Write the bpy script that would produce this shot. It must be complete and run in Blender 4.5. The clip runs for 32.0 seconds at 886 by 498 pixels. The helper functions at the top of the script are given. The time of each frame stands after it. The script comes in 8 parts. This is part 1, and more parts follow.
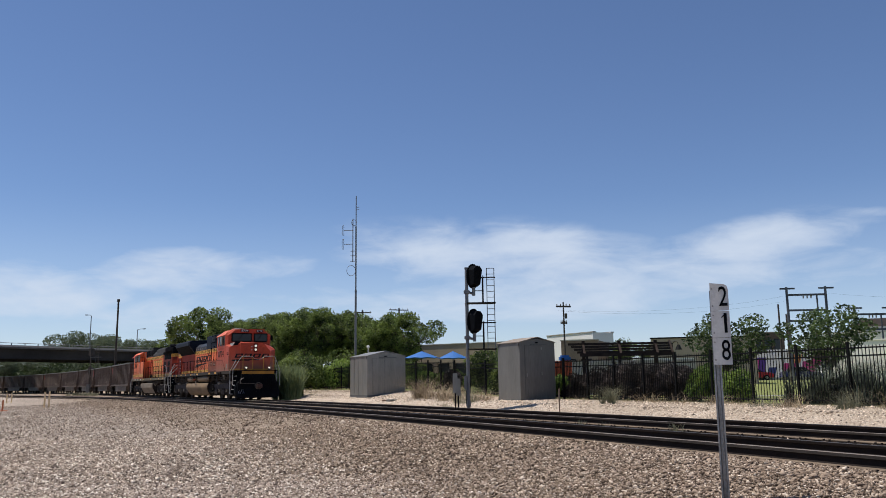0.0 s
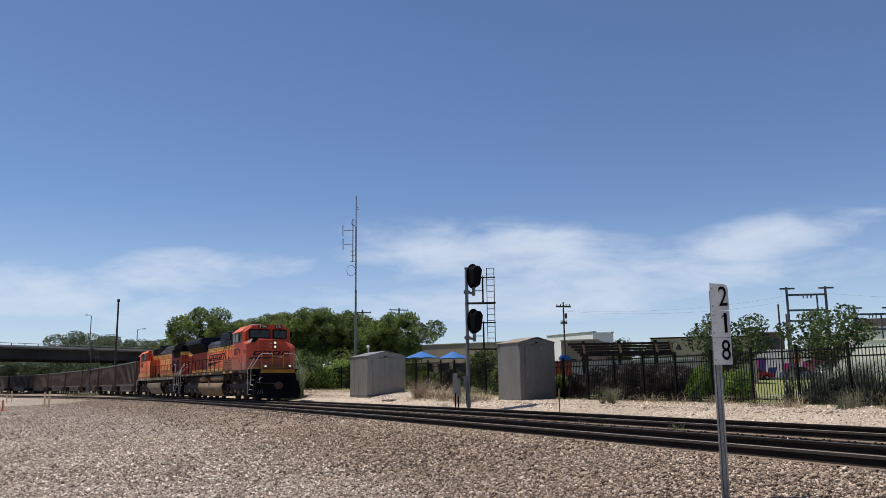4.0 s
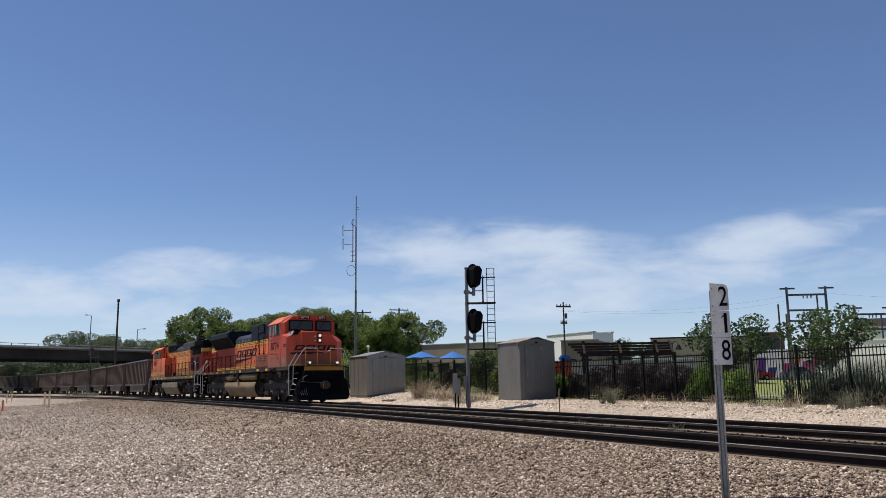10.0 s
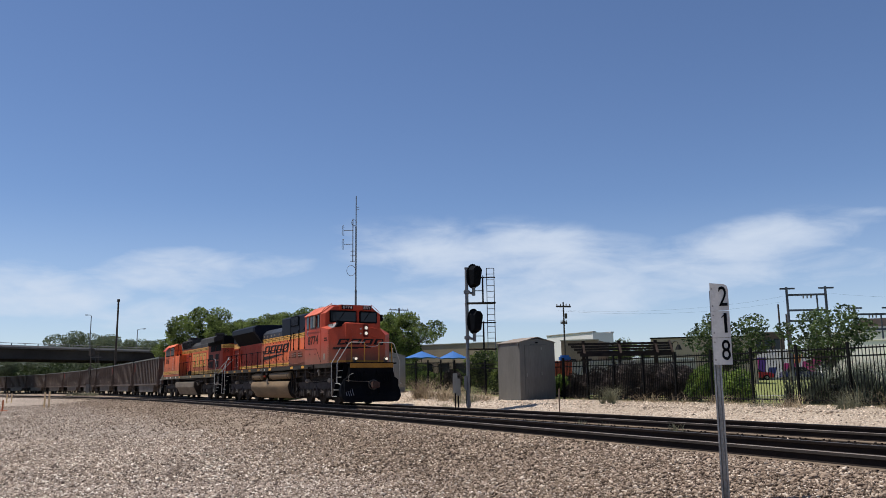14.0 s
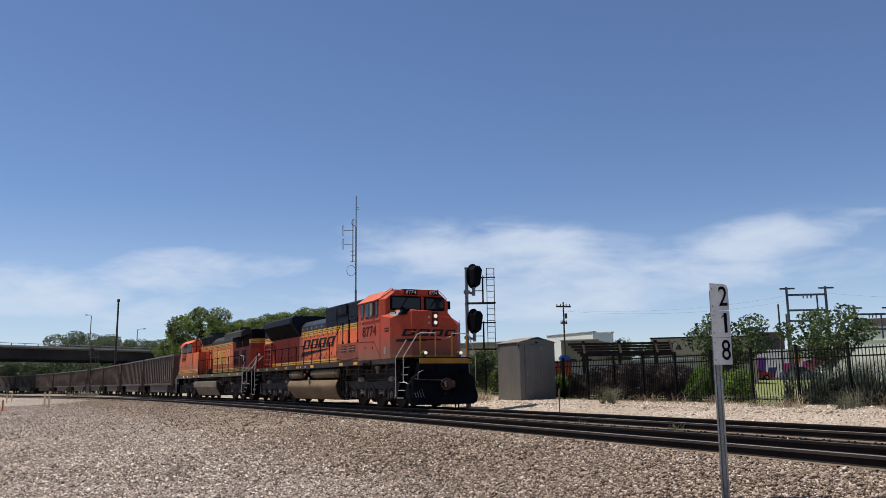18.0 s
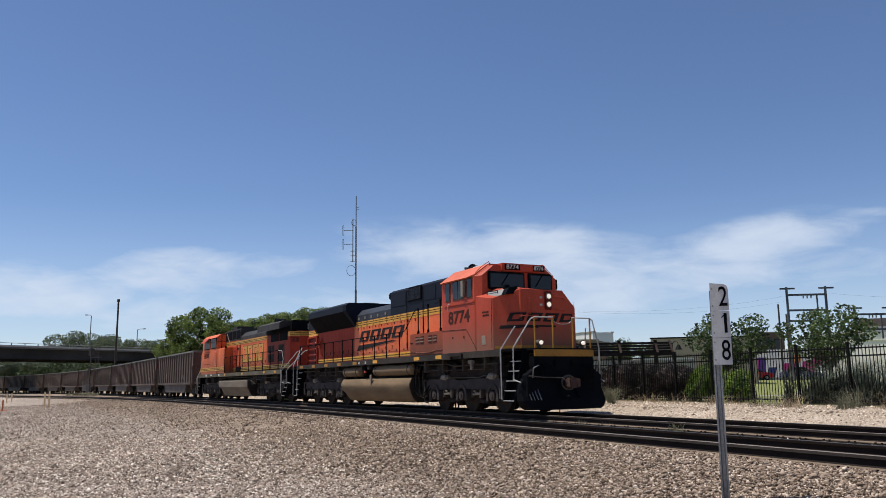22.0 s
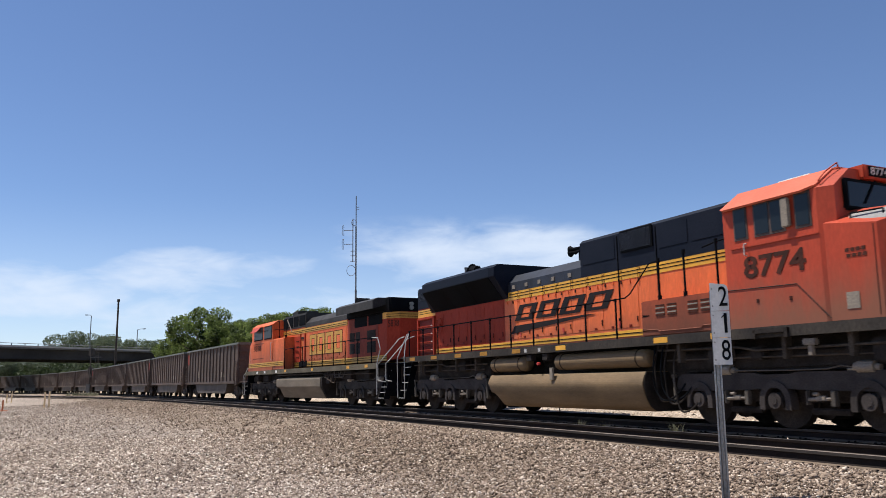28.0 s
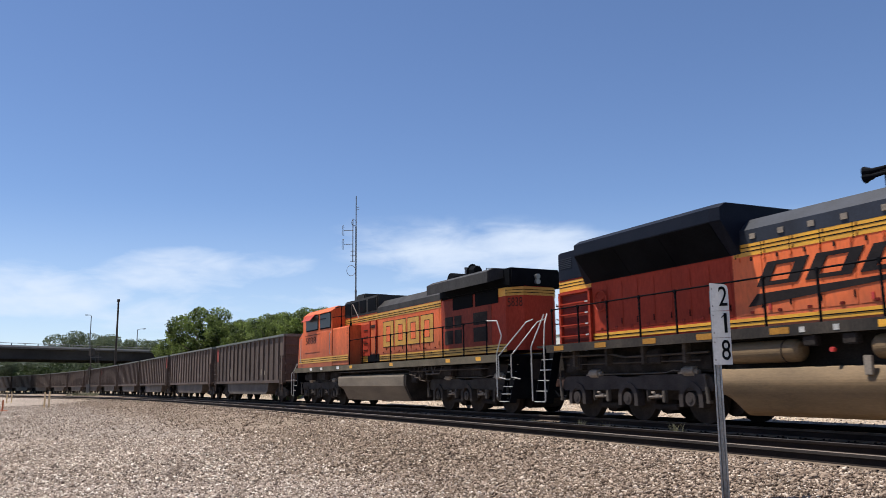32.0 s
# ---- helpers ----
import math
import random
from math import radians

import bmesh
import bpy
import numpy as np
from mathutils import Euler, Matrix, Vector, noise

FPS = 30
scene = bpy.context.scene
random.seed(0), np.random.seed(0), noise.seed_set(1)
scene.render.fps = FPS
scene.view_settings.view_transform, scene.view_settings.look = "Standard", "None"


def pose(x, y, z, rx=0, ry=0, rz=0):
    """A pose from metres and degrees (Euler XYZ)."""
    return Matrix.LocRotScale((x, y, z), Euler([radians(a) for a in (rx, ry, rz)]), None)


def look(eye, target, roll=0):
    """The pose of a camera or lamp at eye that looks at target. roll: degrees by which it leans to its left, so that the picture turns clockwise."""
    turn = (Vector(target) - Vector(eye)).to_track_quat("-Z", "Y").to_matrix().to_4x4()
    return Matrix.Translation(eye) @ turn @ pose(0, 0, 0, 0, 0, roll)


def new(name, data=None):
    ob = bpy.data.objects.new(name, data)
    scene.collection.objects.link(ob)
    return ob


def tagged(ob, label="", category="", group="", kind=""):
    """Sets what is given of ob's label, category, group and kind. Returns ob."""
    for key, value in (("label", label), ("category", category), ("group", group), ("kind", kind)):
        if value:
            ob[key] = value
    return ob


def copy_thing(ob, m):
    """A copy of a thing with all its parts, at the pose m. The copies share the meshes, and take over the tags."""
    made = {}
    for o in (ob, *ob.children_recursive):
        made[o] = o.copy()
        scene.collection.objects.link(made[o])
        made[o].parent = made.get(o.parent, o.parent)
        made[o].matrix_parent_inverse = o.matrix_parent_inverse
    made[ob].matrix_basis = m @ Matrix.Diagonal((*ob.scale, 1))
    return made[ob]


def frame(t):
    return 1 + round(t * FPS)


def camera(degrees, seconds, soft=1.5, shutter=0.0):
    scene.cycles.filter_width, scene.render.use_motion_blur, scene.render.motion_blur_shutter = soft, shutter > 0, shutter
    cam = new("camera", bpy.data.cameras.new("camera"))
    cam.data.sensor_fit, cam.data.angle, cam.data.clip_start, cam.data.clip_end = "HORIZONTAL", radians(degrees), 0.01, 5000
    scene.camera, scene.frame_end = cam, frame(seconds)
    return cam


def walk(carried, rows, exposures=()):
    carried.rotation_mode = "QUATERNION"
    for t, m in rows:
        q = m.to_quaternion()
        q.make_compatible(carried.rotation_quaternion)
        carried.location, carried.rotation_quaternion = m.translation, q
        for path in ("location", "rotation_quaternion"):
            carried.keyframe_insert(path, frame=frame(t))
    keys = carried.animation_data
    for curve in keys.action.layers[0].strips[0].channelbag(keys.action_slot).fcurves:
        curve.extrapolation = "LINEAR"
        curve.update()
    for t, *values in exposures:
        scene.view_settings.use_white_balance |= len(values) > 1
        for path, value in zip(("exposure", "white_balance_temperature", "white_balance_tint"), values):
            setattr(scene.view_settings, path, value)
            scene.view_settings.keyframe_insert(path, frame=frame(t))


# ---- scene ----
cam = camera(58.08, 32.0, soft=0.6, shutter=0.5)
EYE = (0.0, 0.0, 1.05)
TILT = radians(9.305)
walk(cam, [(t, look(EYE, (0, math.cos(TILT), EYE[2] + math.sin(TILT)), -0.756)) for t in (0, 32)],
     exposures=[(0, 0.34), (16, 0.34), (24, 0.42), (27, 0.58), (32, 0.62)])

# ---- light ----
SUN_EL, SUN_AZ = 69.0, 284.0
sun = new("sun", bpy.data.lights.new("sun", "SUN"))
sun.data.energy, sun.data.angle, sun.data.color = 4.3, radians(0.53), (1.0, 0.945, 0.868)
sun.matrix_world = look((0, 0, 0), (-math.sin(radians(SUN_AZ)) * math.cos(radians(SUN_EL)),
                                    -math.cos(radians(SUN_AZ)) * math.cos(radians(SUN_EL)), -math.sin(radians(SUN_EL))))
sun.location = (0, 60, 90)


def node(nt, kind, **inputs):
    n = nt.nodes.new(kind)
    for key, value in inputs.items():
        n.inputs[key.replace("_", " ")].default_value = value
    return n


def make_world():
    w = bpy.data.worlds.new("sky")
    scene.world = w
    w.use_nodes = True
    nt = w.node_tree
    nt.nodes.clear()
    out = nt.nodes.new("ShaderNodeOutputWorld")
    bg = node(nt, "ShaderNodeBackground", Strength=0.08)
    sky = nt.nodes.new("ShaderNodeTexSky")
    sky.sky_type, sky.sun_disc = "NISHITA", False
    sky.sun_elevation, sky.sun_rotation = radians(SUN_EL), radians(SUN_AZ)
    sky.altitude = 1500
    sky.air_density, sky.dust_density, sky.ozone_density = 1.0, 0.1, 4.2
    # clouds: soft wispy banks low over the horizon, broken up by two noises
    tc = nt.nodes.new("ShaderNodeTexCoord")

    def calc(op, a, b=None):
        m = nt.nodes.new("ShaderNodeMath")
        m.operation = op
        for k, v in enumerate((a, b)):
            if v is None:
                continue
            if isinstance(v, (int, float)):
                m.inputs[k].default_value = v
            else:
                nt.links.new(v, m.inputs[k])
        return m.outputs[0]

    def noise_of(scale, stretch, detail, rough, distort):
        mp = nt.nodes.new("ShaderNodeMapping")
        mp.inputs["Location"].default_value = (0.35, 0.4, 0.86)
        mp.inputs["Scale"].default_value = stretch
        nt.links.new(tc.outputs["Generated"], mp.inputs["Vector"])
        n = node(nt, "ShaderNodeTexNoise", Scale=scale, Detail=detail, Roughness=rough, Distortion=distort)
        nt.links.new(mp.outputs[0], n.inputs["Vector"])
        return n.outputs["Fac"]

    def ranged(v, a, b, c, d):
        r = nt.nodes.new("ShaderNodeMapRange")
        r.interpolation_type = "SMOOTHSTEP"
        for i, x in enumerate((a, b, c, d)):
            r.inputs[i + 1].default_value = x
        nt.links.new(v, r.inputs[0])
        return r.outputs[0]

    banks = None
    for cx, cz, a, b, lean, amount in ((0.07, 0.152, 0.24, 0.050, -4.0, 1.0), (0.2, 0.120, 0.42, 0.05, 0.0, 0.75), (0.365, 0.153, 0.135, 0.036, 6.0, 1.0), (0.26, 0.142, 0.12, 0.020, 3.0, 0.6), (-0.30, 0.132, 0.17, 0.036, 3.0, 0.85), (-0.47, 0.105, 0.16, 0.04, 0.0, 0.8),
                                       (0.05, 0.098, 0.36, 0.04, 0.0, 0.65), (0.455, 0.177, 0.06, 0.010, -3.0, 0.5), (0.35, 0.115, 0.30, 0.045, 0.0, 0.55), (-0.2, 0.085, 0.5, 0.05, 0.0, 0.45)):
        mp = nt.nodes.new("ShaderNodeMapping")
        mp.vector_type = "TEXTURE"
        mp.inputs["Location"].default_value = (cx, 0, cz)
        mp.inputs["Rotation"].default_value = (0, radians(-lean), 0)
        mp.inputs["Scale"].default_value = (a, 1e4, b)
        nt.links.new(tc.outputs["Generated"], mp.inputs["Vector"])
        ln = nt.nodes.new("ShaderNodeVectorMath")
        ln.operation = "LENGTH"
        nt.links.new(mp.outputs[0], ln.inputs[0])
        v = ranged(ln.outputs["Value"], 0.15, 1.25, amount, 0.0)
        banks = v if banks is None else calc("MAXIMUM", banks, v)
    wisp = noise_of(4.2, (1.0, 1.0, 3.4), 7.0, 0.52, 0.35)
    fine = noise_of(13.0, (1.0, 1.0, 3.2), 6.0, 0.58, 0.5)
    both = calc("ADD", calc("MULTIPLY", wisp, 0.65), calc("MULTIPLY", fine, 0.35))
    body = ranged(calc("ADD", calc("MULTIPLY", banks, 0.62), calc("MULTIPLY", both, 2.1)), 0.98, 1.80, 0.0, 1.0)
    cover = calc("MULTIPLY", body, ranged(banks, 0.0, 0.45, 0.0, 0.86))
    sep = nt.nodes.new("ShaderNodeSeparateXYZ")
    nt.links.new(tc.outputs["Generated"], sep.inputs[0])
    haze = ranged(sep.outputs["Z"], 0.02, 0.23, 0.30, 0.0)
    cover = calc("MAXIMUM", cover, haze)
    mix = nt.nodes.new("ShaderNodeMix")
    mix.data_type = "RGBA"
    mix.inputs["B"].default_value = (6.4, 7.2, 8.45, 1)
    nt.links.new(cover, mix.inputs["Factor"])
    tint = nt.nodes.new("ShaderNodeMix")
    tint.data_type, tint.blend_type = "RGBA", "MULTIPLY"
    tint.inputs["Factor"].default_value = 1.0
    tint.inputs["B"].default_value = (0.985, 0.985, 1.06, 1)
    nt.links.new(sky.outputs[0], tint.inputs["A"])
    nt.links.new(tint.outputs["Result"], mix.inputs["A"])
    nt.links.new(mix.outputs["Result"], bg.inputs["Color"])
    nt.links.new(bg.outputs[0], out.inputs["Surface"])


make_world()


# ---- materials ----
def mat(name, c1, c2=None, rough=0.6, metal=0.0, scale=1.5, fine=30.0, bump=0.15, speck=0.25, stretch=(1, 1, 1), rand=0.0, island=False, spec=0.4, grime=None):
    """Paint or bulk material: two colours in broad patches, fine grain on top, fine relief."""
    m = bpy.data.materials.new(name)
    m.use_nodes = True
    nt = m.node_tree
    b = nt.nodes["Principled BSDF"]
    b.inputs["Metallic"].default_value = metal
    b.inputs["Specular IOR Level"].default_value = spec
    c2 = c2 or tuple(v * 0.75 for v in c1)
    tc = nt.nodes.new("ShaderNodeTexCoord")
    mp = nt.nodes.new("ShaderNodeMapping")
    mp.inputs["Scale"].default_value = stretch
    nt.links.new(tc.outputs["Object"], mp.inputs["Vector"])
    big = node(nt, "ShaderNodeTexNoise", Scale=scale, Detail=5.0, Roughness=0.6)
    small = node(nt, "ShaderNodeTexNoise", Scale=fine, Detail=4.0, Roughness=0.65)
    for n in (big, small):
        nt.links.new(mp.outputs[0], n.inputs["Vector"])
    ramp = nt.nodes.new("ShaderNodeValToRGB")
    ramp.color_ramp.elements[0].position, ramp.color_ramp.elements[0].color = 0.35, (*c1, 1)
    ramp.color_ramp.elements[1].position, ramp.color_ramp.elements[1].color = 0.68, (*c2, 1)
    nt.links.new(big.outputs["Fac"], ramp.inputs[0])
    rg = nt.nodes.new("ShaderNodeMapRange")
    for i, v in enumerate((0.3, 0.7, 1 - speck, 1 + speck)):
        rg.inputs[i + 1].default_value = v
    nt.links.new(small.outputs["Fac"], rg.inputs[0])
    mul = nt.nodes.new("ShaderNodeVectorMath")
    mul.operation = "SCALE"
    nt.links.new(ramp.outputs[0], mul.inputs[0])
    last = rg.outputs[0]
    if rand:
        src = nt.nodes.new("ShaderNodeNewGeometry").outputs["Random Per Island"] if island else nt.nodes.new("ShaderNodeObjectInfo").outputs["Random"]
        r2 = nt.nodes.new("ShaderNodeMapRange")
        r2.inputs[3].default_value, r2.inputs[4].default_value = 1 - rand, 1 + rand
        nt.links.new(src, r2.inputs[0])
        mm = nt.nodes.new("ShaderNodeMath")
        mm.operation = "MULTIPLY"
        nt.links.new(last, mm.inputs[0])
        nt.links.new(r2.outputs[0], mm.inputs[1])
        last = mm.outputs[0]
    nt.links.new(last, mul.inputs["Scale"])
    colour = mul.outputs[0]
    if grime:
        # dust and soot thrown up from below, in ragged drifts and streaks: (colour, low, high, amount)
        tint, low, high, amount = grime
        sx = nt.nodes.new("ShaderNodeSeparateXYZ")
        nt.links.new(tc.outputs["Object"], sx.inputs[0])
        hgt = nt.nodes.new("ShaderNodeMapRange")
        for i, v in enumerate((low, high, 1.0, 0.0)):
            hgt.inputs[i + 1].default_value = v
        nt.links.new(sx.outputs["Z"], hgt.inputs[0])
        mp2 = nt.nodes.new("ShaderNodeMapping")
        mp2.inputs["Scale"].default_value = (2.2, 2.2, 0.5)
        nt.links.new(tc.outputs["Object"], mp2.inputs["Vector"])
        drift = node(nt, "ShaderNodeTexNoise", Scale=1.6, Detail=8.0, Roughness=0.65)
        nt.links.new(mp2.outputs[0], drift.inputs["Vector"])
        add = nt.nodes.new("ShaderNodeMath")
        add.operation = "ADD"
        nt.links.new(hgt.outputs[0], add.inputs[0])
        nt.links.new(drift.outputs["Fac"], add.inputs[1])
        cut = nt.nodes.new("ShaderNodeMapRange")
        for i, v in enumerate((0.62, 1.35, 0.0, amount)):
            cut.inputs[i + 1].default_value = v
        nt.links.new(add.outputs[0], cut.inputs[0])
        gm = nt.nodes.new("ShaderNodeMix")
        gm.data_type = "RGBA"
        gm.inputs["B"].default_value = (*tint, 1)
        nt.links.new(cut.outputs[0], gm.inputs["Factor"])
        nt.links.new(colour, gm.inputs["A"])
        colour = gm.outputs["Result"]
    nt.links.new(colour, b.inputs["Base Color"])
    rr = nt.nodes.new("ShaderNodeMapRange")
    rr.inputs[3].default_value, rr.inputs[4].default_value = max(0.05, rough - 0.12), min(1, rough + 0.12)
    nt.links.new(big.outputs["Fac"], rr.inputs[0])
    nt.links.new(rr.outputs[0], b.inputs["Roughness"])
    if bump:
        bp = node(nt, "ShaderNodeBump", Strength=bump, Distance=0.02)
        nt.links.new(small.outputs["Fac"], bp.inputs["Height"])
        nt.links.new(bp.outputs[0], b.inputs["Normal"])
    return m


def glow(name, colour, strength):
    m = bpy.data.materials.new(name)
    m.use_nodes = True
    b = m.node_tree.nodes["Principled BSDF"]
    b.inputs["Base Color"].default_value = (*colour, 1)
    b.inputs["Emission Color"].default_value = (*colour, 1)
    b.inputs["Emission Strength"].default_value = strength
    return m


def glass(name, tint, rough=0.04):
    m = bpy.data.materials.new(name)
    m.use_nodes = True
    b = m.node_tree.nodes["Principled BSDF"]
    b.inputs["Base Color"].default_value = (*tint, 1)
    b.inputs["Roughness"].default_value = rough
    b.inputs["IOR"].default_value = 1.5
    b.inputs["Specular IOR Level"].default_value = 0.3
    return m


ORANGE = mat("orange_paint", (0.80, 0.165, 0.047), (0.66, 0.130, 0.039), 0.5, scale=1.6, fine=24, bump=0.03, speck=0.14, stretch=(1, 1, 0.22), spec=0.3, grime=((0.15, 0.085, 0.055), 1.8, 2.7, 0.5))
CABORANGE = mat("cab_orange_paint", (0.455, 0.064, 0.030), (0.36, 0.054, 0.027), 0.5, scale=1.3, fine=24, bump=0.03, speck=0.14, stretch=(1, 1, 0.3), spec=0.2, grime=((0.20, 0.10, 0.062), 1.8, 3.1, 0.8))
# hood orange with the shade below the radiators in its colour; fittings share it
SHADED_RED = mat("shade_darkened_red_paint", (0.40, 0.048, 0.024), (0.29, 0.040, 0.022), 0.6, scale=0.9, fine=24, bump=0.04, speck=0.2, stretch=(1, 1, 0.3), spec=0.1)
NAVY = mat("blue_black_roof_paint", (0.006, 0.009, 0.017), (0.012, 0.015, 0.025), 0.55, scale=1.2, fine=26, bump=0.04, speck=0.25, spec=0.1)
OFFWHITE = mat("worn_white_paint", (0.50, 0.49, 0.46), (0.36, 0.35, 0.33), 0.55, fine=30, bump=0.03)
FADED = mat("faded_black_paint", (0.040, 0.020, 0.016), (0.085, 0.030, 0.020), 0.7, fine=20, bump=0.03, spec=0.1)
GEAR = mat("dusty_gear", (0.11, 0.094, 0.078), (0.062, 0.053, 0.045), 0.75, fine=30, bump=0.15, spec=0.2)
YELLOW = mat("yellow_paint", (0.78, 0.39, 0.035), (0.60, 0.29, 0.035), 0.45, scale=1.2, fine=30, bump=0.03, speck=0.12)
BLACK = mat("black_paint", (0.0045, 0.005, 0.0065), (0.009, 0.010, 0.012), 0.65, scale=1.2, fine=26, bump=0.05, speck=0.25, spec=0.025)
GREYHOOD = mat("dusty_dark_roof_paint", (0.026, 0.031, 0.044), (0.015, 0.018, 0.026), 0.55, scale=1.2, fine=26, bump=0.05, speck=0.2, spec=0.3)
UNDER = mat("dusty_running_gear", (0.042, 0.034, 0.029), (0.019, 0.016, 0.015), 0.85, scale=2.5, fine=35, bump=0.3, speck=0.35, spec=0.15)
TAN = mat("dusty_tank_paint", (0.20, 0.131, 0.066), (0.125, 0.083, 0.043), 0.7, scale=1.1, fine=22, bump=0.06, speck=0.15, stretch=(0.5, 1, 2))
DUSTY = mat("dusty_truck_casting", (0.088, 0.070, 0.055), (0.040, 0.032, 0.026), 0.85, scale=2.5, fine=35, bump=0.3, speck=0.35, spec=0.15)
ORANGE2 = mat("weathered_orange_paint", (0.72, 0.15, 0.046), (0.50, 0.105, 0.038), 0.55, scale=0.9, fine=20, bump=0.03, speck=0.2, stretch=(1, 1, 0.3), spec=0.2, grime=((0.12, 0.07, 0.045), 1.7, 3.4, 0.55))
DEEPMAROON = mat("patchy_dark_maroon_paint", (0.30, 0.052, 0.030), (0.15, 0.034, 0.023), 0.6, scale=1.1, fine=20, bump=0.04, speck=0.3, stretch=(1, 1, 0.3), spec=0.1)
DUSTGREY = mat("dusty_grey_roof_paint", (0.14, 0.118, 0.080), (0.078, 0.067, 0.048), 0.7, scale=1.1, fine=20, bump=0.05, speck=0.25, spec=0.2)
GREYTANK = mat("dusty_grey_tank_paint", (0.19, 0.152, 0.108), (0.125, 0.10, 0.073), 0.7, scale=1.1, fine=22, bump=0.06, speck=0.15, stretch=(0.5, 1, 2))
YELLOW2 = mat("faded_yellow_paint", (0.60, 0.32, 0.045), (0.42, 0.22, 0.04), 0.5, scale=1.2, fine=24, bump=0.03, speck=0.2)
STEEL = mat("worn_steel", (0.30, 0.29, 0.28), (0.20, 0.19, 0.18), 0.4, metal=0.6, fine=50, bump=0.05)
WHITE = mat("white_paint", (0.75, 0.74, 0.70), (0.62, 0.61, 0.57), 0.5, fine=30, bump=0.03, speck=0.12)
REDSIGN = mat("red_paint", (0.55, 0.05, 0.04), None, 0.5, bump=0.02)
CABGLASS = glass("dark_cab_glass", (0.012, 0.016, 0.018))
LENS = glow("lit_headlight_lens", (1.0, 0.86, 0.68), 0.5)
CARBODY = mat("brown_car_steel", (0.122, 0.084, 0.065), (0.068, 0.048, 0.039), 0.7, scale=0.8, fine=18, bump=0.12, speck=0.2, stretch=(1, 1, 0.35), rand=0.2)
CARTOP = mat("green_grey_top_chord", (0.15, 0.16, 0.14), (0.10, 0.105, 0.095), 0.6, fine=20)
CARTUB = mat("grey_tub_steel", (0.105, 0.083, 0.070), (0.066, 0.053, 0.045), 0.65, scale=1.0, fine=18, bump=0.1, speck=0.2)


# ---- mesh helpers ----
def box(bm, x0, x1, y0, y1, z0, z1, bevel=0.0):
    r = bmesh.ops.create_cube(bm, size=1, matrix=Matrix.LocRotScale(((x0 + x1) / 2, (y0 + y1) / 2, (z0 + z1) / 2), None, (abs(x1 - x0), abs(y1 - y0), abs(z1 - z0))))
    if bevel:
        edges = {e for v in r["verts"] for e in v.link_edges}
        bmesh.ops.bevel(bm, geom=list(edges), offset=bevel, segments=2, affect="EDGES", clamp_overlap=True)


def prism(bm, pts, axis, a, b):
    """Extrude the outline pts along x, y or z from a to b."""
    def at(p, q):
        return {"x": (q, p[0], p[1]), "y": (p[0], q, p[1]), "z": (p[0], p[1], q)}[axis]
    f0 = [bm.verts.new(at(p, a)) for p in pts]
    f1 = [bm.verts.new(at(p, b)) for p in pts]
    fs = [bm.faces.new(f0), bm.faces.new(f1[::-1])]
    for i in range(len(pts)):
        j = (i + 1) % len(pts)
        fs.append(bm.faces.new((f0[i], f1[i], f1[j], f0[j])))
    bmesh.ops.recalc_face_normals(bm, faces=fs)


def rod(bm, p, q, r, seg=8, r2=None):
    p, q = Vector(p), Vector(q)
    d = q - p
    m = Matrix.Translation((p + q) / 2) @ d.to_track_quat("Z", "Y").to_matrix().to_4x4()
    bmesh.ops.create_cone(bm, cap_ends=True, segments=seg, radius1=r, radius2=r if r2 is None else r2, depth=d.length, matrix=m)


def pipe(bm, pts, r, seg=6):
    for p, q in zip(pts, pts[1:]):
        rod(bm, p, q, r, seg)


def loft(bm, rings):
    """A skin over rings of points, closed at both ends."""
    vs = [[bm.verts.new(p) for p in ring] for ring in rings]
    fs = [bm.faces.new(vs[0]), bm.faces.new(vs[-1][::-1])]
    n = len(vs[0])
    for u, v in zip(vs, vs[1:]):
        for i in range(n):
            fs.append(bm.faces.new((u[i], v[i], v[(i + 1) % n], u[(i + 1) % n])))
    bmesh.ops.recalc_face_normals(bm, faces=fs)


def mesh_of(name, bm, material, smooth=False):
    me = bpy.data.meshes.new(name)
    bm.to_mesh(me)
    bm.free()
    me.materials.append(material)
    if smooth:
        me.shade_smooth()
    return me


def part(name, bm, material, parent, label="", smooth=False):
    ob = new(name, mesh_of(name, bm, material, smooth))
    ob.parent = parent
    if label:
        ob["label"] = label
    return ob


def share(name, me, parent, m=None):
    ob = new(name, me)
    ob.parent = parent
    if m is not None:
        ob.matrix_basis = m
    return ob


def thing(name, label, category, m=None, group="", kind=""):
    ob = new(name)
    if m is not None:
        ob.matrix_basis = m
    return tagged(ob, label, category, group, kind)


def single(name, bm, material, label, category, m=None, group="", kind="", smooth=False):
    ob = new(name, mesh_of(name, bm, material, smooth))
    if m is not None:
        ob.matrix_basis = m
    return tagged(ob, label, category, group, kind)


def lettering(name, text, size, material, parent, m, label="", width=None, bold=0.0):
    cu = bpy.data.curves.new(name, "FONT")
    cu.body, cu.size, cu.extrude, cu.align_x, cu.align_y = text, size, 0.004, "CENTER", "CENTER"
    cu.offset = bold
    tmp = bpy.data.objects.new(name, cu)
    scene.collection.objects.link(tmp)
    me = bpy.data.meshes.new_from_object(tmp)
    bpy.data.objects.remove(tmp)
    me.name = name
    me.materials.clear()
    me.materials.append(material)
    if width:
        xs = [v.co.x for v in me.vertices]
        me.transform(Matrix.Diagonal((width / (max(xs) - min(xs)), 1, 1, 1)))
    ob = new(name, me)
    ob.parent = parent
    ob.matrix_basis = m
    if label:
        ob["label"] = label
    return ob


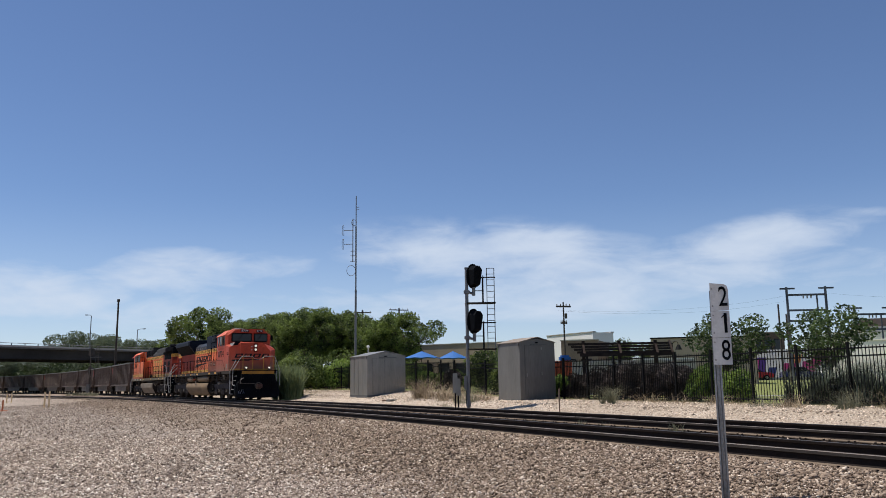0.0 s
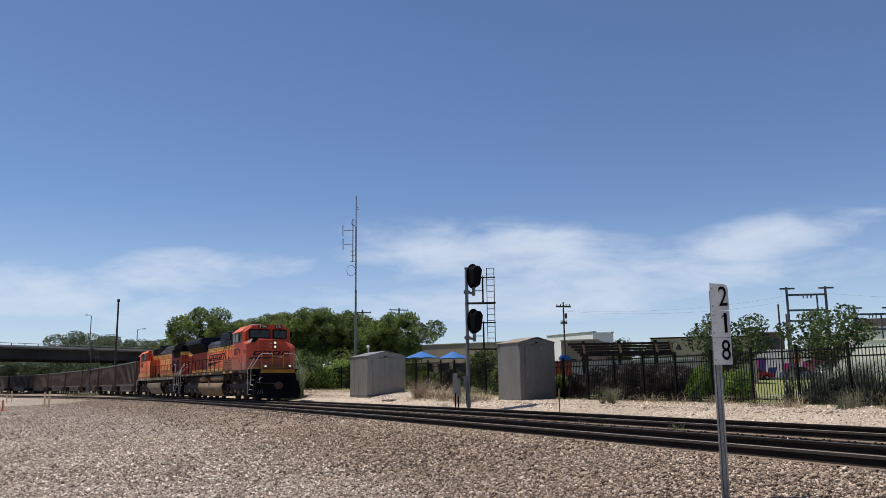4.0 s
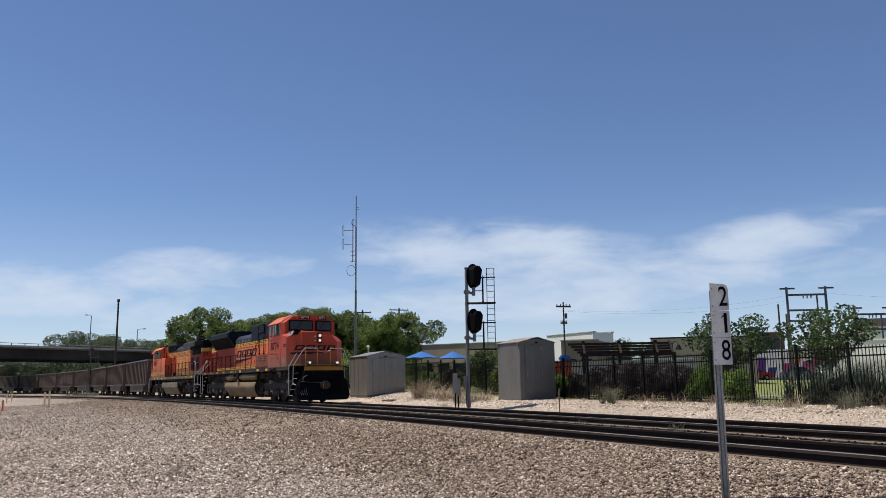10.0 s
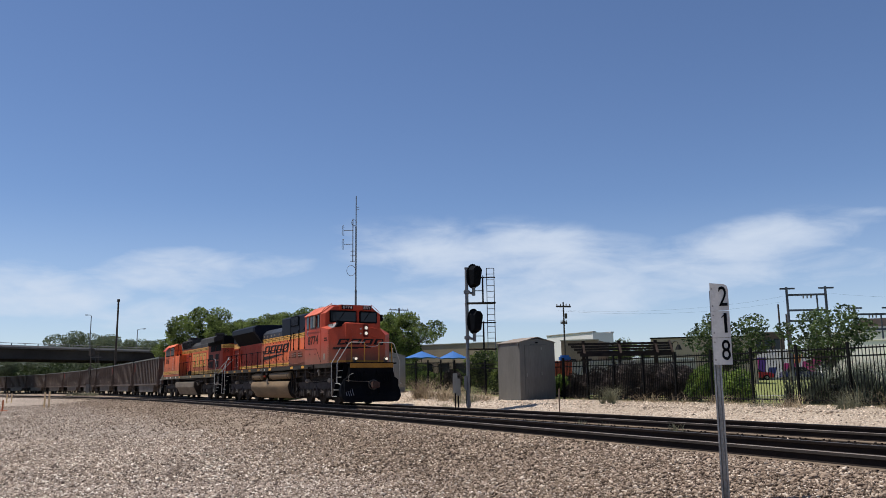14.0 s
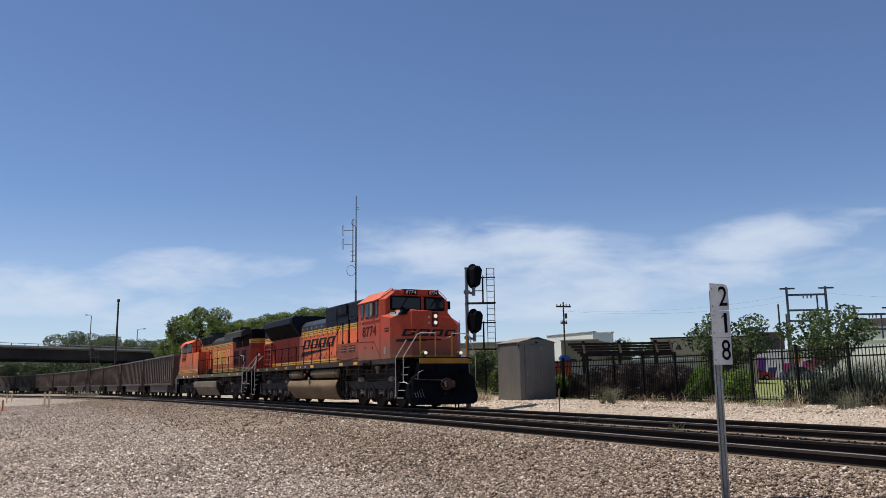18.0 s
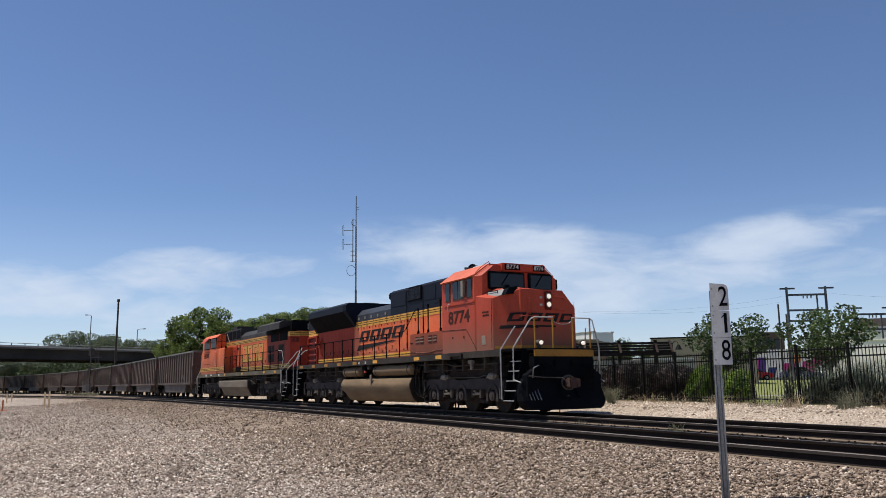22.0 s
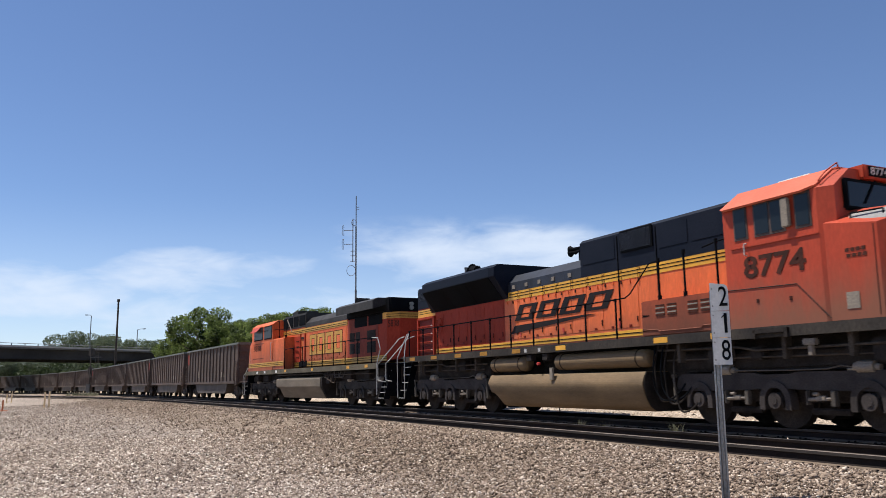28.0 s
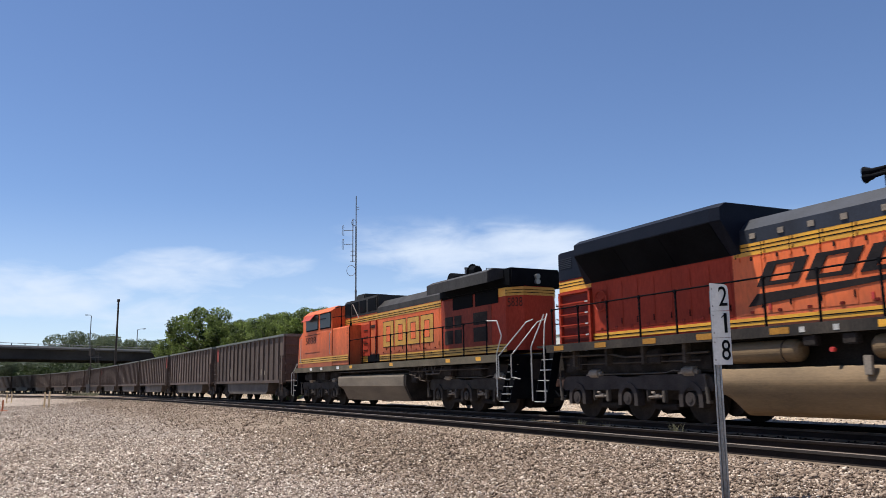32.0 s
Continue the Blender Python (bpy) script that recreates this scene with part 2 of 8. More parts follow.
# ---- the line of the tracks ----
GRADE = 0.0031
KNOTS = (-320, -240, -190, -150, -110, -75, -40, 0, 40, 90)
BENDS = (-0.003, -0.003, -0.003, -0.003, -0.0021, -0.0005, 0.0004, -0.002, -0.0011, -0.0011)
LINE_S = np.arange(-320, 90.01, 1.0)


def lay_line():
    k = np.interp(LINE_S, KNOTS, BENDS)
    th = np.concatenate([[0], np.cumsum((k[1:] + k[:-1]) / 2)])
    th += -1.089 - np.interp(0, LINE_S, th)
    mid = (th[1:] + th[:-1]) / 2
    x = np.concatenate([[0], np.cumsum(np.cos(mid))])
    y = np.concatenate([[0], np.cumsum(np.sin(mid))])
    return x - np.interp(0, LINE_S, x), y - np.interp(0, LINE_S, y) + 30.271, th


LINE_X, LINE_Y, LINE_TH = lay_line()


def line(s, n=0.0, z=0.0):
    """The place s metres along the far track, n metres to its far side, z above its rails."""
    t = np.interp(s, LINE_S, LINE_TH)
    return Vector((np.interp(s, LINE_S, LINE_X) - n * math.sin(t), np.interp(s, LINE_S, LINE_Y) + n * math.cos(t), z + GRADE * s))


def line_pose(s, n=0.0, z=0.0):
    t = float(np.interp(s, LINE_S, LINE_TH))
    p = line(s, n, z)
    return Matrix.Translation(p) @ Matrix.Rotation(t, 4, "Z") @ Matrix.Rotation(-GRADE, 4, "Y")


def train_at(t):
    u = t / 32
    return -24.36 + 29.28 * u + 29.45 * u * u - 4.03 * u ** 3


NEAR = -4.1


def near_shift(s):
    """How far the near track bears away towards the yard, far along to the rear."""
    return np.interp(s, (-320, -120, -97, -80, -61, -43, -27, 0), (-52, -13.2, -8.75, -5.7, -2.5, -0.75, 0, 0))


def near_up(n):
    """The near track lies a little higher than the far one, its yard-side rail most."""
    return 0.048 - 0.0166 * (n - NEAR) if n < -3 else 0.0


# ---- ground and tracks ----
def track_coords(x, y):
    """s along the far track and n across it, for arrays of places."""
    best = np.full(x.shape, 1e9)
    s_out, n_out = np.zeros(x.shape), np.zeros(x.shape)
    for i in range(0, len(LINE_S), 2):
        dx, dy = x - LINE_X[i], y - LINE_Y[i]
        c, s = math.cos(LINE_TH[i]), math.sin(LINE_TH[i])
        d = dx * dx + dy * dy
        m = d < best
        best[m] = d[m]
        s_out[m] = (LINE_S[i] + dx * c + dy * s)[m]
        n_out[m] = (-dx * s + dy * c)[m]
    return s_out, n_out


PROFILE_N = (-60, -16, -12, -9.3, -7.9, -6.8, -5.9, -5.1, -3.1, -2.3, -1.9, 1.9, 2.4, 4.0, 6.0, 9.0, 40)
PROFILE_Z = (-0.64, -0.62, -0.59, -0.515, -0.40, -0.275, -0.17, -0.118, -0.15, -0.20, -0.21, -0.21, -0.16, 0.09, 0.14, 0.15, 0.2)


def yard_n(s, n):
    """The profile's own measure across: the yard side gives way to the near track where it bears off."""
    sh = near_shift(s)
    return np.where(n > -2, n, np.where(n < -5.9 + sh, n - sh, -2 + (n + 2) * 3.9 / (3.9 - sh)))


def ground_z(x, y):
    x, y = np.asarray(x, float), np.asarray(y, float)
    s, n = track_coords(x, y)
    n = yard_n(s, n)
    fall = np.clip(np.where(n < 0, (40 + n) / 25, (12 - n) / 8), 0, 1) * np.clip(s, -260, 60) * GRADE
    rise = 0.30 * np.clip((n - 3) / 3, 0, 1) * np.clip((-s - 6) / 9, 0, 1)
    return np.interp(n, PROFILE_N, PROFILE_Z) + fall + rise


def gz(x, y):
    return float(ground_z(np.array([x]), np.array([y]))[0])


def ground_material():
    m = bpy.data.materials.new("gravel_and_turf")
    m.use_nodes = True
    nt = m.node_tree
    b = nt.nodes["Principled BSDF"]
    b.inputs["Roughness"].default_value = 0.95
    b.inputs["Specular IOR Level"].default_value = 0.2
    geo = nt.nodes.new("ShaderNodeNewGeometry")
    att = nt.nodes.new("ShaderNodeVertexColor")
    att.layer_name = "zone"
    sep = nt.nodes.new("ShaderNodeSeparateColor")
    nt.links.new(att.outputs["Color"], sep.inputs[0])

    def tex(kind, **kw):
        n = node(nt, kind, **kw)
        nt.links.new(geo.outputs["Position"], n.inputs["Vector"])
        return n

    def ramp(src, *stops):
        r = nt.nodes.new("ShaderNodeValToRGB")
        el = r.color_ramp.elements
        while len(el) < len(stops):
            el.new(0.5)
        for e, (p, c) in zip(el, stops):
            e.position, e.color = p, (*c, 1)
        nt.links.new(src, r.inputs[0])
        return r.outputs[0]

    def mixed(fac, a, c, blend="MIX", amount=None):
        x = nt.nodes.new("ShaderNodeMix")
        x.data_type, x.blend_type = "RGBA", blend
        if amount is None:
            nt.links.new(fac, x.inputs["Factor"])
        else:
            x.inputs["Factor"].default_value = amount
        nt.links.new(a, x.inputs["A"])
        nt.links.new(c, x.inputs["B"])
        return x.outputs["Result"]

    stones = tex("ShaderNodeTexVoronoi", Scale=17.0)
    stones2 = tex("ShaderNodeTexVoronoi", Scale=31.0)
    patches = tex("ShaderNodeTexNoise", Scale=0.35, Detail=5.0)
    grain = tex("ShaderNodeTexNoise", Scale=9.0, Detail=6.0, Roughness=0.7)
    tone = nt.nodes.new("ShaderNodeSeparateColor")
    nt.links.new(stones.outputs["Color"], tone.inputs[0])
    gravel = ramp(tone.outputs[0], (0.0, (0.052, 0.039, 0.029)), (0.4, (0.180, 0.137, 0.101)), (0.75, (0.33, 0.262, 0.20)), (1.0, (0.57, 0.485, 0.40)))
    tone2 = nt.nodes.new("ShaderNodeSeparateColor")
    nt.links.new(stones2.outputs["Color"], tone2.inputs[0])
    small = ramp(tone2.outputs[1], (0.0, (0.11, 0.083, 0.062)), (0.6, (0.31, 0.25, 0.192)), (1.0, (0.50, 0.43, 0.35)))
    gravel = mixed(grain.outputs["Fac"], gravel, small)
    broad = ramp(patches.outputs["Fac"], (0.3, (0.74, 0.70, 0.67)), (0.7, (1.12, 1.09, 1.07)))
    gravel = mixed(None, gravel, broad, "MULTIPLY", 1.0)
    drift = tex("ShaderNodeTexNoise", Scale=1.7, Detail=7.0, Roughness=0.65)
    gravel = mixed(None, gravel, ramp(drift.outputs["Fac"], (0.3, (0.70, 0.68, 0.66)), (0.68, (1.18, 1.17, 1.16))), "MULTIPLY", 1.0)
    yard = nt.nodes.new("ShaderNodeHueSaturation")
    yard.inputs["Saturation"].default_value, yard.inputs["Value"].default_value = 0.76, 1.30
    nt.links.new(gravel, yard.inputs["Color"])
    gravel = mixed(att.outputs["Alpha"], gravel, yard.outputs[0])
    pale = ramp(tone2.outputs[0], (0.0, (0.20, 0.15, 0.115)), (0.4, (0.46, 0.37, 0.285)), (1.0, (0.74, 0.64, 0.53)))
    dry = ramp(grain.outputs["Fac"], (0.3, (0.13, 0.103, 0.060)), (0.7, (0.28, 0.225, 0.135)))
    lawn = ramp(grain.outputs["Fac"], (0.3, (0.13, 0.16, 0.05)), (0.7, (0.26, 0.27, 0.10)))
    col = mixed(sep.outputs[0], gravel, pale)
    col = mixed(sep.outputs[1], col, dry)
    col = mixed(sep.outputs[2], col, lawn)
    nt.links.new(col, b.inputs["Base Color"])
    bp = node(nt, "ShaderNodeBump", Strength=0.9, Distance=0.05)
    nt.links.new(stones.outputs["Distance"], bp.inputs["Height"])
    bp.invert = True
    nt.links.new(bp.outputs[0], b.inputs["Normal"])
    return m


def spaced(lo, hi, near, far_step):
    """Grid lines: fine near 0, coarser away from it."""
    out, v, d = [0.0], 0.0, near
    while v < hi:
        v += d
        d = min(d * 1.03, far_step)
        out.append(min(v, hi))
    v, d = 0.0, near
    while v > lo:
        v -= d
        d = min(d * 1.03, far_step)
        out.insert(0, max(v, lo))
    return np.array(out)


def smooth01(v, a, b):
    u = np.clip((v - a) / (b - a), 0, 1)
    return u * u * (3 - 2 * u)


def make_ground():
    xs = spaced(-1800, 1800, 0.7, 300.0)
    ys = spaced(-700, 2600, 0.7, 300.0) + 22.0
    gx, gy = np.meshgrid(xs, ys)
    z = ground_z(gx.ravel(), gy.ravel())
    s, n = track_coords(gx.ravel(), gy.ravel())
    far = np.hypot(gx.ravel(), gy.ravel())
    rng = np.random.RandomState(4)
    z = z + np.where((n < -7) & (far < 90), 0.025 * np.sin(gx.ravel() * 0.9 + 1.3 * np.sin(gy.ravel() * 0.5)), 0)
    w, h = len(xs), len(ys)
    verts = np.column_stack([gx.ravel(), gy.ravel(), z])
    idx = np.arange(w * h).reshape(h, w)
    faces = np.column_stack([idx[:-1, :-1].ravel(), idx[:-1, 1:].ravel(), idx[1:, 1:].ravel(), idx[1:, :-1].ravel()])
    me = bpy.data.meshes.new("ground")
    me.from_pydata(verts.tolist(), [], faces.tolist())
    me.shade_smooth()
    me.materials.append(ground_material())
    zone = np.zeros((len(verts), 4), np.float32)
    wob = rng.rand(len(verts)) * 0.5
    zone[:, 3] = smooth01(-n + 2 * wob, 8.3, 10.8)
    zone[:, 0] = smooth01(n + wob, 2.3, 3.2)
    zone[:, 0] *= 1 - 0.35 * smooth01(s, -6, 4) * smooth01(n + 2 * wob, 2.6, 4.2)
    zone[:, 1] = smooth01(n + wob * 2, 3.2, 5.0) * smooth01(-s, 24, 32) + smooth01(n + wob, 6.6, 7.4) + 0.22 * smooth01(s + 6 * wob, 2, 8) * smooth01(n + 2 * wob, 3.2, 4.4)
    zone[:, 1] = np.clip(zone[:, 1] + smooth01(far, 160, 260), 0, 1)
    zone[:, 2] = smooth01(n, 7.4, 8.2) * smooth01(150 - far, 0, 20)
    ca = me.color_attributes.new("zone", "FLOAT_COLOR", "POINT")
    ca.data.foreach_set("color", zone.ravel())
    tagged(new("ground", me), "brown and grey crushed gravel yard with pale stone verge", "ground", kind="structure")


make_ground()

RAIL = mat("rusty_rail_steel", (0.019, 0.0125, 0.010), (0.011, 0.008, 0.007), 0.8, fine=40, bump=0.1, speck=0.3, spec=0.15)
RAILTOP = mat("polished_rail_head", (0.20, 0.165, 0.135), (0.13, 0.105, 0.088), 0.5, metal=0.2, spec=0.25, fine=60, bump=0.02)
TIEWOOD = mat("weathered_tie_timber", (0.105, 0.070, 0.050), (0.055, 0.040, 0.031), 0.9, scale=3, fine=40, bump=0.4, speck=0.3, stretch=(1, 0.25, 1), rand=0.25)

RAILDULL = mat("dull_rail_head", (0.045, 0.040, 0.040), (0.026, 0.024, 0.024), 0.6, metal=0.2, spec=0.3, fine=60, bump=0.02)
RAILFOOT = mat("dusty_rail_foot", (0.17, 0.125, 0.088), (0.10, 0.074, 0.054), 0.9, fine=40, bump=0.1)
RAILSIDE = mat("dusty_rail_head_side", (0.050, 0.040, 0.033), (0.028, 0.022, 0.018), 0.85, fine=40, bump=0.1)

# rail outline: foot, web, head (across, up from the rail's top)
RAIL_FORM = ((-0.076, -0.172), (0.076, -0.172), (0.076, -0.158), (0.022, -0.14), (0.010, -0.12), (0.010, -0.055), (0.034, -0.042), (0.037, -0.004),
             (0.030, 0.0), (-0.030, 0.0), (-0.037, -0.004), (-0.034, -0.042), (-0.010, -0.055), (-0.010, -0.12), (-0.022, -0.14), (-0.076, -0.158))


def rail_mesh(name, n):
    bm = bmesh.new()
    ss = list(np.arange(-300, -60, 6.0)) + list(np.arange(-60, 60.1, 1.5))
    rows = []
    for s in ss:
        rows.append([bm.verts.new(line(s, n + a + (near_shift(s) if n < -3 else 0), b + near_up(n))) for a, b in RAIL_FORM])
    k = len(RAIL_FORM)
    for u, v in zip(rows, rows[1:]):
        for i in range(k):
            f = bm.faces.new((u[i], u[(i + 1) % k], v[(i + 1) % k], v[i]))
            f.material_index = 1 if i in (7, 8, 9) else (2 if i == 10 else (3 if i in (14, 15) else 0))
    bmesh.ops.recalc_face_normals(bm, faces=bm.faces[:])
    me = mesh_of(name, bm, RAIL)
    me.materials.append(RAILTOP if n in (-0.755, NEAR - 0.755) else RAILDULL)
    me.materials.append(RAILSIDE if n in (-0.755, NEAR - 0.755) else RAIL)
    me.materials.append(RAILFOOT)
    return me


def make_track(name, n, label):
    tr = thing(name, label, "railway track", kind="structure")
    for side in (-0.755, 0.755):
        ob = new("rail", rail_mesh("rail", n + side))
        ob.parent = tr
    bm = bmesh.new()
    box(bm, -0.115, 0.115, -1.3, 1.3, -0.36, -0.18, 0.012)
    me = mesh_of("tie", bm, TIEWOOD)
    rng = random.Random(5 if n else 6)
    for i in range(148):
        s = -38 + i * 0.51
        share("tie", me, tr, line_pose(s + rng.uniform(-0.03, 0.03), n + rng.uniform(-0.04, 0.04) + (near_shift(s) if n else 0), rng.uniform(-0.012, 0.0) + near_up(n)))
    bm = bmesh.new()
    for i in range(430):
        m = line_pose(-38 - 0.51 * (i + 1), n + (near_shift(-38 - 0.51 * (i + 1)) if n else 0), near_up(n))
        bmesh.ops.create_cube(bm, size=1, matrix=m @ Matrix.LocRotScale((0, 0, -0.27), None, (0.23, 2.6, 0.18)))
    far_ties = part("tie", bm, TIEWOOD, tr)
    far_ties["kind"] = "stuff"
    # tie plates and spikes under the nearest rails
    bm = bmesh.new()
    box(bm, -0.1, 0.1, -0.17, 0.17, -0.181, -0.168)
    for a in (-0.12, 0.12):
        for c in (-0.06, 0.06):
            box(bm, c - 0.012, c + 0.012, a - 0.015, a + 0.015, -0.17, -0.145)
    plate = mesh_of("tie_plate", bm, RAIL)
    for i in range(70):
        for side in (-0.755, 0.755):
            share("tie_plate", plate, tr, line_pose(-8 + i * 0.51, n + side, near_up(n + side)))
    return tr


make_track("track_near", NEAR, "rusty steel rails on timber ties, unused nearer track")
make_track("track_far", 0.0, "rusty steel rails on timber ties, under the train")
# ---- the train ----
def wheelset_mesh(r):
    bm = bmesh.new()
    rod(bm, (0, -0.72, 0), (0, 0.72, 0), 0.09, 10)
    for sgn in (-1, 1):
        rod(bm, (0, sgn * 0.69, 0), (0, sgn * 0.82, 0), r, 28)
        rod(bm, (0, sgn * 0.665, 0), (0, sgn * 0.692, 0), r + 0.028, 28)
        rod(bm, (0, sgn * 0.815, 0), (0, sgn * 0.835, 0), r * 0.42, 14)
    return mesh_of("wheelset", bm, UNDER)


LOCO_WHEEL, CAR_WHEEL = wheelset_mesh(0.53), wheelset_mesh(0.46)
SPRING = mat("greasy_spring_steel", (0.11, 0.09, 0.075), (0.05, 0.045, 0.04), 0.7, fine=40, bump=0.3)
PALEGEAR = mat("dusty_pale_gear", (0.28, 0.235, 0.185), (0.17, 0.14, 0.11), 0.7, fine=30, bump=0.15)


TRUCK = mat("dark_truck_casting", (0.060, 0.050, 0.046), (0.034, 0.028, 0.026), 0.8, scale=2.2, fine=35, bump=0.2, speck=0.3, spec=0.2)
WARMHOOD = mat("dusty_brown_grey_roof_paint", (0.050, 0.046, 0.041), (0.027, 0.025, 0.024), 0.6, scale=1.2, fine=26, bump=0.05, speck=0.25, stretch=(1, 1, 0.4), spec=0.2)
SHADEGLASS = glass("shaded_side_glass", (0.010, 0.012, 0.013), 0.35)
GREYTRUCK = mat("dusty_grey_truck_casting", (0.056, 0.048, 0.042), (0.029, 0.025, 0.022), 0.85, scale=2.2, fine=35, bump=0.25, speck=0.3, spec=0.15)
RUST = mat("rusty_casting", (0.11, 0.05, 0.035), (0.06, 0.035, 0.028), 0.85, fine=40, bump=0.3)


def arc(cx, cz, r, a0, a1, k):
    return [(cx + r * math.cos(radians(a0 + (a1 - a0) * i / k)), cz + r * math.sin(radians(a0 + (a1 - a0) * i / k))) for i in range(k + 1)]


def loco_truck(loco, xs, skin=None):
    """A three-axle truck: long smooth side frames, arched axle guides, cylinders and brake gear."""
    skin = skin or TRUCK
    xs = sorted(xs)
    a, b = xs[0] - 0.62, xs[-1] + 0.62
    for sgn in (-1, 1):
        y0, y1 = sgn * 1.0, sgn * 1.2
        bm = bmesh.new()
        prism(bm, [(a - 0.06, 0.80), (a, 0.98), (a + 0.14, 1.06), (xs[1] - 0.5, 1.06), (xs[1] - 0.35, 1.02), (xs[1] + 0.35, 1.02), (xs[1] + 0.5, 1.06), (b - 0.14, 1.06), (b, 0.98), (b + 0.06, 0.80),
                   (b - 0.02, 0.70), (xs[1] + 0.9, 0.72), (xs[1], 0.76), (xs[1] - 0.9, 0.72), (a + 0.02, 0.70)], "y", y0, y1)
        fr = part("truck_frame", bm, skin, loco, "dark cast steel truck side frame")
        for x in xs:
            # arched guide round the axle box
            bm = bmesh.new()
            arch = [(x + p, z) for p, z in arc(0, 0.54, 0.36, 180, 0, 10)]
            inner = [(x + p, z) for p, z in arc(0, 0.54, 0.235, 0, 180, 10)]
            prism(bm, [(x - 0.36, 0.36)] + arch + [(x + 0.36, 0.36), (x + 0.235, 0.36)] + inner + [(x - 0.235, 0.36)], "y", sgn * 1.02, sgn * 1.235)
            part("axle_guide", bm, skin, fr)
            bm = bmesh.new()
            box(bm, x - 0.2, x + 0.2, sgn * 1.0, sgn * 1.19, 0.36, 0.68, 0.04)
            part("axle_box", bm, UNDER, fr)
            bm = bmesh.new()
            rod(bm, (x, sgn * 1.17, 0.53), (x, sgn * 1.245, 0.53), 0.15, 18)
            rod(bm, (x, sgn * 1.24, 0.53), (x, sgn * 1.262, 0.53), 0.07, 12)
            part("axle_cap", bm, skin, fr)
        for x in (xs[0] + 1.02, xs[1] + 1.0):
            # brake rigging between the axles: pale bracket, lever and block
            bm = bmesh.new()
            box(bm, x - 0.30, x - 0.26, sgn * 1.14, sgn * 1.25, 0.46, 0.72, 0.012)
            box(bm, x + 0.22, x + 0.33, sgn * 1.16, sgn * 1.26, 0.44, 0.72, 0.015)
            part("brake_hanger", bm, GEAR, fr)
            bm = bmesh.new()
            rod(bm, (x - 0.26, sgn * 1.2, 0.56), (x + 0.24, sgn * 1.2, 0.58), 0.034, 8)
            box(bm, x - 0.1, x + 0.12, sgn * 1.16, sgn * 1.25, 0.54, 0.63, 0.02)
            rod(bm, (x - 0.12, sgn * 1.24, 0.66), (x - 0.02, sgn * 1.24, 0.66), 0.03, 8)
            part("brake_lever", bm, PALEGEAR, fr, "pale greasy brake lever")
            bm = bmesh.new()
            box(bm, x - 0.42, x + 0.42, sgn * 0.86, sgn * 1.0, 0.28, 0.40, 0.03)
            part("brake_beam", bm, UNDER, fr)
        for x in (xs[0] + 0.75, xs[2] - 0.02):
            bm = bmesh.new()
            rod(bm, (x - 0.17, sgn * 1.16, 1.12), (x + 0.15, sgn * 1.16, 1.12), 0.105, 16)
            rod(bm, (x - 0.24, sgn * 1.16, 1.12), (x - 0.17, sgn * 1.16, 1.12), 0.075, 12)
            rod(bm, (x + 0.15, sgn * 1.16, 1.12), (x + 0.24, sgn * 1.16, 1.10), 0.06, 10)
            rod(bm, (x - 0.36, sgn * 1.18, 1.08), (x - 0.2, sgn * 1.18, 1.08), 0.025, 8)
            box(bm, x - 0.14, x + 0.12, sgn * 1.06, sgn * 1.2, 1.02, 1.10, 0.015)
            part("brake_cylinder", bm, PALEGEAR, fr, "dusty tan brake cylinder")
        bm = bmesh.new()
        pipe(bm, [(xs[0] + 0.98, sgn * 1.2, 1.10), (xs[1] + 0.4, sgn * 1.21, 1.09), (xs[2] - 0.75, sgn * 1.21, 1.10), (xs[2] - 0.5, sgn * 1.21, 1.15), (xs[2] - 0.26, sgn * 1.2, 1.12)], 0.014)
        part("air_pipe", bm, SPRING, fr)
        for x in (a - 0.02, b - 0.06):
            # upright damper at each end of the frame
            bm = bmesh.new()
            rod(bm, (x, sgn * 1.26, 0.50), (x - 0.03, sgn * 1.26, 0.78), 0.045, 10)
            rod(bm, (x - 0.03, sgn * 1.26, 0.78), (x - 0.06, sgn * 1.26, 1.0), 0.028, 8)
            box(bm, x - 0.10, x, sgn * 1.18, sgn * 1.3, 0.98, 1.06, 0.015)
            box(bm, x - 0.05, x + 0.06, sgn * 1.18, sgn * 1.3, 0.44, 0.52, 0.015)
            part("damper", bm, GEAR, fr)
    bm = bmesh.new()
    box(bm, a + 0.1, b - 0.1, -0.92, 0.92, 0.5, 1.02)
    box(bm, a, b, -1.12, 1.12, 1.1, 1.5, 0.06)
    part("bolster", bm, UNDER, loco)
    for x in xs:
        bm = bmesh.new()
        rod(bm, (x + 0.5, -0.5, 0.5), (x + 0.5, 0.5, 0.5), 0.34, 14)
        part("traction_motor", bm, UNDER, loco)
        share("wheelset", LOCO_WHEEL, loco, pose(x, 0, 0.53))


def railing(loco, x0, x1, n, z0=1.92, top=2.83, y=1.53, name="handrail", material=None):
    """Walkway handrail with its posts, along one side."""
    material = material or BLACK
    for k in range(n):
        x = x0 + (x1 - x0) * k / (n - 1)
        bm = bmesh.new()
        box(bm, x - 0.017, x + 0.017, y - 0.017, y + 0.017, z0 - 0.2, top)
        box(bm, x - 0.03, x + 0.03, y - 0.025, y + 0.025, top - 0.05, top + 0.025)
        part("handrail_post", bm, material, loco)
    bm = bmesh.new()
    rod(bm, (x0, y, top), (x1, y, top), 0.018, 8)
    part(name, bm, material, loco)


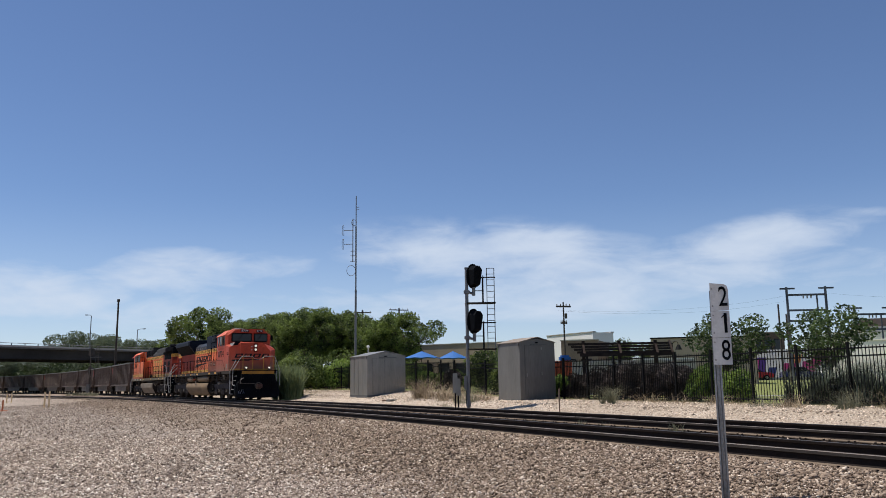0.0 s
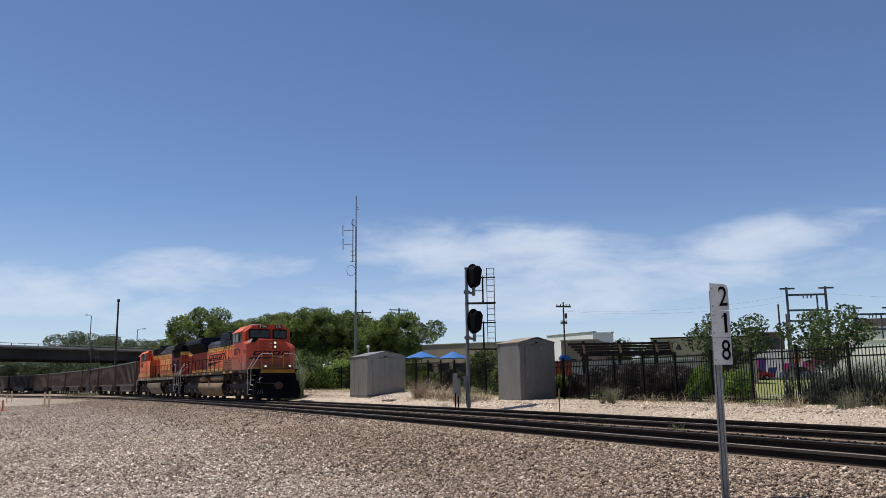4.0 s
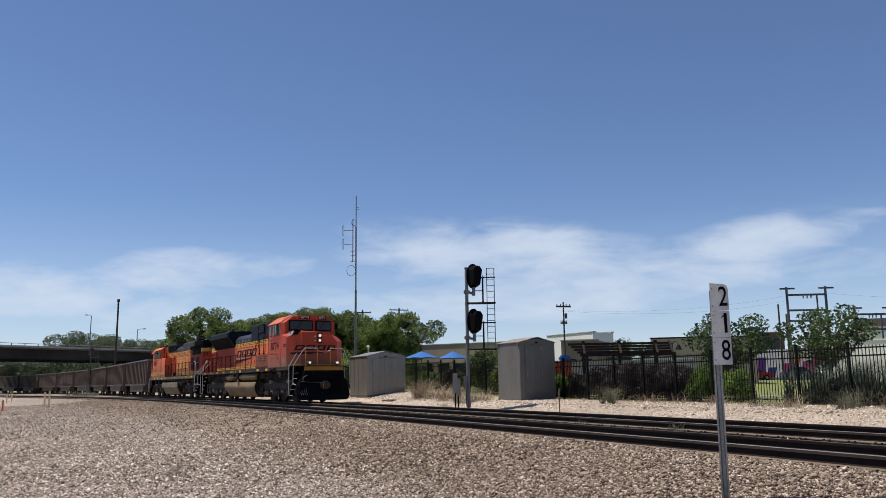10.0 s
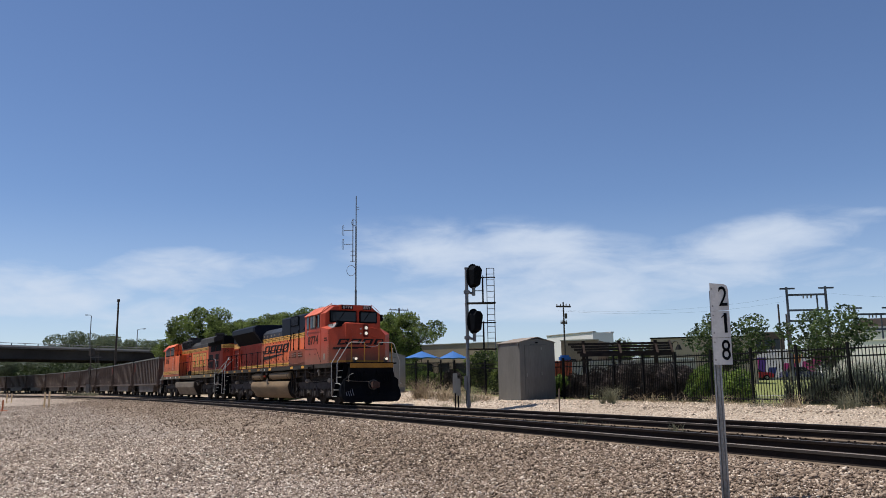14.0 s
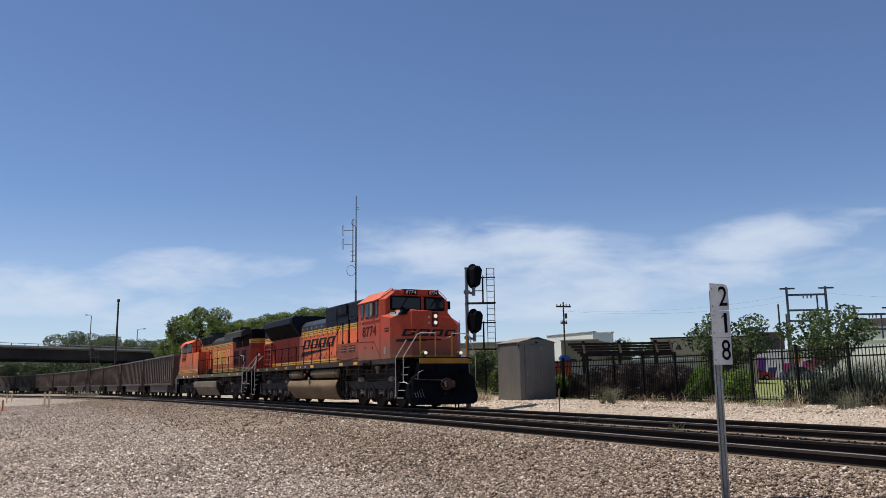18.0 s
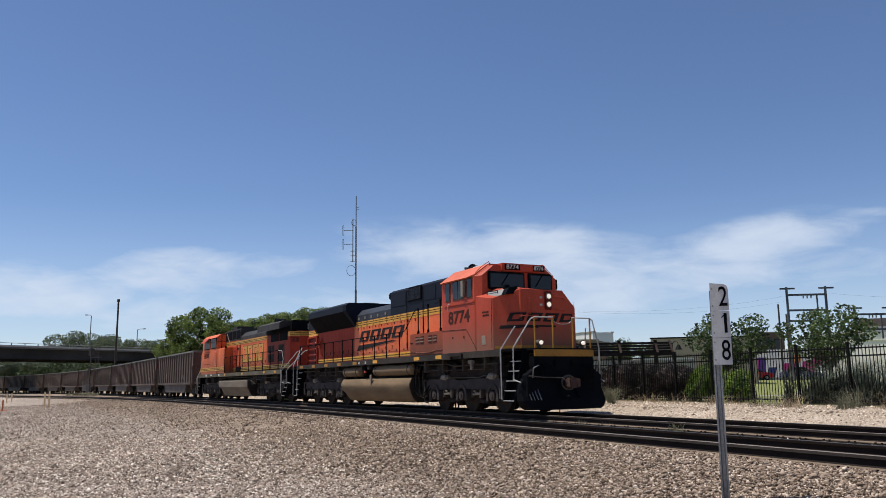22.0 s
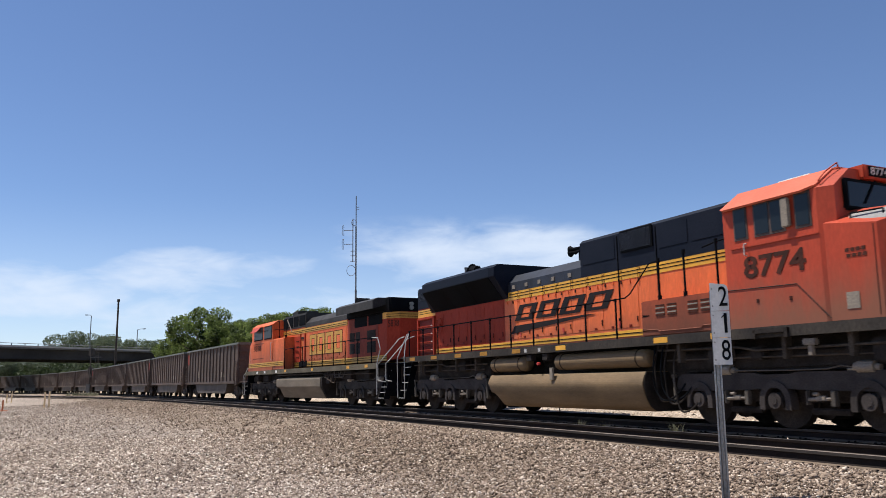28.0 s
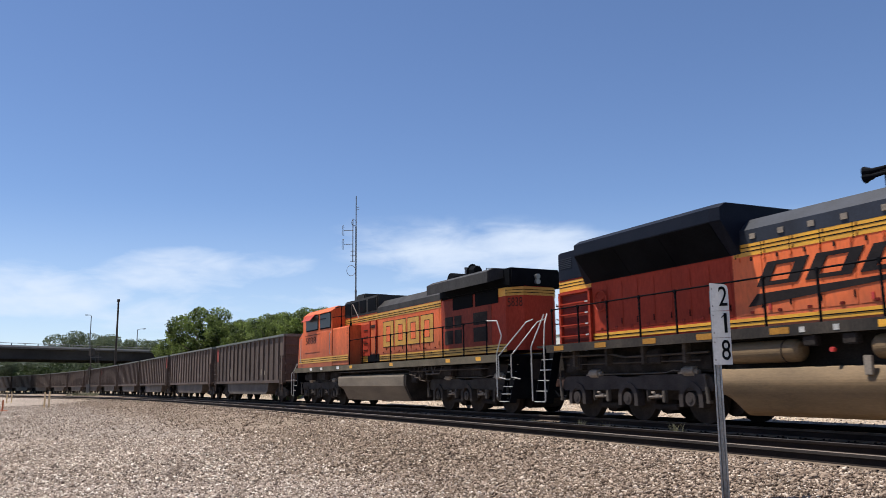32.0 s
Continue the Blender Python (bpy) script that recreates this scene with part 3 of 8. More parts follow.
def logo_bars(loco, x0, x1, z0, z1, y, lean, material, name="mark_shape", outline=None):
    """Four plain hollow slanted shapes where a maker's mark stands."""
    w = (x1 - x0) / 4
    k = lean / (z1 - z0)

    def slab(bm, a, b, c, d, off):
        prism(bm, [(a + k * (c - z0), c), (b + k * (c - z0), c), (b + k * (d - z0), d), (a + k * (d - z0), d)], "y", y + 0.004, y - off)
    for i in range(4):
        a, b = x0 + w * i + 0.05 * w, x0 + w * (i + 1) - 0.10 * w
        t, h = 0.27 * (b - a), 0.17 * (z1 - z0)
        if outline is not None:
            bm = bmesh.new()
            slab(bm, a - 0.03, b + 0.03, z0 - 0.03, z1 + 0.03, 0.003)
            part("mark_outline", bm, outline, loco)
            bm = bmesh.new()
            slab(bm, a + t + 0.03, b - t - 0.03, z0 + h + 0.03, z1 - h - 0.03, 0.006)
            part("mark_field", bm, ORANGE, loco)
        bm = bmesh.new()
        slab(bm, a, b, z0, z0 + h, 0.008)
        slab(bm, a, b, z1 - h, z1, 0.008)
        slab(bm, a, a + t, z0 + h, z1 - h, 0.008)
        slab(bm, b - t, b, z0 + h, z1 - h, 0.008)
        part(name, bm, material, loco)


def coupler(loco, x, sgn):
    bm = bmesh.new()
    box(bm, x - sgn * 0.75, x - sgn * 0.2, -0.1, 0.1, 0.78, 1.0, 0.02)
    box(bm, x - sgn * 0.28, x + sgn * 0.0, -0.16, 0.12, 0.74, 1.04, 0.04)
    box(bm, x - sgn * 0.12, x + sgn * 0.06, 0.06, 0.17, 0.76, 1.02, 0.03)
    part("coupler", bm, RUST, loco, "rusty knuckle coupler")
    for y in (-0.32, 0.3):
        bm = bmesh.new()
        pipe(bm, [(x - sgn * 0.6, y, 1.0), (x - sgn * 0.38, y, 0.72), (x - sgn * 0.2, y * 0.8, 0.5), (x - sgn * 0.02, y * 0.6, 0.52)], 0.028)
        part("air_hose", bm, BLACK, loco)


def steps(loco, x0, x1, z0=0.40, z1=1.82, n=5, y=1.53):
    """Stair treads that recede inwards as they rise, with a dark back and side cheeks."""
    for sgn in (-1, 1):
        for k in range(n):
            z, yo = z0 + (z1 - z0) * k / n, y - 0.07 * k
            bm = bmesh.new()
            box(bm, x0, x1, sgn * (yo - 0.2), sgn * yo, z - 0.015, z + 0.015)
            st = part("step", bm, BLACK, loco, "black step tread with white edge")
            bm = bmesh.new()
            box(bm, x0, x1, sgn * yo, sgn * (yo + 0.01), z - 0.012, z + 0.012)
            part("step_edge", bm, OFFWHITE, st)
        bm = bmesh.new()
        prism(bm, [(sgn * (y - 0.24), z0 - 0.05), (sgn * (y - 0.21), z0 - 0.05), (sgn * (y - 0.21 - 0.07 * n), z1 + 0.06), (sgn * (y - 0.24 - 0.07 * n), z1 + 0.06)], "x", x0, x1)
        part("step_backing", bm, BLACK, loco)
        for x in (x0, x1):
            bm = bmesh.new()
            prism(bm, [(sgn * (y - 0.24), z0 - 0.04), (sgn * (y - 0.02), z0 - 0.04), (sgn * (y - 0.02), z0 + 0.03), (sgn * (y - 0.07 * n), z1 + 0.04), (sgn * (y - 0.24 - 0.07 * n), z1 + 0.04)], "x", x - 0.008, x + 0.008)
            part("step_cheek", bm, BLACK, loco)


def fuel_tank(loco, x0, x1, zt, zb, y=1.52, material=None, angular=False):
    """A long tank, folded along its side; its rear end is cut back below."""
    if angular:
        half = [(y - 0.20, zt), (y - 0.02, zt - 0.06), (y, zt - 0.12), (y, zt - 0.46), (y - 0.30, zb)]
    else:
        half = [(y - 0.16, zt), (y - 0.10, zt - 0.02), (y, zt - 0.23), (y - 0.01, zt - 0.40), (y - 0.08, zt - 0.60), (y - 0.2, zb + 0.10), (y - 0.36, zb)]
    if not angular:
        half = bend(half, 4)
    form = half + [(-p, z) for p, z in reversed(half)]
    fold = zt - (0.40 if angular else 0.25)
    bm = bmesh.new()
    loft(bm, [[(x0, p, max(z, fold)) for p, z in form], [(x0 + 0.12, p, max(z, fold - 0.25)) for p, z in form], [(x0 + 0.5, p, z) for p, z in form], [(x1, p, z) for p, z in form]])
    return part("fuel_tank", bm, material or TAN, loco, "dusty tan fuel tank")


def hood_doors(loco, x0, x1, n, z0, z1, y, material, name="hood_door"):
    w = (x1 - x0) / n
    for k in range(n):
        bm = bmesh.new()
        box(bm, x0 + w * k + 0.018, x0 + w * (k + 1) - 0.018, -y - 0.008, -y + 0.004, z0, z1, 0.006)
        d = part(name, bm, material, loco)
        bm = bmesh.new()
        box(bm, x0 + w * (k + 1) - 0.09, x0 + w * (k + 1) - 0.06, -y - 0.02, -y - 0.006, z0 + 0.12, z0 + 0.26)
        part("latch", bm, BLACK, d)
        bm = bmesh.new()
        box(bm, x0 + w * (k + 0.5) - 0.05, x0 + w * (k + 0.5) + 0.05, -y - 0.024, -y - 0.006, z0 + 0.02, z0 + 0.075, 0.006)
        part("catch", bm, MAROON, d)


def hood_top(w, zt, c):
    return [(-w, 1.9), (-w, zt - c), (-w + c, zt), (w - c, zt), (w, zt - c), (w, 1.9)]


def bend(pts, k=5):
    """A smooth curve through the points."""
    p = [Vector(q) for q in [pts[0], *pts, pts[-1]]]
    out = []
    for a, b, c, d in zip(p, p[1:], p[2:], p[3:]):
        for i in range(k):
            t = i / k
            out.append(0.5 * (2 * b + (c - a) * t + (2 * a - 5 * b + 4 * c - d) * t * t + (3 * b - a - 3 * c + d) * t ** 3))
    return [tuple(v) for v in out + [p[-1]]]


def strip(loco, name, x0, x1, z0, z1, y, material):
    """A painted band on both sides of a hood."""
    for sgn in (-1, 1):
        bm = bmesh.new()
        box(bm, x0, x1, sgn * y, sgn * (y + 0.012), z0, z1)
        part(name, bm, material, loco)


SILL = mat("dusty_black_sill", (0.030, 0.027, 0.025), (0.062, 0.052, 0.043), 0.8, scale=1.2, fine=26, bump=0.08, speck=0.3, stretch=(1, 1, 0.5), spec=0.12)
GREYPLATE = mat("grey_anti_slip_plate", (0.27, 0.265, 0.26), (0.19, 0.187, 0.183), 0.7, fine=60, bump=0.2)
WORNBLACK = mat("worn_black_mark_paint", (0.016, 0.014, 0.015), (0.028, 0.022, 0.021), 0.65, fine=20, bump=0.02, spec=0.1)
# maroon of small fittings; on the rear recess it stands for shade
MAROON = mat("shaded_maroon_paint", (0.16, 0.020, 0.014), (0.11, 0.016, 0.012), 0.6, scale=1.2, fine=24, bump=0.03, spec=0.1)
CABROOF = mat("light_pinkish_cab_roof_paint", (0.58, 0.145, 0.085), (0.47, 0.115, 0.066), 0.6, scale=1.3, fine=20, bump=0.03, speck=0.1, spec=0.15)
RUBBER = mat("brown_grey_window_frame", (0.095, 0.062, 0.052), (0.065, 0.045, 0.04), 0.7, fine=30, bump=0.05)
DULLYELLOW = mat("dirty_yellow_paint", (0.42, 0.20, 0.03), (0.27, 0.135, 0.03), 0.55, fine=30, bump=0.03, spec=0.2)
TANBAR = mat("worn_tan_paint", (0.46, 0.30, 0.17), (0.34, 0.21, 0.12), 0.6, fine=30, bump=0.02)


def lead_loco():
    L = thing("lead_locomotive", "orange and black diesel freight locomotive with yellow stripes", "locomotive")

    def X(b):
        return 11.3 - b
    # frame and walkways
    bm = bmesh.new()
    box(bm, X(22.0), X(0.95), -0.75, 0.75, 1.0, 1.74)
    box(bm, X(21.9), X(1.9), -1.53, 1.53, 1.84, 1.9)
    part("underframe", bm, UNDER, L)
    for sgn in (-1, 1):
        bm = bmesh.new()
        box(bm, X(21.4), X(1.95), sgn * 1.5, sgn * 1.55, 1.70, 1.90)
        part("side_sill", bm, SILL, L)
        for b in (5.9, 7.6, 11.4, 13.6, 15.5, 17.2, 19.0, 20.8):
            bm = bmesh.new()
            box(bm, X(b + 0.22), X(b - 0.22), sgn * 1.55, sgn * 1.556, 1.74, 1.86)
            part("reflector_strip", bm, YELLOW if b < 12 else DULLYELLOW, L)
    for b in (13.1, 12.4):
        bm = bmesh.new()
        box(bm, X(b + 0.06), X(b - 0.06), -1.557, -1.548, 1.745, 1.845)
        part("sill_tag", bm, OFFWHITE, L)
    # long hood
    bm = bmesh.new()
    prism(bm, hood_top(0.93, 4.16, 0.25), "x", X(15.2), X(11.2))
    part("engine_hood", bm, ORANGE, L)
    bm = bmesh.new()
    prism(bm, hood_top(0.93, 4.60, 0.08), "x", X(11.2), X(5.6))
    part("electrical_cabinet", bm, ORANGE, L)
    # hood below the flare: the flare's shade is put into a darker red
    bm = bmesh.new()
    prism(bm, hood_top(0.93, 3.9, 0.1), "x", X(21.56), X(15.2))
    part("radiator_hood", bm, SHADED_RED, L)
    # dark upper part
    bm = bmesh.new()
    prism(bm, [(-0.945, 3.64), (-0.945, 3.92), (-0.69, 4.175), (0.69, 4.175), (0.945, 3.92), (0.945, 3.64)], "x", X(15.15), X(11.2))
    part("hood_roof", bm, GREYHOOD, L)
    bm = bmesh.new()
    prism(bm, [(-0.945, 3.64), (-0.945, 4.55), (-0.86, 4.63), (0.86, 4.63), (0.945, 4.55), (0.945, 3.64)], "x", X(11.2), X(5.62))
    part("cabinet_roof", bm, NAVY, L)
    for a, b in ((11.1, 9.75), (8.15, 7.2), (7.1, 5.75)):
        bm = bmesh.new()
        box(bm, X(a), X(b), -0.957, -0.94, 3.95, 4.48, 0.01)
        part("cabinet_panel", bm, NAVY, L)
    bm = bmesh.new()
    box(bm, X(9.52), X(8.33), -0.985, -0.94, 4.04, 4.58, 0.012)
    grille = part("intake_grille", bm, BLACK, L, "dark louvred air intake")
    for k in range(24):
        bm = bmesh.new()
        box(bm, X(9.47) + k * 0.046, X(9.47) + k * 0.046 + 0.018, -0.998, -0.983, 4.09, 4.53)
        part("louvre", bm, GREYHOOD, grille)
    # radiator: wide top that slopes in below
    form = [(-1.5, 4.14), (-1.5, 4.41), (-1.32, 4.52), (1.32, 4.52), (1.5, 4.41), (1.5, 4.14), (0.95, 3.46), (-0.95, 3.46)]
    bm = bmesh.new()
    loft(bm, [[(X(20.35), y * (0.72 if abs(y) > 1 else 1), z) for y, z in form], [(X(20.0), y, z) for y, z in form], [(X(15.2), y, z) for y, z in form], [(X(14.95), y * (0.96 if abs(y) > 1 else 1), z) for y, z in form]])
    part("radiator", bm, NAVY, L, "black flared radiator housing")
    for b in (15.4, 16.9, 18.4):
        bm = bmesh.new()
        rod(bm, (X(b + 0.6), 0, 4.50), (X(b + 0.6), 0, 4.59), 0.62, 20)
        part("radiator_fan", bm, GREYHOOD, L)
    for sgn in (-1, 1):
        for k in range(3):
            bm = bmesh.new()
            a = 15.22 + k * 1.6
            prism(bm, [(sgn * 1.49, 4.125), (sgn * 0.965, 3.476), (sgn * 0.975, 3.468), (sgn * 1.50, 4.117)], "x", X(a + 1.585), X(a))
            part("radiator_grille", bm, BLACK, L)
    bm = bmesh.new()
    box(bm, X(21.58), X(20.1), -0.96, 0.96, 3.64, 4.46, 0.04)
    part("hood_end_roof", bm, NAVY, L)
    for k in range(6):
        bm = bmesh.new()
        box(bm, X(21.45), X(20.9), -0.975, -0.955, 4.0 + k * 0.05, 4.02 + k * 0.05)
        part("louvre", bm, GREYHOOD, L)
    # stripes
    strip(L, "yellow_stripe", X(15.15), X(5.62), 3.39, 3.66, 0.93, YELLOW)
    strip(L, "yellow_stripe", X(21.57), X(20.1), 3.36, 3.64, 0.93, YELLOW)
    for z in (3.475, 3.555):
        strip(L, "black_pinstripe", X(15.15), X(5.62), z, z + 0.018, 0.936, BLACK)
        strip(L, "black_pinstripe", X(21.57), X(20.1), z, z + 0.018, 0.936, BLACK)
    strip(L, "yellow_stripe", X(21.2), X(8.3), 1.99, 2.14, 0.93, YELLOW)
    strip(L, "black_pinstripe", X(21.2), X(8.3), 2.055, 2.075, 0.938, BLACK)
    # door hinges and rib lines on the hood sides
    for k in range(20):
        bm = bmesh.new()
        box(bm, X(15.0 - k * 0.32) - 0.02, X(15.0 - k * 0.32) + 0.02, -0.962, -0.938, 3.28, 3.36)
        part("door_hinge", bm, FADED if k % 2 else ORANGE, L)
    for k in range(10):
        b = 15.1 - k * 6.15 / 9
        bm = bmesh.new()
        box(bm, X(b) - 0.007, X(b) + 0.007, -0.945, -0.93, 3.36, 3.66)
        part("panel_seam", bm, BLACK, L)
        for z in (3.44, 3.60):
            bm = bmesh.new()
            box(bm, X(b) + 0.05, X(b) + 0.10, -0.955, -0.935, z - 0.03, z + 0.03, 0.006)
            part("door_hinge", bm, DULLYELLOW, L)
    for b in (14.3, 12.1, 9.7):
        bm = bmesh.new()
        box(bm, X(b) - 0.03, X(b) + 0.03, -0.955, -0.938, 2.26, 2.38)
        part("red_tag", bm, REDSIGN, L)
    # hood doors
    hood_doors(L, X(15.1), X(8.95), 9, 2.2, 3.36, 0.93, ORANGE)
    # these doors carry the radiator's shade in their red
    hood_doors(L, X(20.0), X(15.25), 8, 2.2, 3.36, 0.93, SHADED_RED)
    for b in (14.6, 13.9, 13.2, 12.5, 11.7):
        bm = bmesh.new()
        box(bm, X(b + 0.07), X(b - 0.07), -0.965, -0.944, 3.72, 3.83)
        part("roof_latch", bm, PALEGEAR, L)
    # rear recess, its shade put into the panel's colour, with a framed ladder, and the hand-brake hoop
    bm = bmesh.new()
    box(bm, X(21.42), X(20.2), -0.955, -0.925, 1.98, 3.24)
    part("recess_panel", bm, MAROON, L, "dark red panel with the recess's shade in its colour")
    for x in (20.12, 21.48):
        bm = bmesh.new()
        box(bm, X(x) - 0.05, X(x) + 0.05, -1.02, -0.93, 1.93, 3.32, 0.008)
        part("ladder_rail", bm, SHADED_RED, L)
    bm = bmesh.new()
    box(bm, X(21.53), X(20.07), -1.02, -0.93, 3.26, 3.33, 0.008)
    part("ladder_rail", bm, SHADED_RED, L)
    for k in range(4):
        bm = bmesh.new()
        box(bm, X(21.48), X(20.12), -1.03, -0.98, 2.12 + k * 0.29, 2.15 + k * 0.29)
        rg = part("ladder_rung", bm, SHADED_RED, L)
        bm = bmesh.new()
        box(bm, X(20.3), X(20.17), -1.034, -0.978, 2.118 + k * 0.29, 2.152 + k * 0.29)
        part("rung_tip", bm, OFFWHITE, rg)
    bm = bmesh.new()
    pipe(bm, [(X(19.62) + 0.26 * math.cos(a), -1.02, 2.95 + 0.26 * math.sin(a)) for a in np.linspace(0, 2 * math.pi, 21)], 0.022, 6)
    for a in (0.5, 2.6, 4.7):
        rod(bm, (X(19.62), -1.02, 2.95), (X(19.62) + 0.26 * math.cos(a), -1.02, 2.95 + 0.26 * math.sin(a)), 0.014, 6)
    rod(bm, (X(19.62), -1.04, 2.95), (X(19.62), -0.92, 2.95), 0.045, 10)
    part("brake_wheel", bm, SHADED_RED, L, "dark red hand-brake wheel")
    # inertial-filter bulge with louvres, behind the cab
    bm = bmesh.new()
    box(bm, X(8.25), X(5.62), -1.5, 1.5, 1.9, 2.70, 0.03)
    part("blower_housing", bm, mat("brownish_dirty_orange", (0.34, 0.075, 0.035), (0.22, 0.058, 0.033), 0.6, scale=1.4, bump=0.04, speck=0.2, stretch=(1, 1, 0.35), spec=0.15, grime=((0.10, 0.055, 0.038), 1.9, 2.9, 0.6)), L, "dirty orange blower housing")
    for b in (7.75, 7.38, 6.75, 6.38):
        for k in range(5):
            bm = bmesh.new()
            box(bm, X(b), X(b - 0.28), -1.515, -1.495, 2.33 + k * 0.055, 2.36 + k * 0.055)
            part("louvre", bm, PALEGEAR if k % 2 else FADED, L)
    for k, z in enumerate((2.02, 2.34)):
        bm = bmesh.new()
        prism(bm, [(X(8.2), z), (X(8.0), z + 0.01), (X(7.97), z + 0.03), (X(8.2), z + 0.05)], "y", -1.506, -1.495)
        part("side_slot", bm, BLACK, L)
    bm = bmesh.new()
    pipe(bm, [(X(8.22), -1.506, 2.05), (X(7.7), -1.51, 2.04), (X(7.66), -1.51, 2.0), (X(6.4), -1.51, 2.0), (X(6.36), -1.51, 2.04), (X(5.7), -1.51, 2.05)], 0.010, 5)
    part("panel_bead", bm, CABORANGE, L)
    bm = bmesh.new()
    box(bm, X(5.66), X(5.62), -1.506, -1.49, 1.95, 2.68)
    part("panel_seam", bm, BLACK, L)
    for b, zt in ((7.66, 3.58), (6.86, 3.66), (5.92, 3.74)):
        bm = bmesh.new()
        rod(bm, (X(b), -1.44, 2.69), (X(b), -1.44, zt), 0.024, 8)
        rod(bm, (X(b), -1.44, 2.69), (X(b), -1.44, 2.80), 0.045, 8)
        rod(bm, (X(b), -1.44, zt - 0.05), (X(b), -1.44, zt + 0.04), 0.04, 8)
        part("handrail_post", bm, BLACK, L)
    bm = bmesh.new()
    pipe(bm, [(X(6.3), -1.44, 3.66), (X(5.92), -1.44, 3.72), (X(5.66), -1.44, 3.74)], 0.018, 6)
    part("handrail", bm, BLACK, L)
    for b in (9.65, 8.24):
        bm = bmesh.new()
        box(bm, X(b) - 0.008, X(b) + 0.008, -0.965, -0.93, 2.2, 4.5)
        part("hood_seam", bm, BLACK, L)
    bm = bmesh.new()
    box(bm, X(6.02), X(5.66), -0.958, -0.93, 2.72, 3.38)
    dr = part("side_door", bm, UNDER, L, "dark door recess beside the cab")
    bm = bmesh.new()
    box(bm, X(5.92), X(5.80), -0.966, -0.956, 3.02, 3.12)
    part("door_tag", bm, OFFWHITE, dr)
    # cab
    bm = bmesh.new()
    form = [(-1.55, 1.9), (-1.55, 4.27), (-1.02, 4.66), (1.02, 4.66), (1.55, 4.27), (1.55, 1.9)]
    top = [(-1.42, 1.9), (-1.42, 4.27), (-0.98, 4.62), (0.98, 4.62), (1.42, 4.27), (1.42, 1.9)]
    loft(bm, [[(X(5.58), y, z) for y, z in form], [(X(3.40), y, z) for y, z in form], [(X(3.12), y, z) for y, z in top]])
    part("cab", bm, CABORANGE, L, "orange-red crew cab")
    # roof skin, lighter and pinker than the cab's sides, with small drip edge
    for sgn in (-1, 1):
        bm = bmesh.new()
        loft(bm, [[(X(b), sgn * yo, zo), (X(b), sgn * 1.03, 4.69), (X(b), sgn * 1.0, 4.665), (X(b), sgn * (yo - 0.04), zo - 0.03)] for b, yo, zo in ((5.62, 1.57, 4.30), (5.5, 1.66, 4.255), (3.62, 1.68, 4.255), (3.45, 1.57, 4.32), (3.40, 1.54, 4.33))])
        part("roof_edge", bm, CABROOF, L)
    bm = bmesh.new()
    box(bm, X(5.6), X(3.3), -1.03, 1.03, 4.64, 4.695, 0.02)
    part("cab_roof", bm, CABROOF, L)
    bm = bmesh.new()
    box(bm, X(4.9), X(4.1), -0.75, -0.1, 4.69, 4.80, 0.03)
    part("roof_hatch", bm, WHITE, L)
    # side windows
    for sgn in (-1, 1):
        for a, b in ((5.27, 5.0), (4.77, 4.45), (4.39, 4.11), (3.83, 3.55)):
            bm = bmesh.new()
            box(bm, X(a) - 0.04, X(b) + 0.04, sgn * 1.55, sgn * 1.565, 3.6, 4.26, 0.01)
            w = part("window", bm, RUBBER, L)
            bm = bmesh.new()
            box(bm, X(a), X(b), sgn * 1.553, sgn * 1.575, 3.65, 4.21)
            part("pane", bm, CABGLASS, w)
        bm = bmesh.new()
        box(bm, X(4.10), X(3.92), sgn * 1.58, sgn * 1.66, 3.66, 4.20, 0.02)
        part("mirror", bm, PALEGEAR, L, "pale grey side mirror wing")
        bm = bmesh.new()
        box(bm, X(5.42), X(3.40), sgn * 1.55, sgn * 1.575, 3.44, 3.49, 0.01)
        part("window_ledge", bm, CABORANGE, L)
        bm = bmesh.new()
        pipe(bm, [(X(5.02), sgn * 1.56, 3.52), (X(5.02), sgn * 1.63, 3.5), (X(5.02), sgn * 1.63, 3.3), (X(5.02), sgn * 1.56, 3.28)], 0.014, 6)
        part("grab_iron", bm, OFFWHITE, L)
        for b, z in ((4.85, 2.36), (4.1, 2.34)):
            bm = bmesh.new()
            box(bm, X(b) - 0.03, X(b) + 0.03, sgn * 1.55, sgn * 1.565, z, z + 0.07, 0.005)
            part("hatch_latch", bm, FADED, L)
    # windshields
    for y0, y1 in ((-1.16, 0.12), (0.36, 1.2)):
        bm = bmesh.new()
        box(bm, X(3.2), X(3.06), y0 - 0.05, y1 + 0.05, 3.84, 4.42, 0.03)
        w = part("windshield", bm, BLACK, L)
        bm = bmesh.new()
        box(bm, X(3.1), X(3.05), y0, y1, 3.89, 4.37, 0.02)
        part("pane", bm, CABGLASS, w)
        bm = bmesh.new()
        rod(bm, (X(3.03), (y0 + y1) / 2 + 0.1, 4.42), (X(3.03), (y0 + y1) / 2 - 0.22, 3.98), 0.014, 6)
        part("wiper", bm, BLACK, w)
    # wind wing beside the far windshield, and grab rails on the roof edges
    bm = bmesh.new()
    box(bm, X(3.52), X(3.46), 1.56, 1.74, 3.98, 4.32, 0.015)
    part("wind_wing", bm, BLACK, L)
    for sgn in (-1, 1):
        bm = bmesh.new()
        pipe(bm, [(X(3.3), sgn * 1.0, 4.66), (X(3.3), sgn * 1.04, 4.76), (X(3.36), sgn * 1.30, 4.58), (X(3.36), sgn * 1.50, 4.40), (X(3.36), sgn * 1.46, 4.32)], 0.013, 6)
        part("grab_iron", bm, CABORANGE, L)
    # number boards
    bm = bmesh.new()
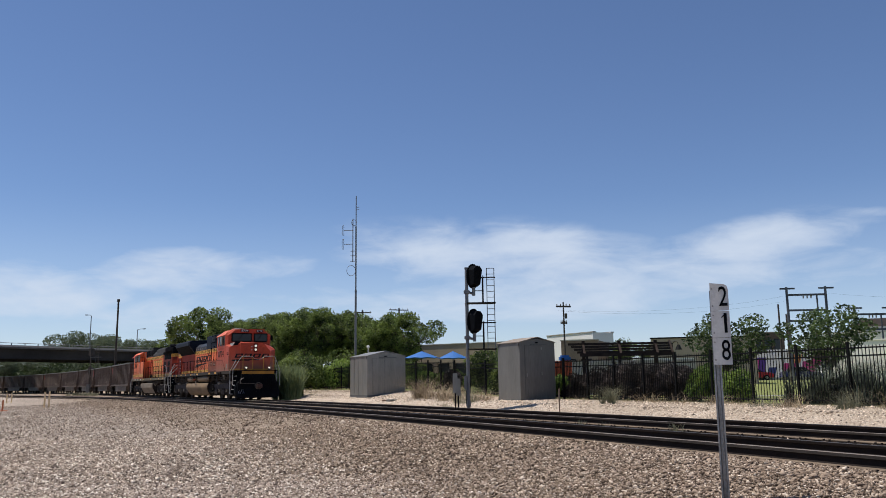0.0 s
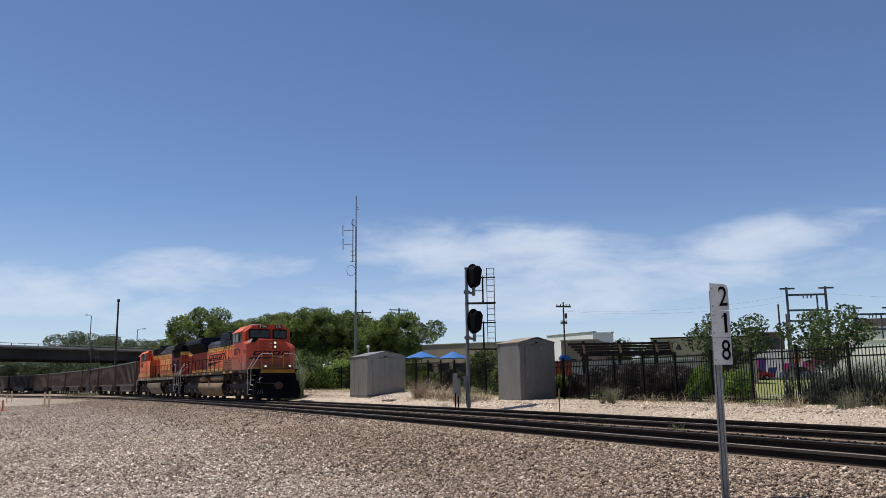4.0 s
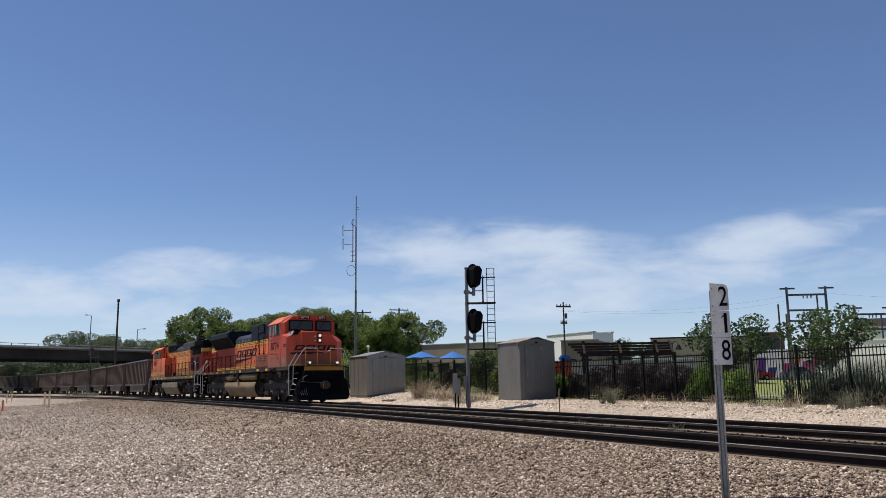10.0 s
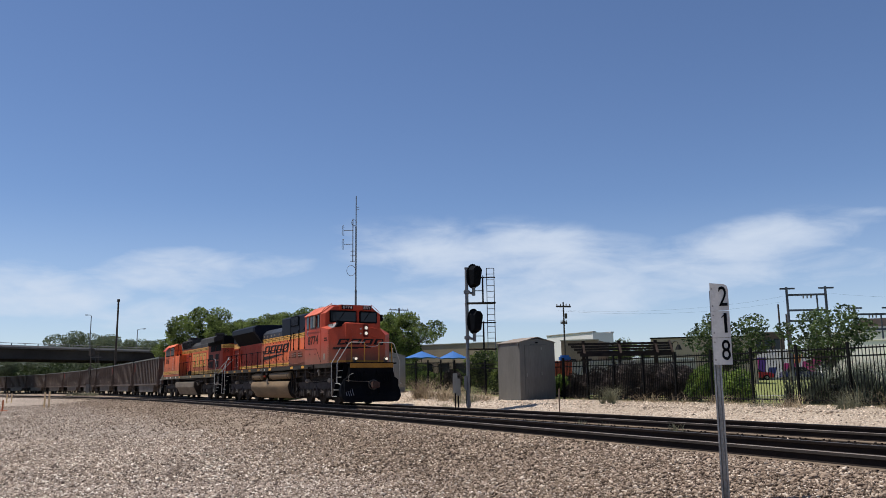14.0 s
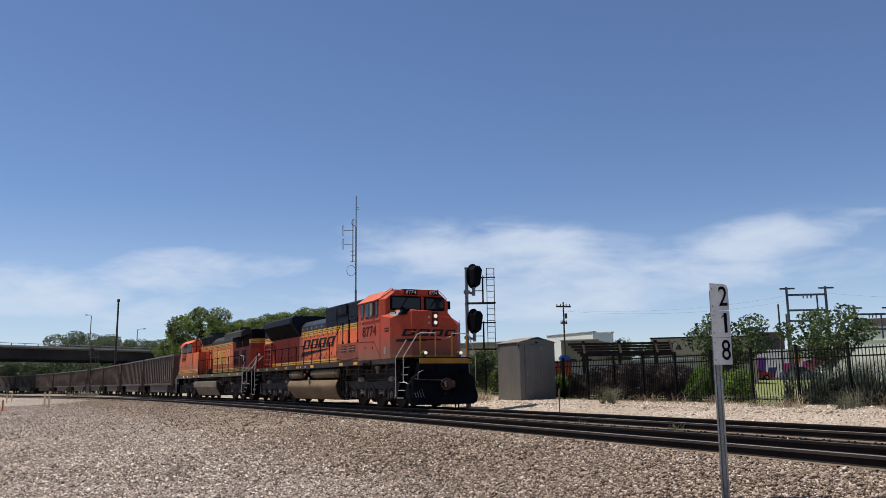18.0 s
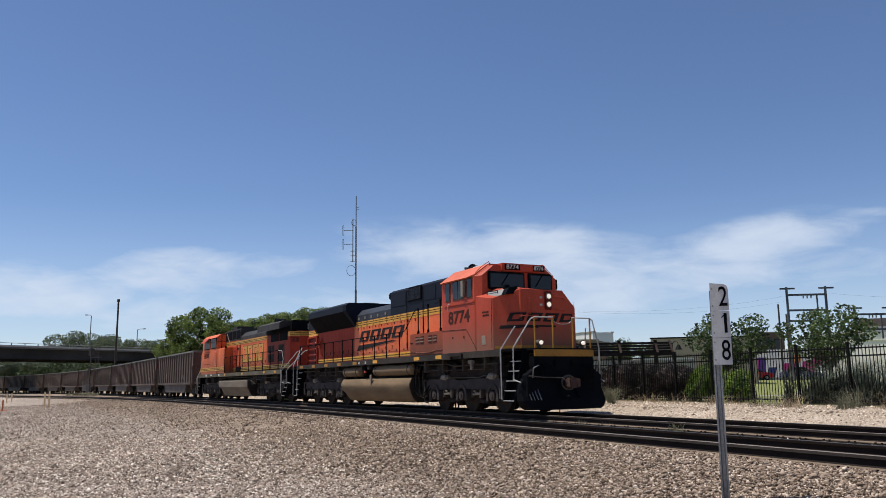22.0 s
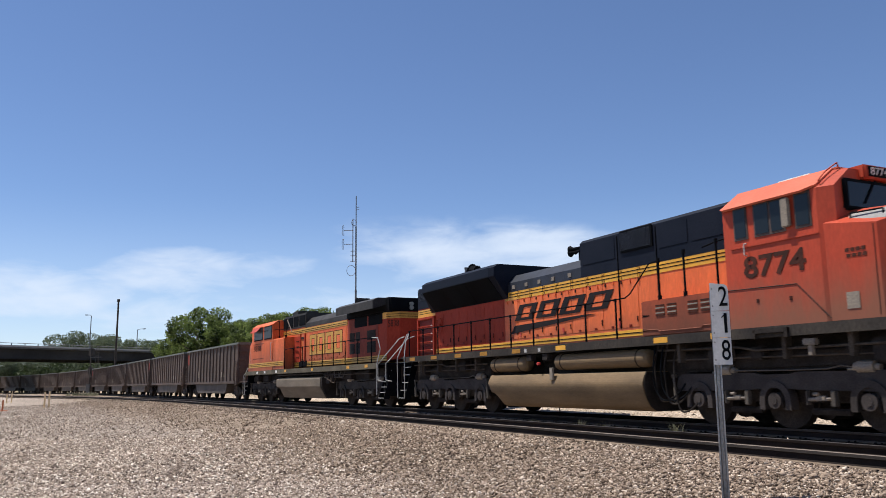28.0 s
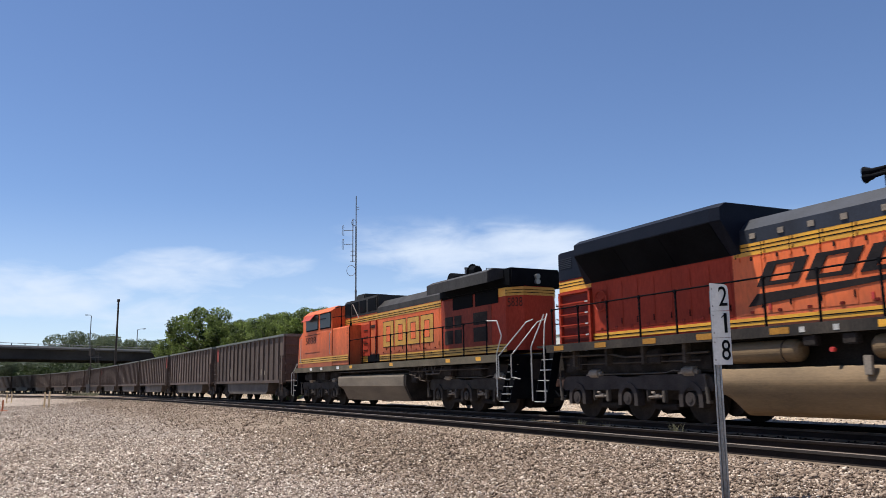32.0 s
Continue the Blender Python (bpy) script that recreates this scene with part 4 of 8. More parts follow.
    box(bm, X(3.5), X(3.0), -0.72, 0.95, 4.44, 4.70, 0.03)
    part("roof_visor", bm, CABORANGE, L)
    for y0, y1 in ((-0.64, -0.06), (0.44, 0.88)):
        bm = bmesh.new()
        box(bm, X(3.05), X(2.99), y0 - 0.04, y1 + 0.04, 4.45, 4.685, 0.015)
        nb = part("number_board", bm, CABORANGE, L)
        bm = bmesh.new()
        box(bm, X(3.0), X(2.98), y0, y1, 4.475, 4.665)
        part("board_face", bm, BLACK, nb)
        lettering("number", "8774", 0.2, WHITE, nb, pose(X(2.974), (y0 + y1) / 2, 4.57, 90, 0, 90), width=(y1 - y0) * 0.8)
    for sgn in (-1, 1):
        lettering("cab_number", "8774", 0.56, FADED, L, pose(X(4.42), sgn * 1.556, 3.03, 90, 0, 0 if sgn < 0 else 180), width=1.42, bold=0.012)
    # nose
    bm = bmesh.new()
    low2 = [(X(3.3), 1.55), (X(2.32), 1.54), (X(1.66), 1.0), (X(1.66), 0.62), (X(1.66), -1.0), (X(2.32), -1.54), (X(3.3), -1.55)]
    hi = [3.6, 3.3, 3.18, 3.60, 3.68, 3.46, 3.6]
    inner = [(X(3.2), 1.0, 3.78), (X(2.5), 0.75, 3.72), (X(1.9), 0.58, 3.68), (X(1.8), 0.5, 3.70), (X(1.8), -0.9, 3.76), (X(2.4), -1.0, 3.8), (X(3.2), -1.0, 3.86)]
    loft(bm, [[(x, y, 1.9) for x, y in low2], [(x, y, h) for (x, y), h in zip(low2, hi)], inner])
    part("nose", bm, CABORANGE, L, "orange-red short nose with angled sides")
    bm = bmesh.new()
    prism(bm, [(-1.0, 1.9), (1.0, 1.9), (1.0, 3.18), (0.54, 3.70), (-1.0, 3.70)], "x", X(1.98), X(1.60))
    part("nose_front", bm, CABORANGE, L)
    bm = bmesh.new()
    prism(bm, [(-1.42, 3.53), (-1.05, 3.56), (-0.95, 3.80), (-1.3, 3.72)], "x", X(2.95), X(2.0))
    part("nose_tread_plate", bm, GREYPLATE, L, "grey anti-slip plate on the nose top")
    bm = bmesh.new()
    prism(bm, [(-1.40, 3.54), (-1.05, 3.57), (-0.96, 3.81), (-1.28, 3.74)], "x", X(2.0), X(1.78))
    part("nose_dark_plate", bm, BLACK, L)
    bm = bmesh.new()
    box(bm, X(2.2), X(2.02), -1.26, -1.08, 3.74, 3.86, 0.02)
    box(bm, X(2.16), X(2.06), -1.2, -1.12, 3.6, 3.76)
    part("nose_bell", bm, BLACK, L, "small black bell box")
    bm = bmesh.new()
    pipe(bm, [(X(2.9), -1.36, 3.6), (X(2.9), -1.36, 3.72), (X(2.3), -1.36, 3.70), (X(2.3), -1.36, 3.58)], 0.014, 6)
    part("nose_rail", bm, BLACK, L)
    bm = bmesh.new()
    box(bm, X(1.62), X(1.555), -0.125, 0.125, 3.09, 3.66, 0.02)
    hb = part("headlight_box", bm, MAROON, L, "dark maroon headlight box")
    for z in (3.5, 3.25):
        bm = bmesh.new()
        rod(bm, (X(1.56), 0, z), (X(1.535), 0, z), 0.095, 20)
        part("headlight_rim", bm, STEEL, hb, "worn steel rim")
        bm = bmesh.new()
        rod(bm, (X(1.57), 0, z), (X(1.528), 0, z), 0.072, 18)
        part("headlight", bm, LENS, hb, "lit headlight")
    for y in (-0.86, 0.86):
        bm = bmesh.new()
        rod(bm, (X(1.12), y * 0.9, 2.06), (X(0.955), y * 0.885, 2.06), 0.085, 14)
        box(bm, X(1.1), X(1.0), y * 0.89 - 0.05, y * 0.89 + 0.05, 1.9, 2.06, 0.01)
        part("ditch_light_box", bm, GEAR, L)
    for y in (-0.76, 0.76):
        bm = bmesh.new()
        rod(bm, (X(0.96), y, 2.06), (X(0.90), y, 2.06), 0.056, 18)
        part("ditch_light", bm, LENS, L, "lit ditch light")
    # plain slanted shapes for the mark, folded round the corner of the nose, and a wedge below
    def fold(u):
        """The point of the nose's skin u metres along it from its corner; the angled side lies at u < 0."""
        return (X(1.592), -1.0 + u) if u >= 0 else (X(1.645) + u * 0.786, -1.012 + u * 0.618)

    def skin_band(bm, lo, hi, z0, z1, lean):
        cuts = [lo] + ([0.0] if lo < 0 < hi else []) + [hi]
        for a, b in zip(cuts, cuts[1:]):
            quad = []
            for u, z in ((a, z0), (b, z0), (b, z1), (a, z1)):
                x, y = fold(min(max(u + (lean if z == z1 else 0.0), -0.8 if b <= 0 else 0.0), 0.0 if b <= 0 else 1.9))
                quad.append((x, y, z))
            loft(bm, [quad, [(x - 0.02, y + 0.012, z) for x, y, z in quad]])
    for k in range(4):
        u0 = -0.42 + k * 0.60
        u1, t, h = u0 + 0.50, 0.13, 0.06
        bm = bmesh.new()
        skin_band(bm, u0, u1, 2.73, 2.73 + h, 0.03)
        skin_band(bm, u0 + 0.10, u1 + 0.10, 2.99 - h, 2.99, 0.03)
        skin_band(bm, u0 + 0.03, u0 + 0.03 + t, 2.73 + h, 2.99 - h, 0.07)
        skin_band(bm, u1 - t + 0.03, u1 + 0.03, 2.73 + h, 2.99 - h, 0.07)
        part("mark_shape", bm, WORNBLACK, L)
    bm = bmesh.new()
    skin_band(bm, -0.66, 0.0, 2.52, 2.62, 0.03)
    skin_band(bm, 0.0, 0.62, 2.535, 2.62, 0.0)
    skin_band(bm, 0.62, 1.25, 2.565, 2.62, 0.0)
    part("wedge_mark", bm, WORNBLACK, L)
    bm = bmesh.new()
    skin_band(bm, -0.80, 0.0, 1.93, 2.01, 0.0)
    skin_band(bm, 0.0, 1.9, 1.93, 2.01, 0.0)
    part("lower_stripe", bm, DULLYELLOW, L, "dirty yellow stripe along the foot of the nose")
    # small placards, louvre slots and grab irons on the nose
    for y, z, w, hh in ((-0.42, 2.42, 0.16, 0.09), (-0.2, 2.42, 0.07, 0.09), (-0.42, 2.2, 0.1, 0.07)):
        bm = bmesh.new()
        box(bm, X(1.66), X(1.604), y, y + w, z, z + hh)
        part("placard_bar", bm, TANBAR, L)
    for z in (3.2, 3.42):
        bm = bmesh.new()
        box(bm, X(1.66), X(1.596), -0.3, -0.2, z, z + 0.08, 0.008)
        part("small_lamp", bm, OFFWHITE, L)
    for pts in ([(X(1.60), -1.05, 2.86), (X(1.50), -1.05, 2.87), (X(1.50), -0.62, 2.89), (X(1.60), -0.62, 2.89)], [(X(1.60), 0.2, 3.5), (X(1.5), 0.2, 3.5), (X(1.5), 0.6, 3.44), (X(1.6), 0.6, 3.44)],
                [(X(1.60), 0.25, 3.1), (X(1.5), 0.25, 3.1), (X(1.5), 0.55, 3.08), (X(1.6), 0.55, 3.08)], [(X(1.60), -0.72, 2.95), (X(1.5), -0.72, 2.95), (X(1.5), -0.72, 3.42), (X(1.6), -0.72, 3.42)]):
        bm = bmesh.new()
        pipe(bm, pts, 0.013, 6)
        part("grab_iron", bm, CABORANGE, L)
    for k in range(4):
        bm = bmesh.new()
        box(bm, X(2.93) + k * 0.1, X(2.93) + k * 0.1 + 0.075, -1.552, -1.54, 3.04, 3.10)
        box(bm, X(2.93) + k * 0.1 + 0.02, X(2.93) + k * 0.1 + 0.095, -1.552, -1.54, 2.94, 3.0)
        part("louvre_slot", bm, FADED, L)
    # hoses and cables hanging on the pilot
    for sgn in (-1, 1):
        for k in range(4):
            y = sgn * (0.55 + k * 0.12)
            bm = bmesh.new()
            pipe(bm, [(X(0.9), y, 1.45), (X(0.72), y, 1.32), (X(0.7), y + 0.02, 1.12), (X(0.78), y + 0.03, 0.98)], 0.022)
            part("control_hose", bm, BLACK, L)
        bm = bmesh.new()
        box(bm, X(0.9), X(0.80), sgn * 0.3 - 0.09, sgn * 0.3 + 0.09, 1.36, 1.56, 0.02)
        part("cable_receptacle", bm, BLACK, L)
    bm = bmesh.new()
    pipe(bm, [(X(0.82), -1.3, 1.1), (X(0.7), -0.9, 1.06), (X(0.62), -0.3, 1.04), (X(0.55), -0.26, 1.0), (X(0.5), -0.2, 0.86)], 0.016)
    part("uncoupling_rod", bm, GEAR, L)
    # platform, yellow front sill, pilot, plow
    bm = bmesh.new()
    box(bm, X(1.95), X(1.27), -1.42, 1.42, 1.84, 1.9)
    box(bm, X(1.27), X(0.86), -1.06, 1.06, 1.84, 1.9)
    part("front_platform", bm, BLACK, L)
    bm = bmesh.new()
    box(bm, X(0.9), X(0.83), -1.06, 1.06, 1.66, 1.86, 0.01)
    part("front_sill", bm, DULLYELLOW, L, "dirty yellow front sill")
    bm = bmesh.new()
    prism(bm, [(-1.32, 0.5), (1.32, 0.5), (1.32, 1.12), (1.06, 1.30), (1.06, 1.66), (-1.06, 1.66), (-1.06, 1.30), (-1.32, 1.12)], "x", X(1.15), X(0.88))
    part("pilot", bm, BLACK, L)
    bm = bmesh.new()
    loft(bm, [[(X(b + 0.30 * abs(y) / 1.46), y, z) for b, y, z in ((b0, -w, zz), (b0, -0.75, zz), (b0, 0.0, zz), (b0, 0.75, zz), (b0, w, zz))] + [(X(1.24), w, zz), (X(1.24), -w, zz)]
              for b0, w, zz in ((0.82, 1.30, 1.04), (0.78, 1.40, 0.86), (0.68, 1.46, 0.62), (0.58, 1.46, 0.40), (0.54, 1.36, 0.22), (0.54, 1.22, 0.14))])
    part("plow", bm, BLACK, L, "black snow plow pilot")
    for k in range(4):
        y = -1.28 + k * 0.10
        bm = bmesh.new()
        pipe(bm, [(X(1.06 - k * 0.02), y, 1.0), (X(1.005 - k * 0.02), y + 0.01, 0.86), (X(0.905 - k * 0.02), y + 0.02, 0.62), (X(0.81 - k * 0.02), y + 0.05, 0.42)], 0.014, 6)
        part("plow_scratch_rib", bm, STEEL, L)
    bm = bmesh.new()
    pipe(bm, [(X(0.72), 0.23 * math.cos(a), 0.9 + 0.2 * math.sin(a)) for a in np.linspace(0, 2 * math.pi, 17)], 0.03, 6)
    part("coupler_pocket", bm, GEAR, L, "grey ring round the coupler pocket")
    coupler(L, X(0.40), 1)
    coupler(L, X(22.6), -1)
    # front handrails: white tube bows, yellow-white nose gates
    for sgn in (-1, 1):
        for pts in ([(X(1.88), sgn * 1.56, 0.42), (X(1.90), sgn * 1.56, 1.88), (X(1.48), sgn * 1.3, 2.56)],
                    [(X(0.95), sgn * 1.5, 0.92), (X(1.22), sgn * 1.56, 1.0), (X(1.2), sgn * 1.56, 1.92), (X(0.92), sgn * 1.12, 2.74), (X(0.9), sgn * 1.0, 2.80), (X(0.9), sgn * 0.35, 2.80)]):
            bm = bmesh.new()
            pipe(bm, pts, 0.019, 8)
            part("grab_rail", bm, OFFWHITE, L, "white-painted grab rail")
        for y in (1.0, 0.36):
            bm = bmesh.new()
            box(bm, X(0.9) - 0.017, X(0.9) + 0.017, sgn * y - 0.017, sgn * y + 0.017, 1.86, 2.8)
            part("gate_post", bm, DULLYELLOW, L)
    bm = bmesh.new()
    pipe(bm, [(X(0.9), 0.35 * math.cos(a), 2.76 - 0.16 * math.sin(a)) for a in np.linspace(0, math.pi, 9)], 0.012)
    part("safety_chain", bm, STEEL, L)
    bm = bmesh.new()
    pipe(bm, [(X(0.86), -1.15, 1.05), (X(0.80), -1.15, 1.32), (X(0.80), -0.98, 1.4), (X(0.86), -0.9, 1.4)], 0.016)
    part("uncoupling_lever", bm, STEEL, L)
    steps(L, X(1.86), X(1.28))
    steps(L, X(22.1), X(21.55))
    for sgn in (-1, 1):
        for pts in ([(X(21.5), sgn * 1.56, 0.42), (X(21.5), sgn * 1.56, 1.9), (X(21.6), sgn * 1.45, 2.5), (X(21.85), sgn * 1.2, 2.8)],
                    [(X(22.15), sgn * 1.56, 0.42), (X(22.15), sgn * 1.56, 1.9), (X(22.0), sgn * 1.2, 2.8)]):
            bm = bmesh.new()
            pipe(bm, pts, 0.019, 8)
            part("grab_rail", bm, OFFWHITE, L, "white-painted grab rail")
        railing(L, X(21.1), X(9.1), 11, y=sgn * 1.53)
        bm = bmesh.new()
        pipe(bm, [(X(9.1), sgn * 1.53, 2.83), (X(8.75), sgn * 1.52, 2.84), (X(8.6), sgn * 1.5, 2.92), (X(7.97), sgn * 1.44, 3.54), (X(7.66), sgn * 1.44, 3.58)], 0.016, 8)
        part("handrail", bm, BLACK, L)
    # logo bars on the hood side and the wedge under them
    logo_bars(L, X(14.65), X(10.05), 2.74, 3.2, -0.945, 0.3, WORNBLACK)
    bm = bmesh.new()
    prism(bm, [(X(14.85), 2.36), (X(14.6), 2.60), (X(11.1), 2.66), (X(10.6), 2.64)], "y", -0.945, -0.953)
    part("wedge_mark", bm, WORNBLACK, L)
    # tanks and air reservoirs
    fuel_tank(L, X(15.3), X(8.3), 1.14, 0.24)
    bm = bmesh.new()
    prism(bm, [(-1.42, 1.12), (-1.5, 0.9), (-1.48, 0.72), (-1.42, 0.52), (-1.30, 0.34), (-1.16, 0.25), (1.16, 0.25), (1.30, 0.34), (1.42, 0.52), (1.48, 0.72), (1.5, 0.9), (1.42, 1.12)], "x", X(8.302), X(8.27))
    part("tank_end", bm, UNDER, L)
    for sgn in (-1, 1):
        for a, b in ((15.3, 13.3), (11.9, 8.2)):
            bm = bmesh.new()
            loft(bm, [[(X(c), sgn * 1.28 + r * math.cos(q), 1.44 + r * math.sin(q)) for q in np.linspace(0, 2 * math.pi, 33)[:-1]]
                      for c, r in ((a, 0.07), (a - 0.03, 0.15), (a - 0.09, 0.20), (a - 0.16, 0.21), (b + 0.16, 0.21), (b + 0.09, 0.20), (b + 0.03, 0.15), (b, 0.07))])
            rv = part("air_reservoir", bm, TAN, L, "tan cylindrical air reservoir")
            for c in (a - 0.35, b + 0.35):
                bm = bmesh.new()
                pipe(bm, [(X(c), sgn * 1.28 + 0.216 * math.cos(q), 1.44 + 0.216 * math.sin(q)) for q in np.linspace(0, 2 * math.pi, 25)], 0.012, 5)
                part("strap", bm, UNDER, rv)
        bm = bmesh.new()
        rod(bm, (X(12.55), sgn * 1.45, 1.42), (X(12.55), sgn * 1.53, 1.42), 0.042, 12)
        part("fuel_gauge", bm, REDSIGN, L)
        for b in (13.0, 12.2):
            bm = bmesh.new()
            box(bm, X(b) - 0.14, X(b) + 0.14, sgn * 1.35, sgn * 1.52, 1.5, 1.68, 0.02)
            part("filler_box", bm, UNDER, L)
        bm = bmesh.new()
        box(bm, X(11.95), X(11.8), sgn * 1.5, sgn * 1.56, 0.98, 1.3, 0.01)
        part("sight_glass", bm, PALEGEAR, L)
        for b, h in ((7.9, 0.5), (7.6, 0.45), (7.3, 0.3)):
            bm = bmesh.new()
            pipe(bm, bend([(X(b), sgn * 1.35, 1.7), (X(b + 0.1), sgn * 1.4, 1.2), (X(b + 0.02), sgn * 1.38, h + 0.06), (X(b - 0.2), sgn * 1.3, h), (X(b - 0.45), sgn * 1.2, h + 0.25)]), 0.02)
            part("cable", bm, UNDER, L)
        bm = bmesh.new()
        box(bm, X(5.0), X(4.2), sgn * 1.52, sgn * 1.62, 1.77, 1.86, 0.01)
        box(bm, X(5.0), X(4.93), sgn * 1.5, sgn * 1.62, 1.68, 1.86)
        box(bm, X(4.27), X(4.2), sgn * 1.5, sgn * 1.62, 1.68, 1.86)
        part("side_grab", bm, UNDER, L)
        bm = bmesh.new()
        box(bm, X(4.0), X(3.72), sgn * 1.38, sgn * 1.5, 1.52, 1.64, 0.02)
        box(bm, X(3.92), X(3.82), sgn * 1.38, sgn * 1.46, 1.34, 1.52, 0.01)
        part("bell_bracket", bm, PALEGEAR, L)
        bm = bmesh.new()
        box(bm, X(2.98), X(2.74), sgn * 1.548, sgn * 1.556, 2.08, 2.36)
        part("builder_plate", bm, PALEGEAR, L)
        # door outline and window-side seams on the cab
        bm = bmesh.new()
        pipe(bm, [(X(5.6), sgn * 1.556, 2.66), (X(3.95), sgn * 1.556, 2.62), (X(3.3), sgn * 1.556, 1.95)], 0.008, 4)
        part("panel_seam", bm, UNDER, L)
        bm = bmesh.new()
        pipe(bm, [(X(2.4), sgn * 1.545, 1.95), (X(2.38), sgn * 1.545, 3.44)], 0.008, 4)
        part("panel_seam", bm, UNDER, L)
    # horn cluster and exhaust
    for k, (y, z, d) in enumerate(((-0.36, 4.52, 1), (-0.2, 4.60, 1), (-0.36, 4.62, 1), (-0.28, 4.54, -1))):
        bm = bmesh.new()
        rod(bm, (X(12.0), y, z), (X(12.0 + 0.3 * d), y, z), 0.034, 10, 0.045)
        rod(bm, (X(12.0 + 0.3 * d), y, z), (X(12.0 + 0.44 * d), y, z), 0.045, 12, 0.11)
        part("horn_bell", bm, BLACK, L)
    bm = bmesh.new()
    box(bm, X(12.08), X(11.94), -0.36, -0.2, 4.15, 4.56, 0.02)
    part("horn_bracket", bm, BLACK, L)
    bm = bmesh.new()
    box(bm, X(11.9), X(11.3), -0.3, 0.3, 4.16, 4.5, 0.05)
    part("exhaust_stack", bm, BLACK, L)
    for sgn in (-1, 1):
        for a, b in ((21.0, 15.6), (7.9, 2.4)):
            bm = bmesh.new()
            pipe(bm, [(X(a), sgn * 1.36, 1.58), (X((a + b) / 2 + 0.5), sgn * 1.36, 1.56), (X((a + b) / 2), sgn * 1.36, 1.48), (X(b), sgn * 1.36, 1.5)], 0.024)
            part("air_line", bm, DUSTY, L)
            bm = bmesh.new()
            pipe(bm, [(X(a - 0.2), sgn * 1.3, 1.36), (X(b + 0.3), sgn * 1.3, 1.34)], 0.018)
            part("air_line", bm, DUSTY, L)
            for k in range(4):
                x = X(a + (b - a) * (k + 0.5) / 4)
                bm = bmesh.new()
                box(bm, x - 0.05, x + 0.05, sgn * 1.25, sgn * 1.42, 1.3, 1.72, 0.01)
                part("pipe_bracket", bm, DUSTY, L)
        for b, w, z0, z1 in ((20.4, 0.5, 1.22, 1.6), (17.4, 0.6, 1.3, 1.62), (6.2, 0.55, 1.25, 1.62), (5.2, 0.3, 1.3, 1.55), (2.6, 0.35, 1.2, 1.6)):
            bm = bmesh.new()
            box(bm, X(b) - w / 2, X(b) + w / 2, sgn * 1.1, sgn * 1.33, z0, z1, 0.03)
            part("equipment_box", bm, UNDER, L)
        for b in (7.95, 7.7):
            bm = bmesh.new()
            pipe(bm, bend([(X(b), sgn * 1.4, 1.66), (X(b) - 0.04, sgn * 1.46, 1.2), (X(b) - 0.02, sgn * 1.44, 0.75), (X(b) + 0.2, sgn * 1.40, 0.5), (X(b) + 0.5, sgn * 1.3, 0.62), (X(b) + 0.7, sgn * 1.15, 0.95)]), 0.02)
            part("hanging_cable", bm, BLACK, L)
    loco_truck(L, [X(2.98), X(4.93), X(6.88)])
    loco_truck(L, [X(16.35), X(18.45), X(20.5)])
    return L


